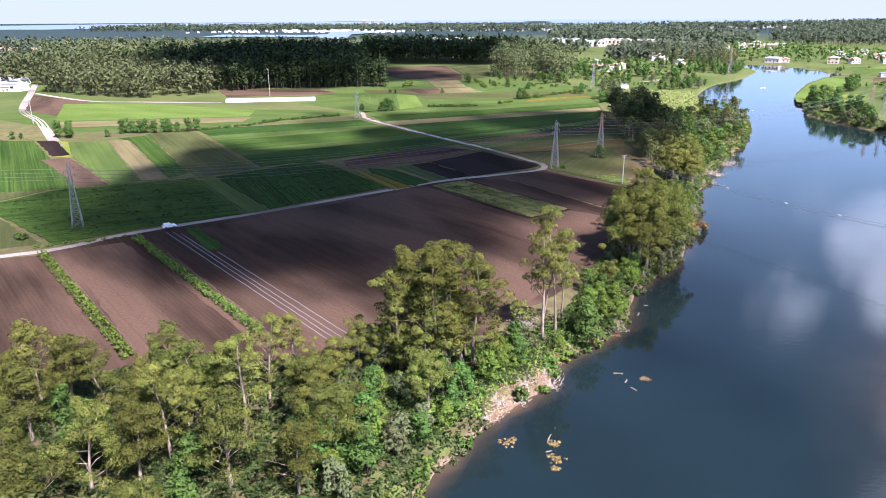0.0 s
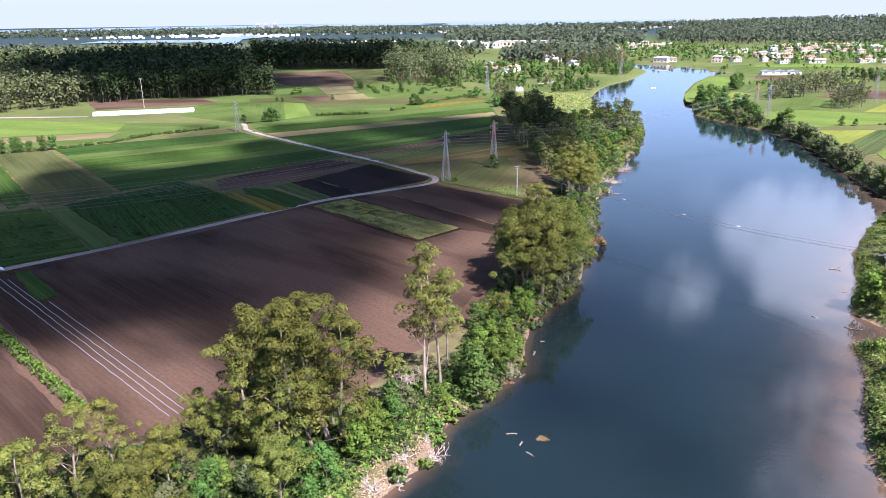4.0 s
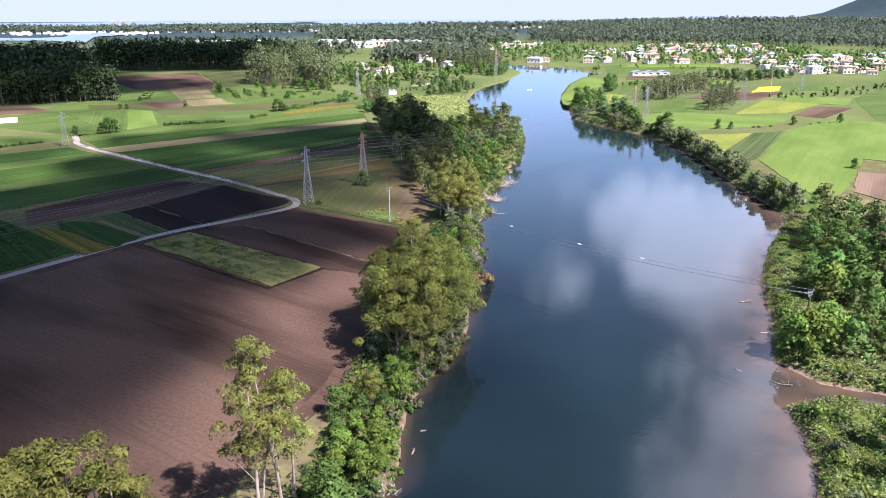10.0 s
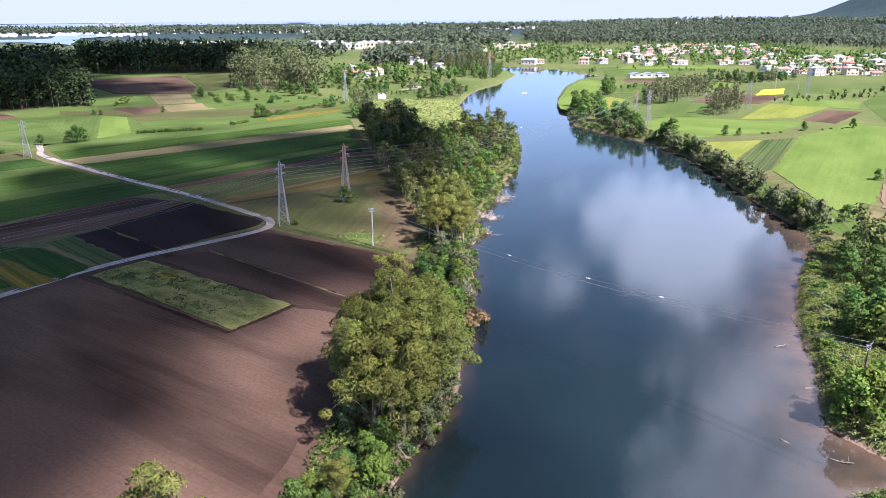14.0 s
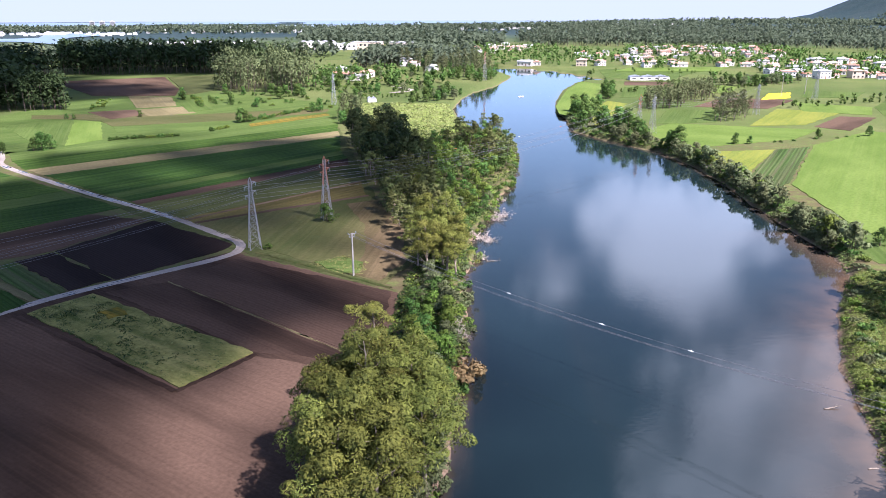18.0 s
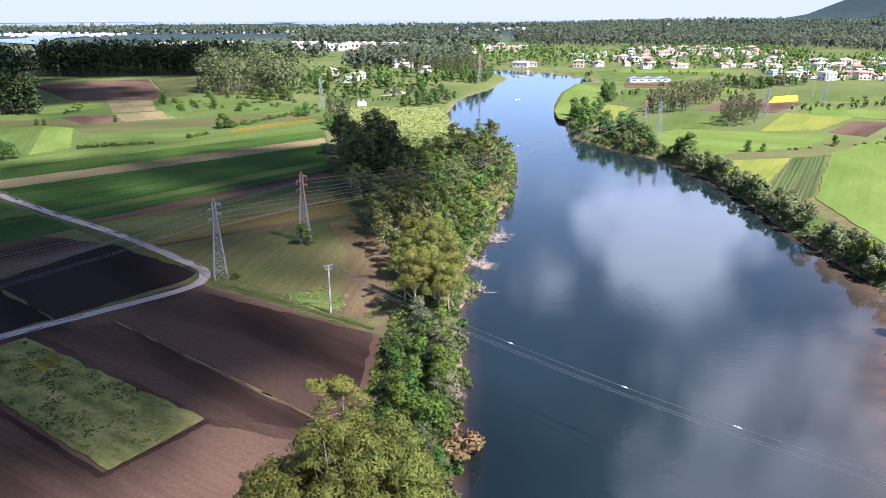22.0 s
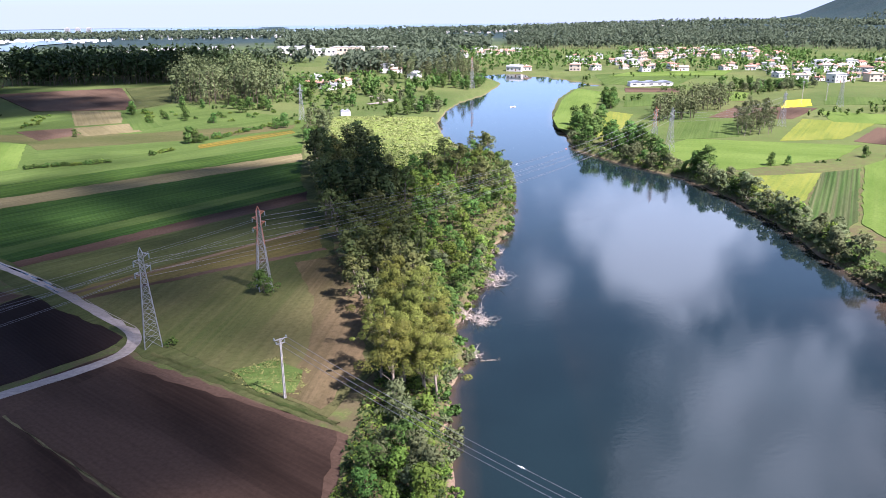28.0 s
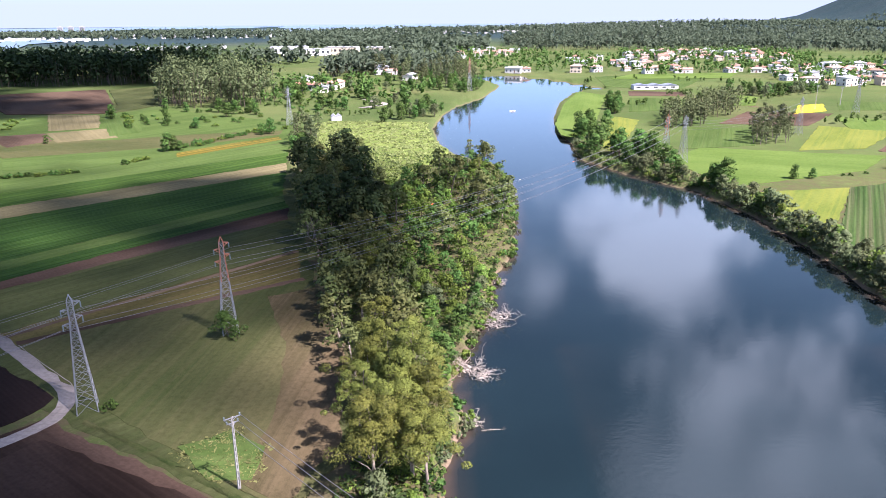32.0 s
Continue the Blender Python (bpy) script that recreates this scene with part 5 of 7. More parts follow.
along([(-180, 472), (-166, 478), (-150, 484)], 1.8, (("bush", 3), ("bush_fresh", 1)), (0.7, 1.0), 1.2, ROW)
along([(-139, 501), (-132, 514)], 2.2, (("bush_fresh", 2), ("bush", 1)), (0.8, 1.1), 1.0, ROW)
along([(-130, 530), (-124, 545), (-117, 560)], 1.8, (("bush", 2), ("bush_fresh", 1), ("mid", 1)), (0.55, 1.3), 2.5, ROW)
along([(-115, 562), (-104, 590), (-90, 600)], 3.0, (("bush_fresh", 1), ("bush", 2)), (0.7, 1.3), 2, ROW)
along([(-178, 600), (-190, 630), (-205, 660)], 3.0, (("bush", 2), ("bush_fresh", 1)), (0.7, 1.2), 2, ROW)
along([(-245, 590), (-262, 640)], 3.0, (("bush_fresh", 2), ("bush", 1)), (0.6, 1.0), 4, ROW)
thicket([(-40, 622), (-8, 640), (6, 700), (-30, 690)], 20, (("mid_dull", 2), ("mid", 2)), 5, (0.6, 1.1), 2, "trees beside the marsh")
thicket([(14, 775), (34, 850), (0, 880), (-30, 800)], 36, (("mid_euc", 2), ("mid", 3)), 6, (0.7, 1.1), 3, "trees beside the marsh")
thicket([(-130, 650), (-20, 690), (-30, 840), (-140, 850)], 64, (("mid", 3), ("bush_fresh", 2), ("mid_dull", 1)), 6, (0.6, 1.2), 3, "garden trees round the houses")
for x, y, k in ((-150, 672, 1.0), (-143, 668, 0.8), (-136, 664, 1.1), (-128, 668, 1.0), (-122, 660, 0.8), (-172, 676, 0.7)):
    plant("mid", x, y, k, group="garden trees round the houses")
thicket([(-165, 600), (-92, 612), (-60, 715), (-125, 770), (-128, 690), (-200, 690)], 48, (("bush", 5), ("bush_fresh", 2), ("mid", 1)), 4, (0.7, 1.3), 2, "garden trees round the houses")
# bush at the foot of the red pylon, bush beside the steel pylon, single bush at the track
plant("broad", -43.5, 327.5, 0.75, label="dense dark green bush round a pylon foot")
plant("bush", -55, 300, 0.7, label="small green bush at a pylon foot")
plant("bush", -186, 152, 1.1, label="bush beside the gravel track")

# far woods, one piece of setting each


def far_wood(name, label, polys, leaf_mat, height, seed, sprays=26, spray=1.3, trunks=True):
    """polys: (corners, trees). Crowns of loose leaf sprays and trunks, in one mesh."""
    rng = np.random.RandomState(seed)
    out, stems, norms = [], [], []
    for poly, count in polys:
        p = np.array(poly, float)
        lo, hi = p.min(0), p.max(0)
        got = 0
        while got < count:
            q = rng.uniform(lo, hi, (count * 2, 2))
            ok = np.zeros(len(q), bool)
            for (ax, ay), (bx, by) in zip(p, np.roll(p, -1, 0)):
                if ay != by:
                    ok ^= ((ay > q[:, 1]) != (by > q[:, 1])) & (q[:, 0] < (bx - ax) * (q[:, 1] - ay) / (by - ay) + ax)
            q = q[ok][: count - got]
            got += len(q)
            z = lie(q[:, 0], q[:, 1])
            h = height * rng.uniform(0.7, 1.2, len(q))
            for (x, y), g, t in zip(q, z, h):
                n = 5
                c = np.stack([rng.normal(0, t * 0.08, n) + x, rng.normal(0, t * 0.08, n) + y, g + t * rng.uniform(0.25, 0.95, n)], 1)
                s = np.full((n, 3), t * 0.15) * np.array([1, 1, 1.2])
                v, w = cards(rng, c, s, sprays // n, spray, 0, 0.5, np.array([x, y, g + t * 0.5]), 0.5, 1.0, 0.9)
                out.append(v)
                norms.append(w)
                if trunks:
                    w = 0.22
                    a = np.array([[x - w, y, g - 1], [x + w, y, g - 1], [x + w * 0.5, y, g + t * 0.7], [x - w * 0.5, y, g + t * 0.7]])
                    b = a.copy()
                    b[:, 0], b[:, 1] = x, y + (a[:, 0] - x)
                    stems += [a, b]
    verts = np.concatenate(out)
    top = thing(name, label, "wood", kind="stuff")
    part("foliage", quads("foliage", verts, len(verts) // 4, M[leaf_mat], np.concatenate(norms)), None, top)["kind"] = "stuff"
    if stems:
        v = np.concatenate(stems)
        part("trunks", quads("trunks", v, len(v) // 4, M["bark"]), None, top)["kind"] = "stuff"


far_wood("dark_wood", "dense wood behind the plain, leaves darkened for cloud shade", [([(-400, 560), (-265, 590), (-300, 640), (-335, 645), (-400, 800), (-400, 850), (-560, 860), (-600, 640)], 900),
         ([(-400, 840), (-300, 862), (-250, 862), (-160, 870), (-260, 990), (-480, 990)], 600)], "dark", 27, 1, 34, 1.95)
far_wood("dark_wood", "tall trees with bare stems along the wood edge, darkened for cloud shade", [([(-372, 512), (-350, 548), (-263, 586), (-268, 600), (-300, 600), (-362, 572), (-400, 545)], 210)], "dark", 21, 12, 75, 1.02)
# sunlit part of the same wood: lit and shaded sides differ by leaf colour
far_wood("eucalyptus_wood", "grey-olive eucalyptus edge of the dark wood, paler because sunlit", [([(-518, 466), (-469, 459), (-400, 452), (-374, 508), (-402, 548), (-500, 560), (-560, 520)], 330), ([(-500, 560), (-402, 548), (-430, 640), (-600, 640)], 200)], "euc_far", 21, 13, 62, 1.18)
far_wood("eucalyptus_grove", "tall dense eucalyptus grove behind the gardens", [([(-208, 708), (-167, 684), (-134, 684), (-128, 740), (-205, 770)], 110)], "euc_far", 29, 15, 110, 0.92)
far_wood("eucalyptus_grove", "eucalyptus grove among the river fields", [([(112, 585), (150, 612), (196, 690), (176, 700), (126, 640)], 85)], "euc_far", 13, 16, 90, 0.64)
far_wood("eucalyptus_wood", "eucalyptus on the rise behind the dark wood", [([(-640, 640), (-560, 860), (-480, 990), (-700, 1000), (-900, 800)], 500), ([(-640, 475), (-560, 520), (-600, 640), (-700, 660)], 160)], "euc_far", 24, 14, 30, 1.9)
far_wood("eucalyptus_wood", "grey-green eucalyptus wood on far rising ground, paled for haze", [([(-120, 880), (-60, 910), (0, 930), (10, 1160), (-120, 1150)], 420), ([(120, 1480), (600, 1380), (900, 1500), (1000, 2100), (300, 2300), (100, 1800)], 2600),
         ([(600, 1000), (900, 900), (1300, 1300), (1000, 1500), (620, 1370)], 800), ([(-900, 500), (-700, 520), (-720, 900), (-1000, 900)], 300)], "haze_tinted", 19, 2, 22, 2.45)
far_wood("distant_wood", "distant wooded plain with haze mixed into its leaf colour", [([(-1400, 950), (-490, 980), (-270, 1000), (-160, 1180), (-280, 1250), (-420, 1180), (-700, 1130), (-1400, 1130)], 1300), ([(-300, 1450), (60, 1420), (80, 1800), (-250, 2300), (-400, 2250), (-380, 1800)], 1300), ([(-2200, 2150), (1200, 2250), (1500, 2900), (-2300, 2800)], 4200),
         ([(1000, 1500), (1900, 1600), (2700, 3400), (1500, 3300)], 2600)], "haze_tinted", 17, 3, 10, 4.0, False)
far_wood("village_trees", "garden trees and hedges between the village houses", [([(180, 930), (300, 940), (290, 830), (380, 800), (520, 900), (560, 1100), (400, 1130), (240, 1060)], 420), ([(220, 1180), (430, 1110), (520, 1260), (470, 1420), (250, 1360)], 420),
         ([(-40, 960), (200, 980), (230, 1180), (120, 1430), (0, 1430)], 420), ([(-150, 700), (-20, 730), (10, 780), (-30, 850), (-150, 880), (-200, 800)], 150), ([(-650, 430), (-560, 440), (-580, 480), (-700, 560)], 90)], "broad", 9, 6, 15, 1.6, False)
far_wood("field_hedges", "green hedges and small trees between the far plots", [([(112, 690), (116, 690), (200, 745), (196, 750)], 26), ([(140, 744), (215, 774), (214, 779), (139, 749)], 20), ([(196, 596), (300, 640), (298, 646), (194, 602)], 24),
         ([(262, 640), (420, 735), (416, 740), (258, 645)], 40), ([(200, 690), (300, 815), (294, 818), (194, 694)], 30), ([(280, 530), (440, 560), (440, 566), (280, 536)], 24), ([(110, 800), (130, 880), (124, 884), (104, 804)], 16), ([(150, 890), (270, 850), (272, 856), (152, 896)], 20),
         ([(-150, 690), (-40, 700), (-40, 708), (-150, 698)], 24), ([(-100, 640), (-20, 660), (-22, 668), (-102, 648)], 18)], "broad", 4.2, 9, 30, 0.75, False)


def undergrowth(name, label, polys, leaf_mat, seed, tall, spray, dry=0.3, sprays=6):
    """Weeds, brambles and reeds that cover the ground under and between the trees. polys: (corners, clumps)."""
    rng = np.random.RandomState(seed)
    spots = []
    for poly, count in polys:
        p = np.array(poly, float)
        q = rng.uniform(p.min(0), p.max(0), (count * 3, 2))
        ok = np.zeros(len(q), bool)
        for (ax, ay), (bx, by) in zip(p, np.roll(p, -1, 0)):
            if ay != by:
                ok ^= ((ay > q[:, 1]) != (by > q[:, 1])) & (q[:, 0] < (bx - ax) * (q[:, 1] - ay) / (by - ay) + ax)
        spots.append(q[ok][:count])
    q = np.concatenate(spots)
    q = q[shore_distance(q[:, 0], q[:, 1]) > dry + 5 * np.exp(-(((q[:, 1] - 113) / 8) ** 2)) * (q[:, 0] < 0)]
    mound = np.clip(0.55 + 0.6 * swell(q[:, 0], q[:, 1], 9, seed + 1), 0.12, 1.1) * tall
    c = np.column_stack([q, lie(q[:, 0], q[:, 1]) + mound * 0.45])
    s = np.column_stack([mound * 0.5 + 0.5, mound * 0.5 + 0.5, mound * 0.55])
    verts, norms = cards(rng, c, s, sprays, spray, 0, 1.2, None, 0, 0.7, 1.1)
    tagged(new(name, quads(name, verts, len(verts) // 4, M[leaf_mat], norms)), label, "undergrowth", kind="stuff")


LEFT_WOOD = [([(-132, 66), (-108, 90), (-88, 100), (-70, 110), (-56, 118), (-44, 124), (-30, 136), (-26, 150), (-14, 150), (-22, 118), (-33, 82), (-45, 40), (-110, 20)], 10500),
             ([(-25, 142), (-24, 180), (-21, 205), (-17, 220), (-15, 276), (-13, 300), (0, 300), (2, 254), (0, 220), (-8, 182), (-12, 150)], 2600),
             ([(-14, 300), (-20, 325), (-29, 362), (-42, 415), (-57, 480), (-64, 530), (-10, 520), (20, 500), (24, 460), (20, 410), (10, 350), (2, 312)], 3600)]
RIGHT_WOOD = [([(58, 192), (66, 214), (80, 246), (98, 284), (120, 292), (160, 280), (170, 220), (130, 160), (104, 158), (80, 174), (62, 183)], 4200), ([(52, 174), (64, 174), (80, 164), (102, 150), (120, 60), (70, 20), (50, 100), (42, 132)], 3000),
              ([(96, 286), (98, 350), (98, 400), (94, 440), (70, 490), (58, 520), (64, 530), (84, 500), (104, 450), (108, 400), (106, 300)], 2400)]
undergrowth("brambles", "green brambles and ferns under the river wood, darkened as gap shade", LEFT_WOOD, "bramble_shaded", 5, 1.5, 0.44, 0.3, 5)
undergrowth("weeds", "light green weeds and grass on the wooded bank", LEFT_WOOD[1:], "fresh", 8, 0.9, 0.4)
undergrowth("weeds", "fresh weeds and ivy on the clay bank", [([(-48, 104), (-36, 94), (-28, 108), (-23, 124), (-20, 146), (-27, 142), (-34, 130), (-46, 124)], 1500)], "fresh", 19, 1.1, 0.4)
FRINGE = [([(55, 190), (63, 214), (75, 246), (93, 284), (106, 286), (90, 246), (78, 214), (68, 190)], 2600), ([(42, 120), (46, 140), (52, 174), (63, 174), (60, 140), (54, 110), (56, 60), (46, 60)], 2200),
          ([(62, 183), (80, 174), (104, 158), (106, 164), (82, 180), (64, 190)], 700), ([(62, 173), (80, 163), (102, 149), (100, 144), (78, 158), (60, 168)], 700)]
undergrowth("bank_rubble", "tan clay rubble and dry twigs on the steep bank", [([(-36, 104), (-28, 104), (-25, 116), (-22, 128), (-21, 140), (-26, 138), (-31, 124)], 1500)], "litter", 31, 0.35, 0.2, -4.5, 5)
undergrowth("reeds", "bright green reeds and tall grass along the water", FRINGE, "reed", 23, 1.5, 0.22, 0.3, 11)
undergrowth("weeds", "fresh green weeds between the reeds", FRINGE, "fresh", 24, 1.2, 0.22, 0.3, 10)
undergrowth("reeds", "light green reeds and brambles along the water", RIGHT_WOOD, "reed", 11, 1.4, 0.30)
undergrowth("ferns", "green ferns among the thicket", RIGHT_WOOD, "broad", 17, 1.5, 0.34)
undergrowth("brambles", "green brambles among the thicket, darkened as gap shade", RIGHT_WOOD[:2], "bramble_shaded", 14, 1.2, 0.4)

# ---------------------------------------------------------------- pylons, poles and cables


def strut(bm, a, b, w):
    a, b = Vector(a), Vector(b)
    d = b - a
    m = Matrix.Translation((a + b) / 2) @ d.to_track_quat("Z", "Y").to_matrix().to_4x4() @ Matrix.Diagonal((w, w, d.length, 1))
    bmesh.ops.create_cube(bm, size=1.0, matrix=m)


def pylon(x, y, height, label, red=False, turn=0.0, foot=1.6, base=None):
    """A lattice tower: four legs, braced faces, three pairs of arms with hanging insulators."""
    top = thing("pylon", label, "pylon", (x, y, height_at(x, y) if base is None else base), "power line pylons", turn=turn)
    waist, w = height * 0.78, 0.42
    levels = [height * f for f in (0, 0.13, 0.25, 0.36, 0.46, 0.55, 0.63, 0.70, 0.76, 0.82, 0.88, 0.94)]

    def half(z):
        return foot + (w - foot) * min(z / waist, 1)

    paint = M["red_steel"] if red else M["steel"]
    for sx, sy in ((1, 1), (1, -1), (-1, 1), (-1, -1)):
        for lo, hi, mat in ((0, height * 0.55, M["steel"]), (height * 0.55, height * 0.94, paint)):
            bm = bmesh.new()
            strut(bm, (sx * half(lo), sy * half(lo), lo - (0.3 if lo == 0 else 0)), (sx * half(min(hi, waist)), sy * half(min(hi, waist)), min(hi, waist)), 0.12)
            if hi > waist:
                strut(bm, (sx * w, sy * w, waist), (sx * w, sy * w, hi), 0.10)
            part("leg", bm, mat, top)
    for face in range(4):
        rot = Matrix.Rotation(face * math.pi / 2, 3, "Z")
        bm = bmesh.new()
        for a, b in zip(levels, levels[1:]):
            strut(bm, rot @ Vector((half(a), half(a), a)), rot @ Vector((-half(b), half(b), b)), 0.055)
            strut(bm, rot @ Vector((-half(a), half(a), a)), rot @ Vector((half(b), half(b), b)), 0.055)
            strut(bm, rot @ Vector((half(b), half(b), b)), rot @ Vector((-half(b), half(b), b)), 0.055)
        part("bracing", bm, M["steel"], top)["kind"] = "stuff"
    bm = bmesh.new()
    for sx, sy in ((1, 1), (1, -1), (-1, 1), (-1, -1)):
        strut(bm, (sx * w, sy * w, height * 0.94), (0, 0, height), 0.1)
    part("peak", bm, paint, top)
    for n, (f, side) in enumerate(((0.94, 1), (0.88, -1), (0.82, 1), (0.76, -1))):
        z, reach = height * f, 1.45
        bm = bmesh.new()
        for s in (w, -w):
            strut(bm, (side * w, s, z), (side * reach, 0, z - 0.1), 0.09)
            strut(bm, (side * w, s, z - 0.7), (side * reach, 0, z - 0.1), 0.07)
        arm = part("cross_arm", bm, paint, top)
        beads = [((side * reach, 0, z - 0.15 - k * 0.085), 0.14 if k % 2 else 0.05) for k in range(13)]
        part("insulator", tubes("insulator", [([p for p, _ in beads], [r for _, r in beads])], M["glass_insulator"], 8), None, arm, "glazed insulator string")
    return top


pylon(-58.3, 299.8, 20.0, "tall grey lattice steel pylon at the track bend", turn=25)
pylon(-44, 330, 20.0, "lattice pylon with red painted top over a bush", True, turn=25)
pylon(-180, 167, 20.5, "grey lattice steel pylon in the green crop", turn=40)
pylon(-201, 405, 17.0, "grey lattice pylon beside the farm track", turn=30)
pylon(97, 500, 20.0, "grey lattice pylon on the far bank meadow", turn=30)
pylon(90.5, 503, 20.0, "red and white lattice pylon beside the river", True, turn=30)
pylon(178, 573, 19.0, "grey lattice pylon among eucalyptus", turn=30)
pylon(250, 655, 21.0, "grey lattice pylon behind fields", turn=30)
pylon(-91, 612, 22.0, "grey lattice pylon near the houses", turn=30)
pylon(15, 789, 26.0, "reddish lattice pylon behind the river point", True, turn=30)


def pole(x, y, height, label, turn=0.0, made_of="concrete"):
    """A tapered concrete mast with slots, two cross bars and insulators."""
    top = thing("power_pole", label, "utility pole", (x, y, height_at(x, y)), "utility poles", turn=turn)
    bm = bmesh.new()
    for s in (1, -1):
        made = bmesh.ops.create_cube(bm, size=1.0, matrix=Matrix.Translation((s * 0.14, 0, height / 2 - 0.2)) @ Matrix.Diagonal((0.12, 0.3, height + 0.4, 1)))
        for v in made["verts"]:
            if v.co.z > 1:
                v.co.x *= 0.62
                v.co.y *= 0.6
    for k in range(int(height / 0.9)):
        box(bm, 0, 0, 0.3 + k * 0.9, 0.24 - 0.1 * k * 0.9 / height, 0.2 - 0.08 * k * 0.9 / height, 0.28)
    part("mast", bm, M[made_of], top)
    for z, reach in ((height - 0.15, 1.15), (height - 0.9, 0.8)):
        bm = bmesh.new()
        strut(bm, (-reach, 0, z), (reach, 0, z), 0.11)
        strut(bm, (-reach * 0.6, 0, z), (0, 0, z - 0.5), 0.06)
        strut(bm, (reach * 0.6, 0, z), (0, 0, z - 0.5), 0.06)
        bar = part("cross_bar", bm, M["steel"], top)
        for s in (-1, 1):
            beads = [((s * reach * 0.93, 0, z + 0.05 + k * 0.065), 0.13 if k % 2 else 0.06) for k in range(7)]
            part("insulator", tubes("insulator", [([p for p, _ in beads], [r for _, r in beads])], M["glass_insulator"], 8), None, bar, "dark glazed insulator")
    return top


pole(-28.1, 279.2, 11.0, "grey concrete power pole on the field bank", 40)
pole(-321, 497, 21.0, "tall pale pole behind the plastic tunnel", 10)
pole(-378, 330, 14.0, "concrete pole beside the earth lane", 10)
pole(-500, 493, 14.0, "concrete pole at the wood edge", 10)
pole(233, 672, 15.0, "white pole beside the yellow plot", 10)
pole(64, 196, 11.0, "dark wooden power pole in the river thicket", 40, "bark")
pole(258, 690, 12.0, "pole behind the yellow plot", 10)


def cable(name, a, b, sag, radius, label, group="power cables", balls=()):
    top = thing(name, label, "cable", group=group)
    a, b = Vector(a), Vector(b)
    pts = []
    for k in range(25):
        t = k / 24
        p = a.lerp(b, t)
        p.z -= sag * 4 * t * (1 - t)
        pts.append(p)
    part("strand", tubes("strand", [(pts, [radius] * 25)], M["wire"], 4), None, top)
    for t, col in balls:
        p = a.lerp(b, t)
        p.z -= sag * 4 * t * (1 - t)
        bm = bmesh.new()
        bmesh.ops.create_uvsphere(bm, u_segments=12, v_segments=8, radius=0.16, matrix=Matrix.Translation(p))
        for s in (1, -1):
            bmesh.ops.create_cone(bm, cap_ends=True, segments=8, radius1=0.1, radius2=0.06, depth=0.25, matrix=Matrix.Translation(p) @ (b - a).to_track_quat("Z", "Y").to_matrix().to_4x4() @ Matrix.Translation((0, 0, s * 0.38)))
        part("marker_ball", bm, M[col], top, "white marker ball" if col == "ball_white" else "orange marker ball")


# the line over the river with its marker balls
for dx, dy, dz, marks in ((0.75, 0.9, 0, ((0.387, "ball_white"), (0.562, "ball_white"), (0.70, "ball_white"))), (-0.75, -0.9, 0, ()), (0.5, 0.6, -0.8, ())):
    cable("power_cable", (-28.1 + dx, 279.2 + dy, 12.9 + dz), (64 + dx, 196 + dy, 12.9 + dz), 2.9, 0.035, "thin cable with marker balls over the river" if marks else "thin power cable over the river", balls=marks)
# high lines from the pylons
for n, (z, s) in enumerate(((18.8, 2.0), (17.6, -2.0), (16.4, 2.0), (15.2, -2.0))):
    o = Vector((math.cos(radians(25)), math.sin(radians(25)), 0)) * s
    balls = ((0.28, "ball_red"), (0.47, "ball_white"), (0.62, "ball_red")) if n == 0 else ()
    cable("power_cable", Vector((-44, 330, 2 + z - 1.2)) + o, Vector((90.5, 503, 2 + z - 1.2)) + o, 5, 0.028, "thin high cable between red pylons", balls=balls)
    cable("power_cable", Vector((-58.3, 299.8, 2 + z - 1.2)) + o, Vector((97, 500, 2 + z - 1.2)) + o, 6, 0.028, "thin high cable between steel pylons")
    cable("power_cable", Vector((-58.3, 299.8, 2 + z - 1.2)) + o, Vector((-180, 167, 2 + z - 1.0)) + o, 5, 0.028, "thin high cable over ploughed plots")
    cable("power_cable", Vector((-44, 330, 2 + z - 1.2)) + o, Vector((-230, 150, 2 + z - 1.0)) + o, 6, 0.028, "thin high cable over the green plots")
    cable("power_cable", Vector((97, 500, 2 + z - 1.2)) + o, Vector((178, 573, 2 + z - 2.0)) + o, 3, 0.028, "thin high cable over meadows")

# ---------------------------------------------------------------- buildings


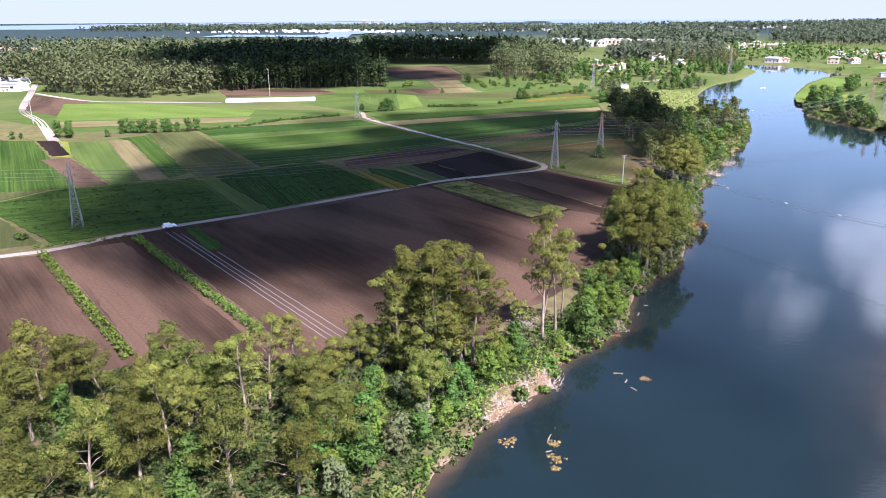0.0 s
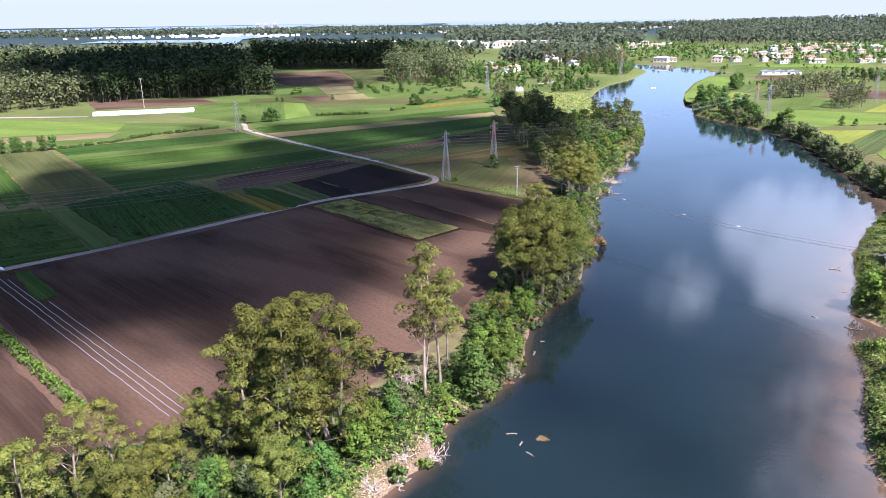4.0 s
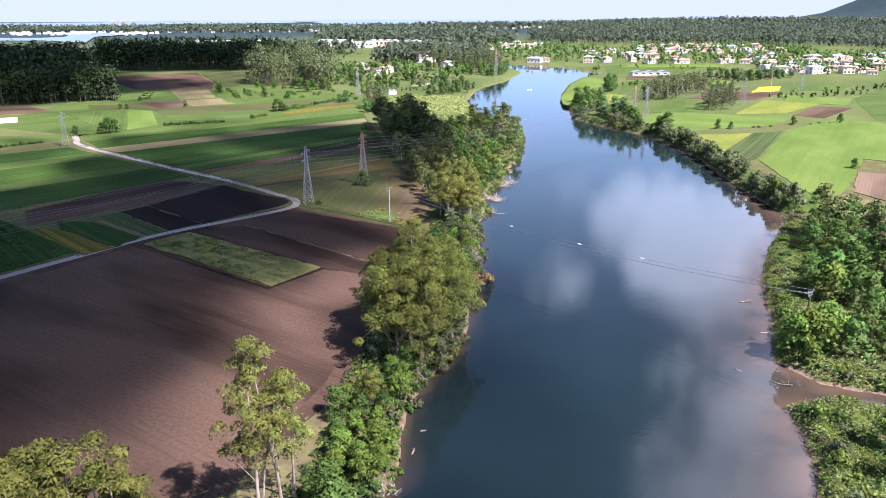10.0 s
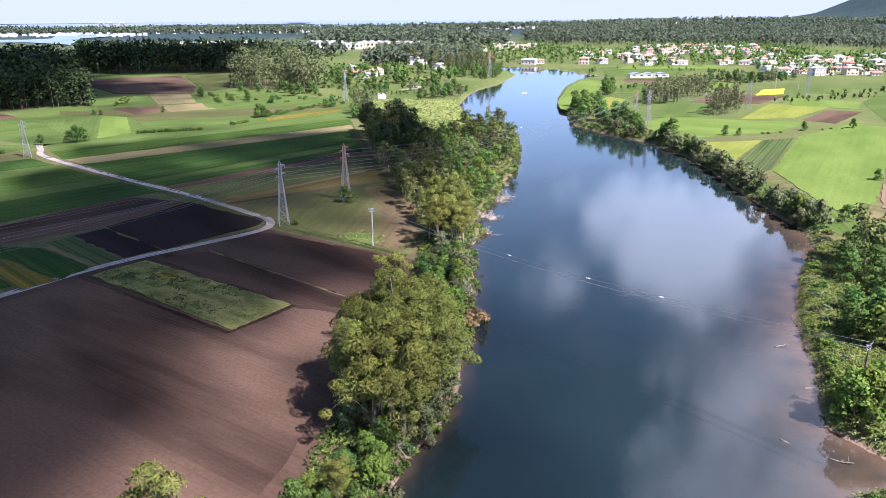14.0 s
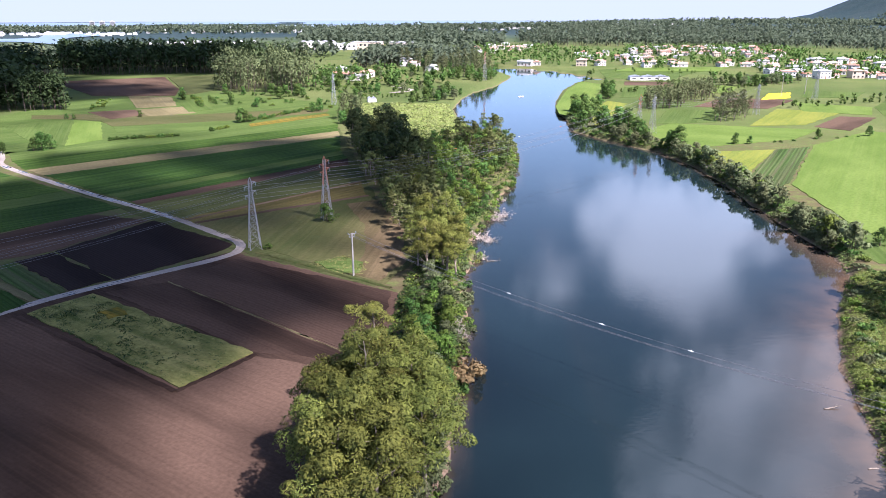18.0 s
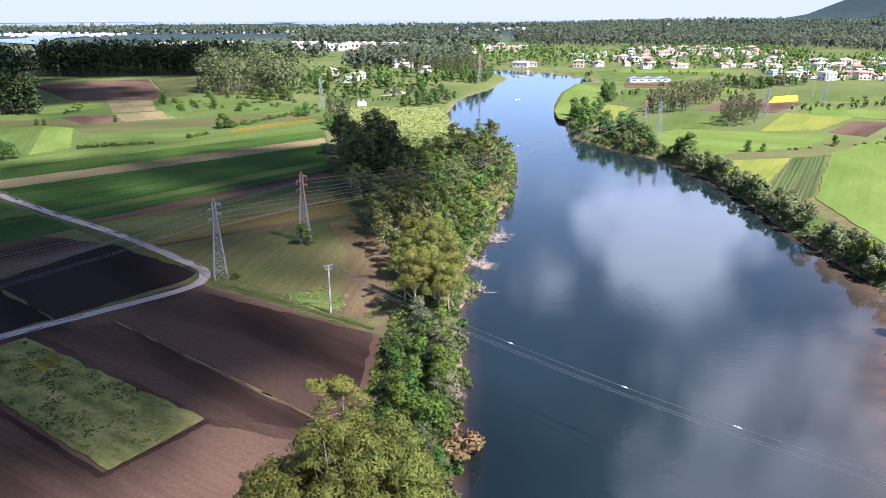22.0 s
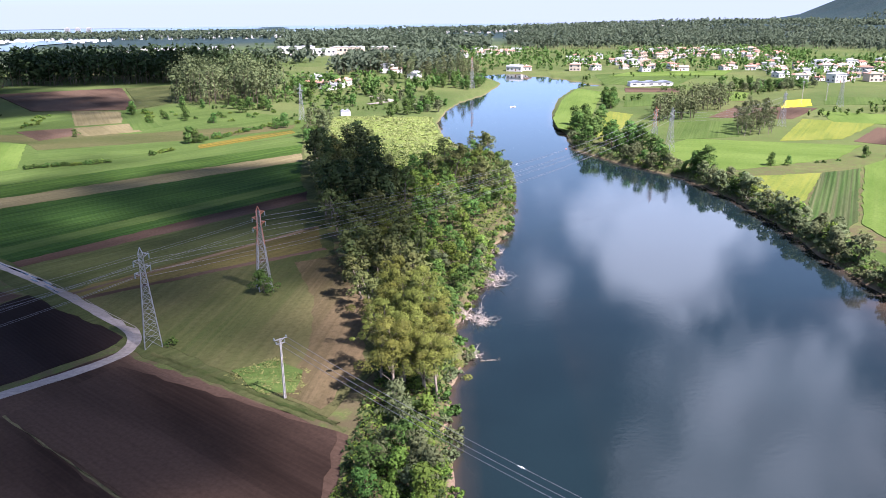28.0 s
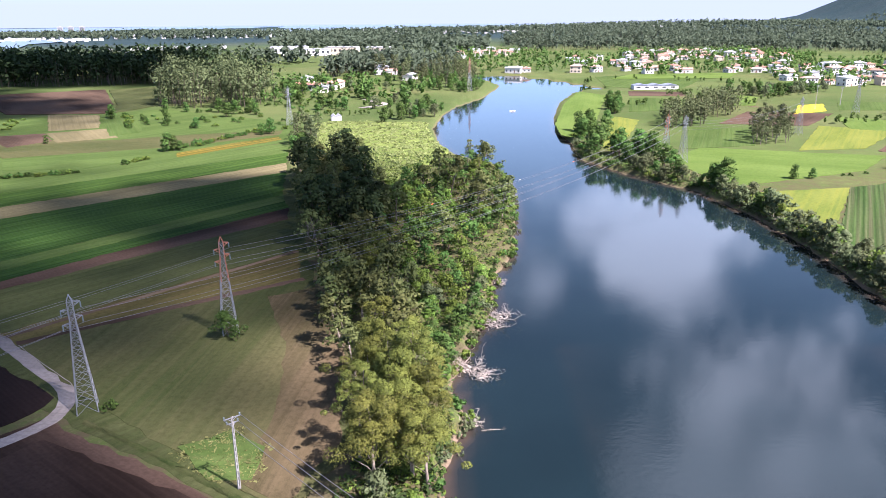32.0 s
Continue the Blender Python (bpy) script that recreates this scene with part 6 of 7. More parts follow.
def house_base(seed, w, d, h, hip, wall_mat, floors, name="house", label="white rendered house with terracotta roof", cover="roof"):
    """A house with walls, an overhanging tiled roof, a door, framed windows and a chimney."""
    r = random.Random(seed)
    top = thing(name, label, "house")
    bm = bmesh.new()
    box(bm, 0, 0, h / 2 - 0.3, w, d, h + 0.6)
    part("wall", bm, M[wall_mat], top)
    bm = bmesh.new()
    e, rise = 0.45, min(w, d) * 0.17
    ridge = (w / 2 - min(w, d) / 2 * 0.9) if hip else w / 2 + e
    for z in (0.0, 0.16):
        for x, y in ((-1, -1), (1, -1), (1, 1), (-1, 1)):
            bm.verts.new((x * (w / 2 + e), y * (d / 2 + e), h + z))
    for x in (-1, 1):
        bm.verts.new((x * ridge, 0, h + 0.16 + rise))
    bm.verts.ensure_lookup_table()
    for f in ((3, 2, 1, 0), (0, 1, 5, 4), (1, 2, 6, 5), (2, 3, 7, 6), (3, 0, 4, 7), (4, 5, 9, 8), (6, 7, 8, 9), (5, 6, 9), (7, 4, 8)):
        bm.faces.new([bm.verts[i] for i in f])
    roof = part("roof", bm, M[cover], top, "terracotta tiled roof" if cover == "roof" else "pale grey sheet roof")
    bm = bmesh.new()
    box(bm, w * 0.22, d * 0.12, h + rise * 0.95, 0.7, 0.6, 1.5)
    box(bm, w * 0.22, d * 0.12, h + rise * 0.95 + 0.8, 0.9, 0.8, 0.14)
    part("chimney", bm, M[wall_mat], roof)
    for side, ry, half, span in (("front", 0, d / 2, w), ("right", 90, w / 2, d), ("left", -90, w / 2, d)):
        n = max(2, int(span / 3.2))
        for fl in range(floors):
            for k in range(n):
                u = (k + 0.5) / n * span - span / 2
                z = fl * 2.9 + 1.55
                m = Matrix.Rotation(radians(ry), 4, "Z") @ Matrix.Translation((u, -half, z))
                if fl == 0 and k == n // 2 and side == "front":
                    bm = bmesh.new()
                    box(bm, 0, -0.02, -0.5, 1.1, 0.12, 2.1)
                    box(bm, 0.4, -0.1, -0.5, 0.08, 0.08, 0.2)
                    bm.transform(m)
                    part("door", bm, M["door"], top)
                    continue
                if r.random() < 0.25:
                    continue
                bm = bmesh.new()
                box(bm, 0, 0, 0, 1.2, 0.1, 1.3)
                for sx in (-0.64, 0.64, 0):
                    box(bm, sx, -0.05, 0, 0.1, 0.1, 1.4)
                bm.transform(m)
                part("window", bm, M["pane"], top)
    return top


HOUSES = [house_base(1, 13, 9, 6.2, True, "wall", 2), house_base(2, 10, 8, 3.4, False, "wall", 1, label="low white house with terracotta gable roof"),
          house_base(3, 11, 10, 6.0, True, "cream", 2, label="cream rendered house with hipped terracotta roof"), house_base(4, 17, 8, 3.6, False, "wall", 1, label="long white house with terracotta roof"),
          house_base(5, 12, 9, 6.4, True, "wall", 2, label="white house with pale grey roof", cover="sheet"), house_base(6, 15, 9, 4.0, False, "wall", 1, label="long white building with pale grey roof", cover="sheet")]
VILLAGE = "houses of the village"
hr = random.Random(9)


def settle(points, group=VILLAGE, grown=1.0):
    for x, y in points:
        ob = hr.choice(HOUSES)
        s = hr.uniform(0.85, 1.15) * grown
        copy_thing(ob, pose(x, y, height_at(x, y), 0, 0, hr.choice((0, 20, -15, 80, 95, 10)) + hr.uniform(-8, 8)) @ Matrix.Diagonal((s, s, s, 1)))["group"] = group


def spread(poly, count, apart):
    xs, ys = [p[0] for p in poly], [p[1] for p in poly]
    out = []
    for _ in range(count * 60):
        x, y = hr.uniform(min(xs), max(xs)), hr.uniform(min(ys), max(ys))
        if in_polygon(poly, x, y) and all(math.hypot(x - a, y - b) > apart for a, b in out):
            out.append((x, y))
            if len(out) == count:
                break
    return out


settle([(-115, 800), (-102, 790), (-121, 829), (-36, 858), (-96, 806)], "houses near the river", 1.2)
settle([(-57, 905), (-66, 912)], "houses near the river", 1.3)
settle([(66, 985), (80, 990), (130, 980), (152, 985)], "houses near the river")
settle(spread([(272, 975), (330, 960), (292, 862), (290, 826), (330, 818), (380, 812), (460, 880), (500, 1050), (380, 1060)], 44, 16))
settle(spread([(230, 1200), (420, 1130), (470, 1260), (430, 1400), (260, 1320)], 44, 17))
settle(spread([(0, 1230), (90, 1200), (110, 1420), (20, 1420)], 14, 18))
settle(spread([(-660, 420), (-560, 430), (-560, 520), (-700, 560)], 14, 18), "houses beyond the dark wood")
settle(spread([(180, 960), (260, 940), (250, 1060), (180, 1080)], 10, 20))
settle(spread([(470, 860), (560, 900), (640, 1050), (520, 1100)], 24, 17))
settle(spread([(140, 1080), (260, 1060), (300, 1180), (160, 1200)], 12, 20))
for ob in HOUSES:
    for o in [*ob.children_recursive, ob]:
        bpy.data.objects.remove(o)


def hall(x, y, w, d, h, turn, roof="sheet", wall="wall", label="white industrial hall with flat grey roof", vault=False):
    top = thing("hall", label, "hall", (x, y, height_at(x, y)), "large halls", turn=turn)
    bm = bmesh.new()
    box(bm, 0, 0, h / 2 - 0.3, w, d, h + 0.6)
    part("wall", bm, M[wall], top)
    bm = bmesh.new()
    n = max(2, int(w / 12))
    for k in range(n):
        x0, x1 = -w / 2 + k * w / n, -w / 2 + (k + 1) * w / n
        v = [bm.verts.new(p) for p in ((x0, -d / 2 - 0.2, h), (x1, -d / 2 - 0.2, h), (x1, d / 2 + 0.2, h), (x0, d / 2 + 0.2, h), ((x0 + x1) / 2, -d / 2 - 0.2, h + 1.3), ((x0 + x1) / 2, d / 2 + 0.2, h + 1.3))]
        for f in ((0, 4, 5, 3), (4, 1, 2, 5), (0, 1, 4), (3, 5, 2)):
            bm.faces.new([v[i] for i in f])
    part("roof", bm, M[roof], top)
    for k in range(int(w / 7)):
        bm = bmesh.new()
        box(bm, -w / 2 + 3.5 + k * 7, -d / 2, h * 0.6, 3.2, 0.12, h * 0.3)
        part("window", bm, M["pane"], top)


hall(-215, 1330, 70, 26, 9, 4, label="long white hall with pitched grey roofs")
hall(-165, 1345, 50, 24, 11, -6, wall="cream", label="cream industrial hall with grey roofs")
hall(-255, 1390, 60, 24, 10, 8)
hall(-110, 1360, 40, 26, 10, 4, wall="stone", label="dark grey factory hall")
hall(166, 806, 36, 10, 3.2, 2, "film", "wall", "low white plastic roofed shed")
hall(-68, 634, 6, 4.5, 2.6, 15, "sheet", "wall", "small white garden shed beside the marsh")
hall(420, 1010, 44, 18, 6, -10)
hall(-560, 470, 30, 14, 6, 10)


def town(name, label, polys, seed, size, low, high, roof):
    """Distant blocks, too far to tell windows apart: walls and roofs in one piece each."""
    rng = np.random.RandomState(seed)
    top = thing(name, label, "town", kind="stuff")
    for nm, mat in (("walls", "wall"), ("roofs", roof)):
        verts = []
        for poly, count in polys:
            p = np.array(poly, float)
            q = rng.uniform(p.min(0), p.max(0), (count, 2)) if nm == "walls" else q_kept.pop(0)
            if nm == "walls":
                q_keep.append(q)
            r2 = np.random.RandomState(seed + len(q))
            for x, y in q:
                w, d, h, g = r2.uniform(0.6, 1.5) * size, r2.uniform(0.5, 1.0) * size, r2.uniform(low, high), height_at(x, y)
                if nm == "walls":
                    for a, b in (((-w, -d), (w, -d)), ((w, -d), (w, d)), ((w, d), (-w, d)), ((-w, d), (-w, -d))):
                        verts += [(x + a[0], y + a[1], g - 1), (x + b[0], y + b[1], g - 1), (x + b[0], y + b[1], g + h), (x + a[0], y + a[1], g + h)]
                else:
                    e = 1.06
                    verts += [(x - w * e, y - d * e, g + h), (x + w * e, y - d * e, g + h), (x + w * e, y, g + h * 1.22), (x - w * e, y, g + h * 1.22)]
                    verts += [(x + w * e, y + d * e, g + h), (x - w * e, y + d * e, g + h), (x - w * e, y, g + h * 1.22), (x + w * e, y, g + h * 1.22)]
        if nm == "walls":
            q_kept = list(q_keep)
        part(nm, quads(nm, np.array(verts), len(verts) // 4, M[mat]), None, top)["kind"] = "stuff"


q_keep = []
town("distant_town", "white town with pale roofs along the coast", [([(-1900, 2850), (900, 3150)], 300), ([(-300, 2700), (700, 3000)], 200), ([(-1600, 2000), (-900, 2250)], 110), ([(-620, 1500), (-420, 1700)], 40), ([(-1000, 2300), (600, 2700)], 160)], 3, 3.6, 3, 6, "sheet")
q_keep = []
town("distant_village", "white houses with red roofs among woods", [([(700, 1080), (1000, 1200)], 50), ([(-1300, 800), (-900, 1000)], 60)], 5, 6, 5, 8, "roof")


def tower_block(x, y, z):
    top = thing("tower_block", "tall pale apartment tower near the sea", "apartment tower", (x, y, z), "three apartment towers", turn=20)
    bm = bmesh.new()
    box(bm, 0, 0, 14, 18, 16, 32)
    part("wall", bm, M["sheet"], top)
    for fl in range(8):
        bm = bmesh.new()
        box(bm, 0, -8.1, 3 + fl * 3.3, 15, 0.5, 1.5)
        part("window", bm, M["pane"], top)
    bm = bmesh.new()
    box(bm, 0, 0, 31, 6, 6, 3)
    part("roof_hut", bm, M["concrete"], top)


for dx in (-48, 0, 50):
    tower_block(-1400 + dx * 0.75, 3000 + dx * 0.15, -9)

# ---------------------------------------------------------------- things on the plain


def plastic_tunnel(x0, y0, x1, y1, width, height):
    a, b = Vector((x0, y0, 0)), Vector((x1, y1, 0))
    length, way = (b - a).length, math.degrees(math.atan2(y1 - y0, x1 - x0))
    top = thing("greenhouse", "long low white plastic greenhouse tunnel", "greenhouse", (x0, y0, 2.0), turn=way)
    v, f, k = [], [], 10
    for i, x in enumerate(np.linspace(0, length, 20)):
        for s in range(k + 1):
            w = math.pi * s / k
            v.append((x, math.cos(w) * width / 2, math.sin(w) * height + (0.05 if i % 2 else 0)))
        if i:
            f += [((i - 1) * (k + 1) + s, (i - 1) * (k + 1) + s + 1, i * (k + 1) + s + 1, i * (k + 1) + s) for s in range(k)]
    f += [tuple(range(k, -1, -1)), tuple(range(19 * (k + 1), 20 * (k + 1)))]
    part("cover", mesh_from("cover", v, f, M["cover"], True), None, top)
    for x in np.linspace(0, length, 12):
        pts = [(x, math.cos(math.pi * s / 8) * (width / 2 + 0.06), math.sin(math.pi * s / 8) * (height + 0.08)) for s in range(9)]
        part("hoop", tubes("hoop", [(pts, [0.05] * 9)], M["steel"], 4), None, top)


plastic_tunnel(-331, 455, -274, 484, 8, 2.6)


def car(x, y, turn):
    top = thing("car", "white hatchback car parked on the gravel track", "car", (x, y, TOP + 0.03), turn=turn)
    bm = bmesh.new()
    profile = [(-2.05, 0.35), (-2.1, 0.8), (-1.95, 1.0), (-1.75, 1.42), (-1.3, 1.5), (0.2, 1.48), (0.95, 1.0), (1.85, 0.85), (2.1, 0.62), (2.1, 0.35)]
    rings = []
    for yy, k in ((-0.84, 0.97), (-0.7, 1.0), (0.7, 1.0), (0.84, 0.97)):
        rings.append([bm.verts.new((px * k, yy * (0.86 if pz > 1.1 else 1.0), pz)) for px, pz in profile])
    for a, b in zip(rings, rings[1:]):
        for i in range(len(profile)):
            j = (i + 1) % len(profile)
            bm.faces.new((a[i], a[j], b[j], b[i]))
    bm.faces.new(rings[0][::-1])
    bm.faces.new(rings[-1])
    bmesh.ops.recalc_face_normals(bm, faces=bm.faces)
    part("body", bm, M["car"], top)
    for name, pts in (("windscreen", [(0.28, -0.6, 1.45), (0.28, 0.6, 1.45), (0.93, 0.7, 1.04), (0.93, -0.7, 1.04)]), ("rear_window", [(-1.80, -0.6, 1.4), (-1.80, 0.6, 1.4), (-1.985, 0.7, 1.03), (-1.985, -0.7, 1.03)])):
        part(name, mesh_from(name, [(p[0] + (0.015 if p[0] > 0 else -0.02), p[1], p[2] + 0.012) for p in pts], [(0, 1, 2, 3)], M["pane"]), None, top)
    for s in (1, -1):
        for x0, x1 in ((-1.6, -0.75), (-0.65, 0.25)):
            part("side_window", mesh_from("side_window", [(x0, s * 0.80, 1.05), (x1 + (0.35 if x1 > 0 else 0), s * 0.80, 1.05), (x1, s * 0.735, 1.4), (x0, s * 0.735, 1.4)], [(0, 1, 2, 3)], M["pane"]), None, top)
        for x0 in (-1.3, 1.25):
            bm = bmesh.new()
            bmesh.ops.create_cone(bm, cap_ends=True, segments=16, radius1=0.31, radius2=0.31, depth=0.2, matrix=Matrix.Translation((x0, s * 0.78, 0.31)) @ Matrix.Rotation(math.pi / 2, 4, "X"))
            wheel = part("wheel", bm, M["rubber"], top)
            bm = bmesh.new()
            bmesh.ops.create_cone(bm, cap_ends=True, segments=12, radius1=0.19, radius2=0.16, depth=0.06, matrix=Matrix.Translation((x0, s * 0.89, 0.31)) @ Matrix.Rotation(math.pi / 2, 4, "X"))
            part("rim", bm, M["steel"], wheel)
        bm = bmesh.new()
        box(bm, 2.02, s * 0.6, 0.7, 0.14, 0.3, 0.14, 0.03)
        part("headlight", bm, M["glass_insulator"], top)


car(-152.5, 175.5, 55)

# strips of white mulch film on the wide ploughed field
for n, (ax, ay, bx, by) in enumerate(((-150, 171, -67, 119.2), (-148.6, 172.2, -65.5, 119.9), (-145, 171.4, -64, 120.6), (-123.6, 160.2, -62, 121.4))):
    a, b = Vector((ax, ay, 0)), Vector((bx, by, 0))
    way = (b - a).normalized()
    side = Vector((-way.y, way.x, 0))
    v, f = [], []
    rr = random.Random(n)
    for i in range(60):
        p = a.lerp(b, i / 59) + side * rr.uniform(-0.08, 0.08)
        for s, h in ((-0.07, 0.0), (-0.04, 0.06), (0.04, 0.06), (0.07, 0.0)):
            q = p + side * s
            v.append((q.x, q.y, TOP + h + rr.uniform(0, 0.03)))
        if i:
            f += [((i - 1) * 4 + s, (i - 1) * 4 + s + 1, i * 4 + s + 1, i * 4 + s)[::-1] for s in range(3)]
    tagged(new("mulch_film", mesh_from("mulch_film", v, f, M["film"], True)), "long strip of white mulch film on ploughed soil", "plastic film", "rows of mulch film")
field("vegetable_plot", "deep", "small dark green plot beside the film rows", [(-148, 177), (-144, 178), (-124, 164), (-127, 160)], -33, 0.12)


def vine_row(ax, ay, bx, by, label):
    """A narrow trellis: posts, wires and leafy vines."""
    top = thing("vine_row", label, "vine row", group="vine rows")
    rng = np.random.RandomState(int(abs(ax)))
    a, b = np.array([ax, ay]), np.array([bx, by])
    length = np.hypot(*(b - a))
    side = np.array([-(b - a)[1], (b - a)[0]]) / length
    n = int(length * 8)
    t = rng.uniform(0, 1, n)
    off = rng.uniform(-1.1, 1.1, n)
    c = np.column_stack([a + (b - a) * t[:, None] + side * off[:, None], 2 + 0.35 + rng.uniform(0, 1.3, n) * (1 - np.abs(off) / 1.6)])
    verts, norms = cards(rng, c, np.full((n, 3), 0.5), 7, 0.3)
    part("leaves", quads("leaves", verts, len(verts) // 4, M["vine"], norms), None, top)
    for k in range(int(length / 4) + 1):
        p = a + (b - a) * k * 4 / length
        for s in (-1.1, 1.1):
            bm = bmesh.new()
            strut(bm, (p[0] + side[0] * s, p[1] + side[1] * s, 1.9), (p[0] + side[0] * s, p[1] + side[1] * s, 3.75), 0.09)
            part("post", bm, M["bark"], top)
    for s in (-1.1, 1.1):
        part("wire", tubes("wire", [([(a[0] + side[0] * s, a[1] + side[1] * s, 3.7), (b[0] + side[0] * s, b[1] + side[1] * s, 3.7)], [0.02, 0.02])], M["wire"], 3), None, top)


vine_row(-168, 142.5, -100, 100, "leafy vine trellis between ploughed plots")
vine_row(-154.5, 163.2, -83, 118.2, "leafy green vine trellis beside the film rows")
along([(-176, 146), (-158, 164)], 2.2, (("bush_fresh", 1),), (0.35, 0.55), 0.6, "weeds along the track")


def earth_bank(name, points, width, height, look_of, label):
    v, f = [], []
    rr = random.Random(name)
    pts = [Vector((*p, 0)) for p in points]
    fine = [p.lerp(q, k / 14) for p, q in zip(pts, pts[1:]) for k in range(14)] + [pts[-1]]
    for i, p in enumerate(fine):
        way = (fine[min(i + 1, len(fine) - 1)] - fine[max(i - 1, 0)]).normalized()
        side = Vector((-way.y, way.x, 0))
        for s, h in ((-1, -0.2), (-0.55, 0.6), (0, 1.0), (0.5, 0.7), (1, -0.2)):
            q = p + side * (s * width / 2 + rr.uniform(-0.2, 0.2))
            v.append((q.x, q.y, TOP + h * height * rr.uniform(0.7, 1.2)))
        if i:
            f += [((i - 1) * 5 + s, i * 5 + s, i * 5 + s + 1, (i - 1) * 5 + s + 1)[::-1] for s in range(4)]
    tagged(new(name, mesh_from(name, v, f, M[look_of], True)), label, "earth bank", kind="structure")


earth_bank("earth_bank", [(-57, 296), (-44, 288), (-30, 278.5), (-18, 271)], 1.0, 0.35, "stubble", "low dry earth bank between field and ploughed plot")
earth_bank("earth_bank", [(-72.2, 273.6), (-46, 254), (-18.5, 233)], 0.3, 0.10, "straw", "thin dry ridge between soil plots")
earth_bank("earth_bank", [(-96, 251.6), (-73, 236.2), (-50.2, 220.8)], 1.2, 0.3, "soil_shaded_turned", "dark turned ridge along the fallow strip")
earth_bank("earth_bank", [(-50.2, 220.8), (-45.2, 227.8), (-40.2, 235.2)], 1.2, 0.3, "soil_shaded_turned", "dark turned ridge at the end of the fallow strip")
earth_bank("earth_bank", [(-88, 327.5), (-64, 355), (-41, 382)], 1.9, 0.16, "soil_dry", "stony pale strip between mown plots")
earth_bank("earth_bank", [(-84, 324.5), (-60, 343), (-35, 360.5)], 2.6, 0.14, "soil_red", "brown furrow bank between fields")

# dead wood, fallen branches and floating weed at the water's edge


def deadwood(x, y, size, label, seed, flat=0.35):
    rng = np.random.RandomState(seed)
    top = thing("dead_tree", label, "dead tree", (x, y, max(0.05, height_at(x, y))), "dead wood along the bank")
    runs = []
    for n in range(26):
        a = rng.uniform(0, 6.283)
        q = wander(rng, rng.normal(size=3) * 0.3 * size * np.array([1, 1, 0.1]), (math.cos(a), math.sin(a), flat * rng.uniform(0.1, 1.5)), size * rng.uniform(0.6, 1.2), 4, 0.3)
        runs.append((q, [0.1 * size ** 0.5, 0.07, 0.05, 0.035, 0.015]))
        for _ in range(4):
            s = wander(rng, q[rng.randint(1, 5)], rng.normal(size=3) + np.array([0, 0, 0.4]), size * rng.uniform(0.25, 0.5), 2, 0.3)
            runs.append((s, [0.035, 0.025, 0.01]))
    part("branch_tangle", tubes("branch_tangle", runs, M["dead"], 4, True), None, top)


for n, (x, y, s) in enumerate(((11, 342, 3.6), (9, 338, 3.4), (4, 318, 3.4), (6, 315, 2.8), (4, 299, 2.0), (12, 362, 1.8), (-2, 247, 2.4), (-13, 148, 2.2), (-22, 119, 1.8), (100, 412, 2.2), (102, 380, 2.0), (-30, 104, 1.6), (-11, 182, 1.6))):
    deadwood(x, y, s, "bleached dead branches fallen at the waterline", 300 + n)
for n, (x, y, s) in enumerate(((-29, 109, 2.0), (-26.5, 117, 1.8), (-24, 123, 1.6), (-25.5, 112, 1.5))):
    deadwood(x, y, s, "dry fallen branches on the clay bank", 350 + n, 0.5)
for n, (x, y, s) in enumerate(((-31, 138, 3.2), (-3, 250, 2.2))):
    deadwood(x, y, s, "leafless grey bush with bare twigs", 330 + n, 1.6)


def log(x, y, length, turn, label):
    rng = np.random.RandomState(int(abs(x * 7 + y)))
    top = thing("driftwood_log", label, "driftwood", (x, y, 0.02), "driftwood in the river", turn=turn)
    q = wander(rng, (-length / 2, 0, 0), (1, 0, 0.02), length, 5, 0.08)
    runs = [(q, [0.14, 0.13, 0.12, 0.1, 0.08, 0.04])]
    for _ in range(3):
        runs.append((wander(rng, q[rng.randint(1, 5)], rng.normal(size=3) + np.array([0.5, 0, 0.3]), length * 0.25, 2, 0.2), [0.05, 0.04, 0.015]))
    part("stem", tubes("stem", runs, M["wet_wood"], 6), None, top)


for x, y, l, a in ((-5.8, 127.6, 1.4, 20), (-9, 126, 2.2, 70), (-7.5, 123, 1.6, -30), (-11, 128, 1.8, 10), (-18.5, 104, 5, 85), (-17.5, 99, 2.2, 40), (-10, 158, 1.5, 60), (-9, 164, 1.2, 20), (55, 182, 3.5, -40), (50, 187, 4, -35), (60, 205, 1.8, 20), (7, 297, 4, 10), (-6, 190, 2.2, 30), (-12.5, 172, 2, 15), (62, 222, 3, 5)):
    log(x, y, l, a, "weathered driftwood lying in shallow water")


def weed_raft(x, y, r, seed):
    rng = np.random.RandomState(seed)
    c = np.column_stack([x + rng.normal(0, r * 0.5, 30), y + rng.normal(0, r * 0.4, 30), np.full(30, 0.08)])
    verts, norms = cards(rng, c, np.full((30, 3), 0.25) * np.array([1, 1, 0.3]), 6, 0.22)
    tagged(new("floating_weed", quads("floating_weed", verts, len(verts) // 4, M["brown_leaf"], norms)), "small raft of floating brown weed", "water weed", kind="stuff")


for n, (x, y, r) in enumerate(((-16.5, 97, 1.2), (-17.5, 101, 1.0), (-16, 94.5, 0.6), (-24.5, 99, 1.5), (-5.8, 127.6, 0.8), (-14, 145, 1.2))):
    weed_raft(x, y, r, 60 + n)


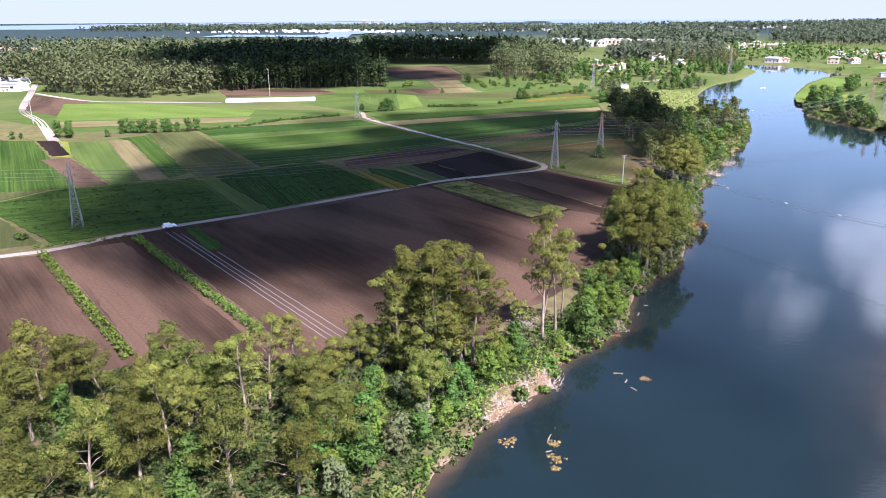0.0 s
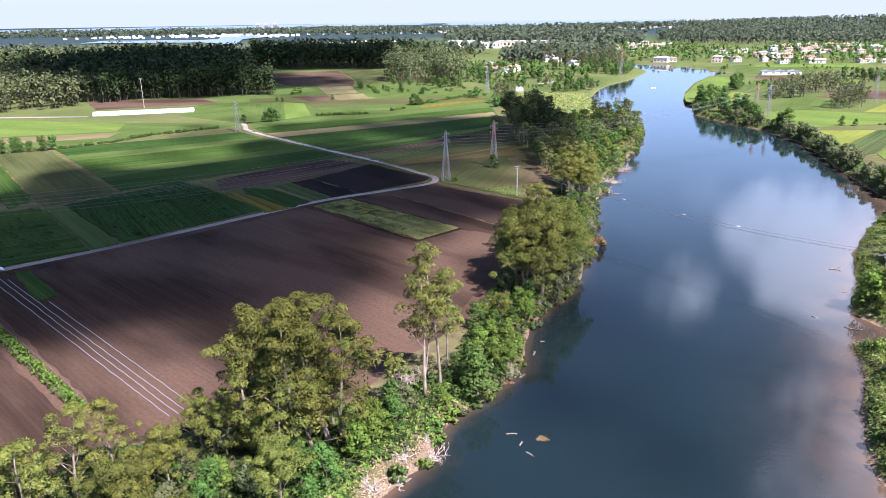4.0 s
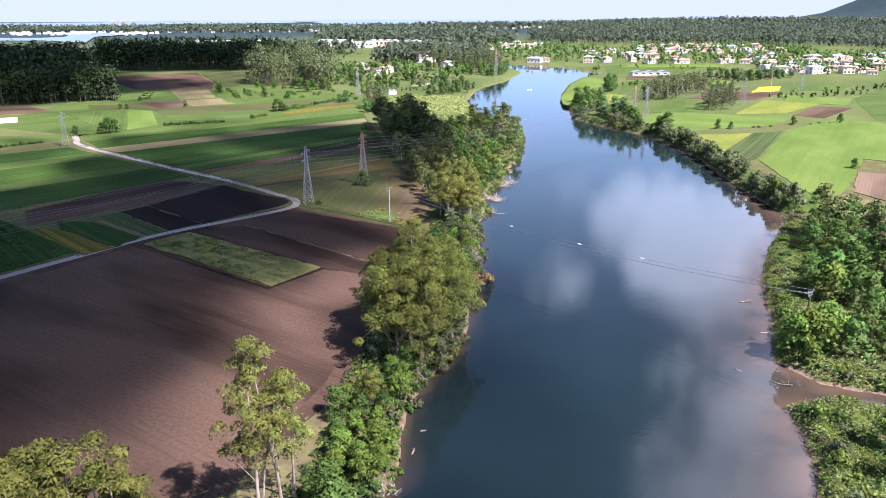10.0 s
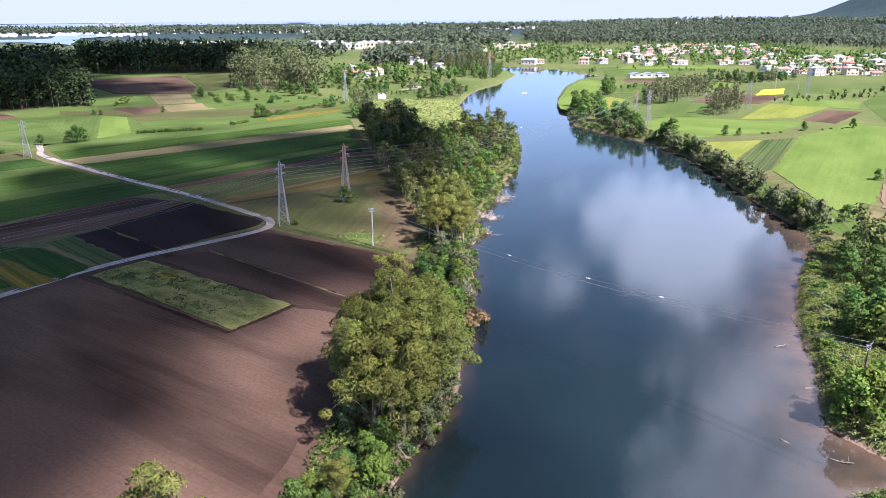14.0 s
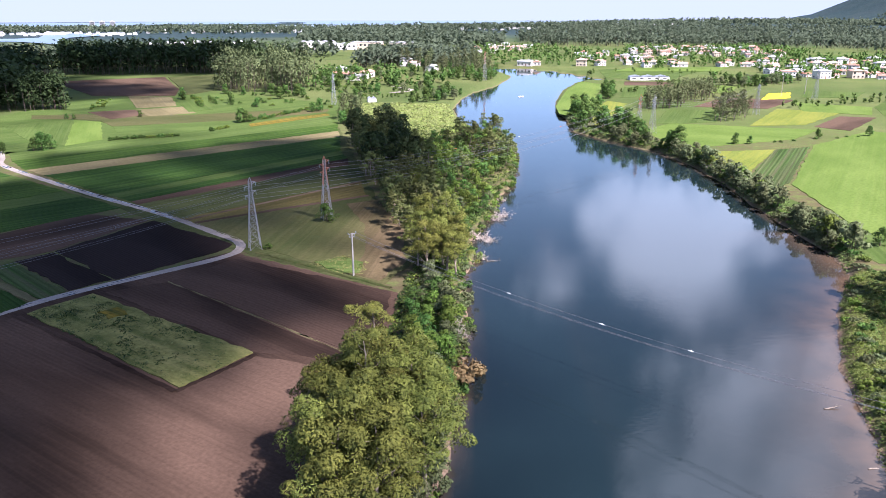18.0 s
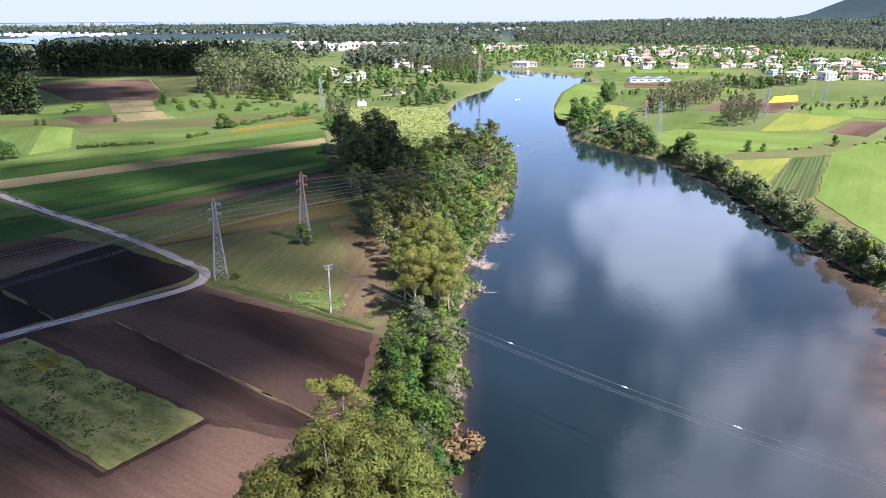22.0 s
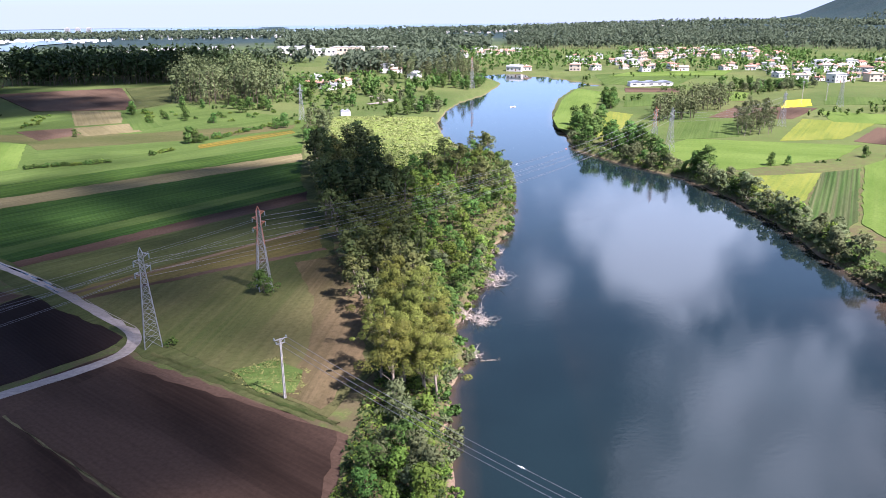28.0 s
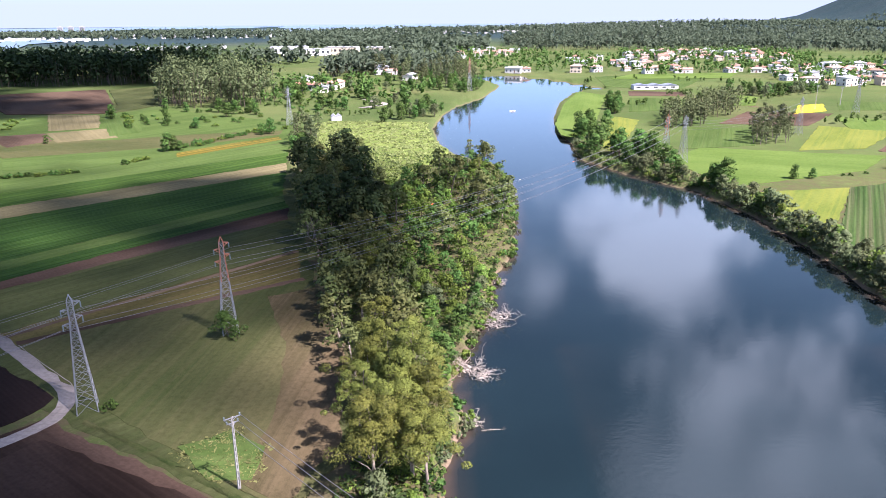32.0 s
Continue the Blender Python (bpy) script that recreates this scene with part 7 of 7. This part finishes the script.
def boat(x, y, turn):
    top = thing("boat", "small white rowing boat on the river", "boat", (x, y, 0.0), turn=turn)
    bm = bmesh.new()
    rows = []
    for px, w, z in ((-2.2, 0.6, 0.55), (-1, 0.85, 0.5), (0.6, 0.8, 0.5), (1.8, 0.4, 0.6), (2.4, 0.05, 0.7)):
        rows.append([bm.verts.new(p) for p in ((px, -w, z), (px, -w * 0.6, -0.15), (px, w * 0.6, -0.15), (px, w, z), (px, w * 0.85, z), (px, w * 0.5, 0.0), (px, -w * 0.5, 0.0), (px, -w * 0.85, z))])
    for a, b in zip(rows, rows[1:]):
        for i in range(8):
            bm.faces.new((a[i], a[(i + 1) % 8], b[(i + 1) % 8], b[i]))
    bmesh.ops.recalc_face_normals(bm, faces=bm.faces)
    part("hull", bm, M["car"], top)
    for px in (-1.1, 0.5):
        bm = bmesh.new()
        box(bm, px, 0, 0.35, 0.3, 1.3, 0.05)
        part("bench", bm, M["bark"], top)


boat(41, 685, 40)

# tufts of weeds on the fallow strip, crops and margins
undergrowth("fallow_weeds", "pale weeds with yellow flowers on the fallow strip", [([(-94, 253), (-86.5, 264), (-42, 236), (-50, 223)], 3600)], "grass", 21, 0.4, 0.22)
undergrowth("fallow_tufts", "dark green weed tufts on the fallow strip", [([(-94, 253), (-86.5, 264), (-55, 245), (-64, 232)], 1500), ([(-64, 232), (-55, 245), (-42, 236), (-50, 223)], 300)], "crop_leaf", 41, 0.7, 0.25)
undergrowth("crop_leaves", "leafy green crop beside the gravel track", [([(-224, 204), (-191, 236), (-149, 196), (-161, 174), (-172, 153), (-230, 177)], 2200), ([(-182, 241), (-162, 281), (-145, 271), (-112, 246), (-136, 207)], 1600)], "crop_leaf", 22, 0.6, 0.4)
undergrowth("marsh_reeds", "light green reeds standing in the marsh", [([(-78, 612), (-72, 627), (-14, 621), (-9, 560), (-2, 530), (-22, 466), (-44, 481), (-64, 530)], 2600)], "grass", 23, 1.3, 0.7)
undergrowth("bank_weeds", "pale weeds beside the power pole", [([(-41, 288), (-33, 295), (-26, 289), (-26, 280), (-34, 281)], 260)], "grass", 24, 0.5, 0.3)

# the nursery plants have all been copied
for kit in STOCK.values():
    for ob in kit:
        for o in [*ob.children_recursive, ob]:
            bpy.data.objects.remove(o)
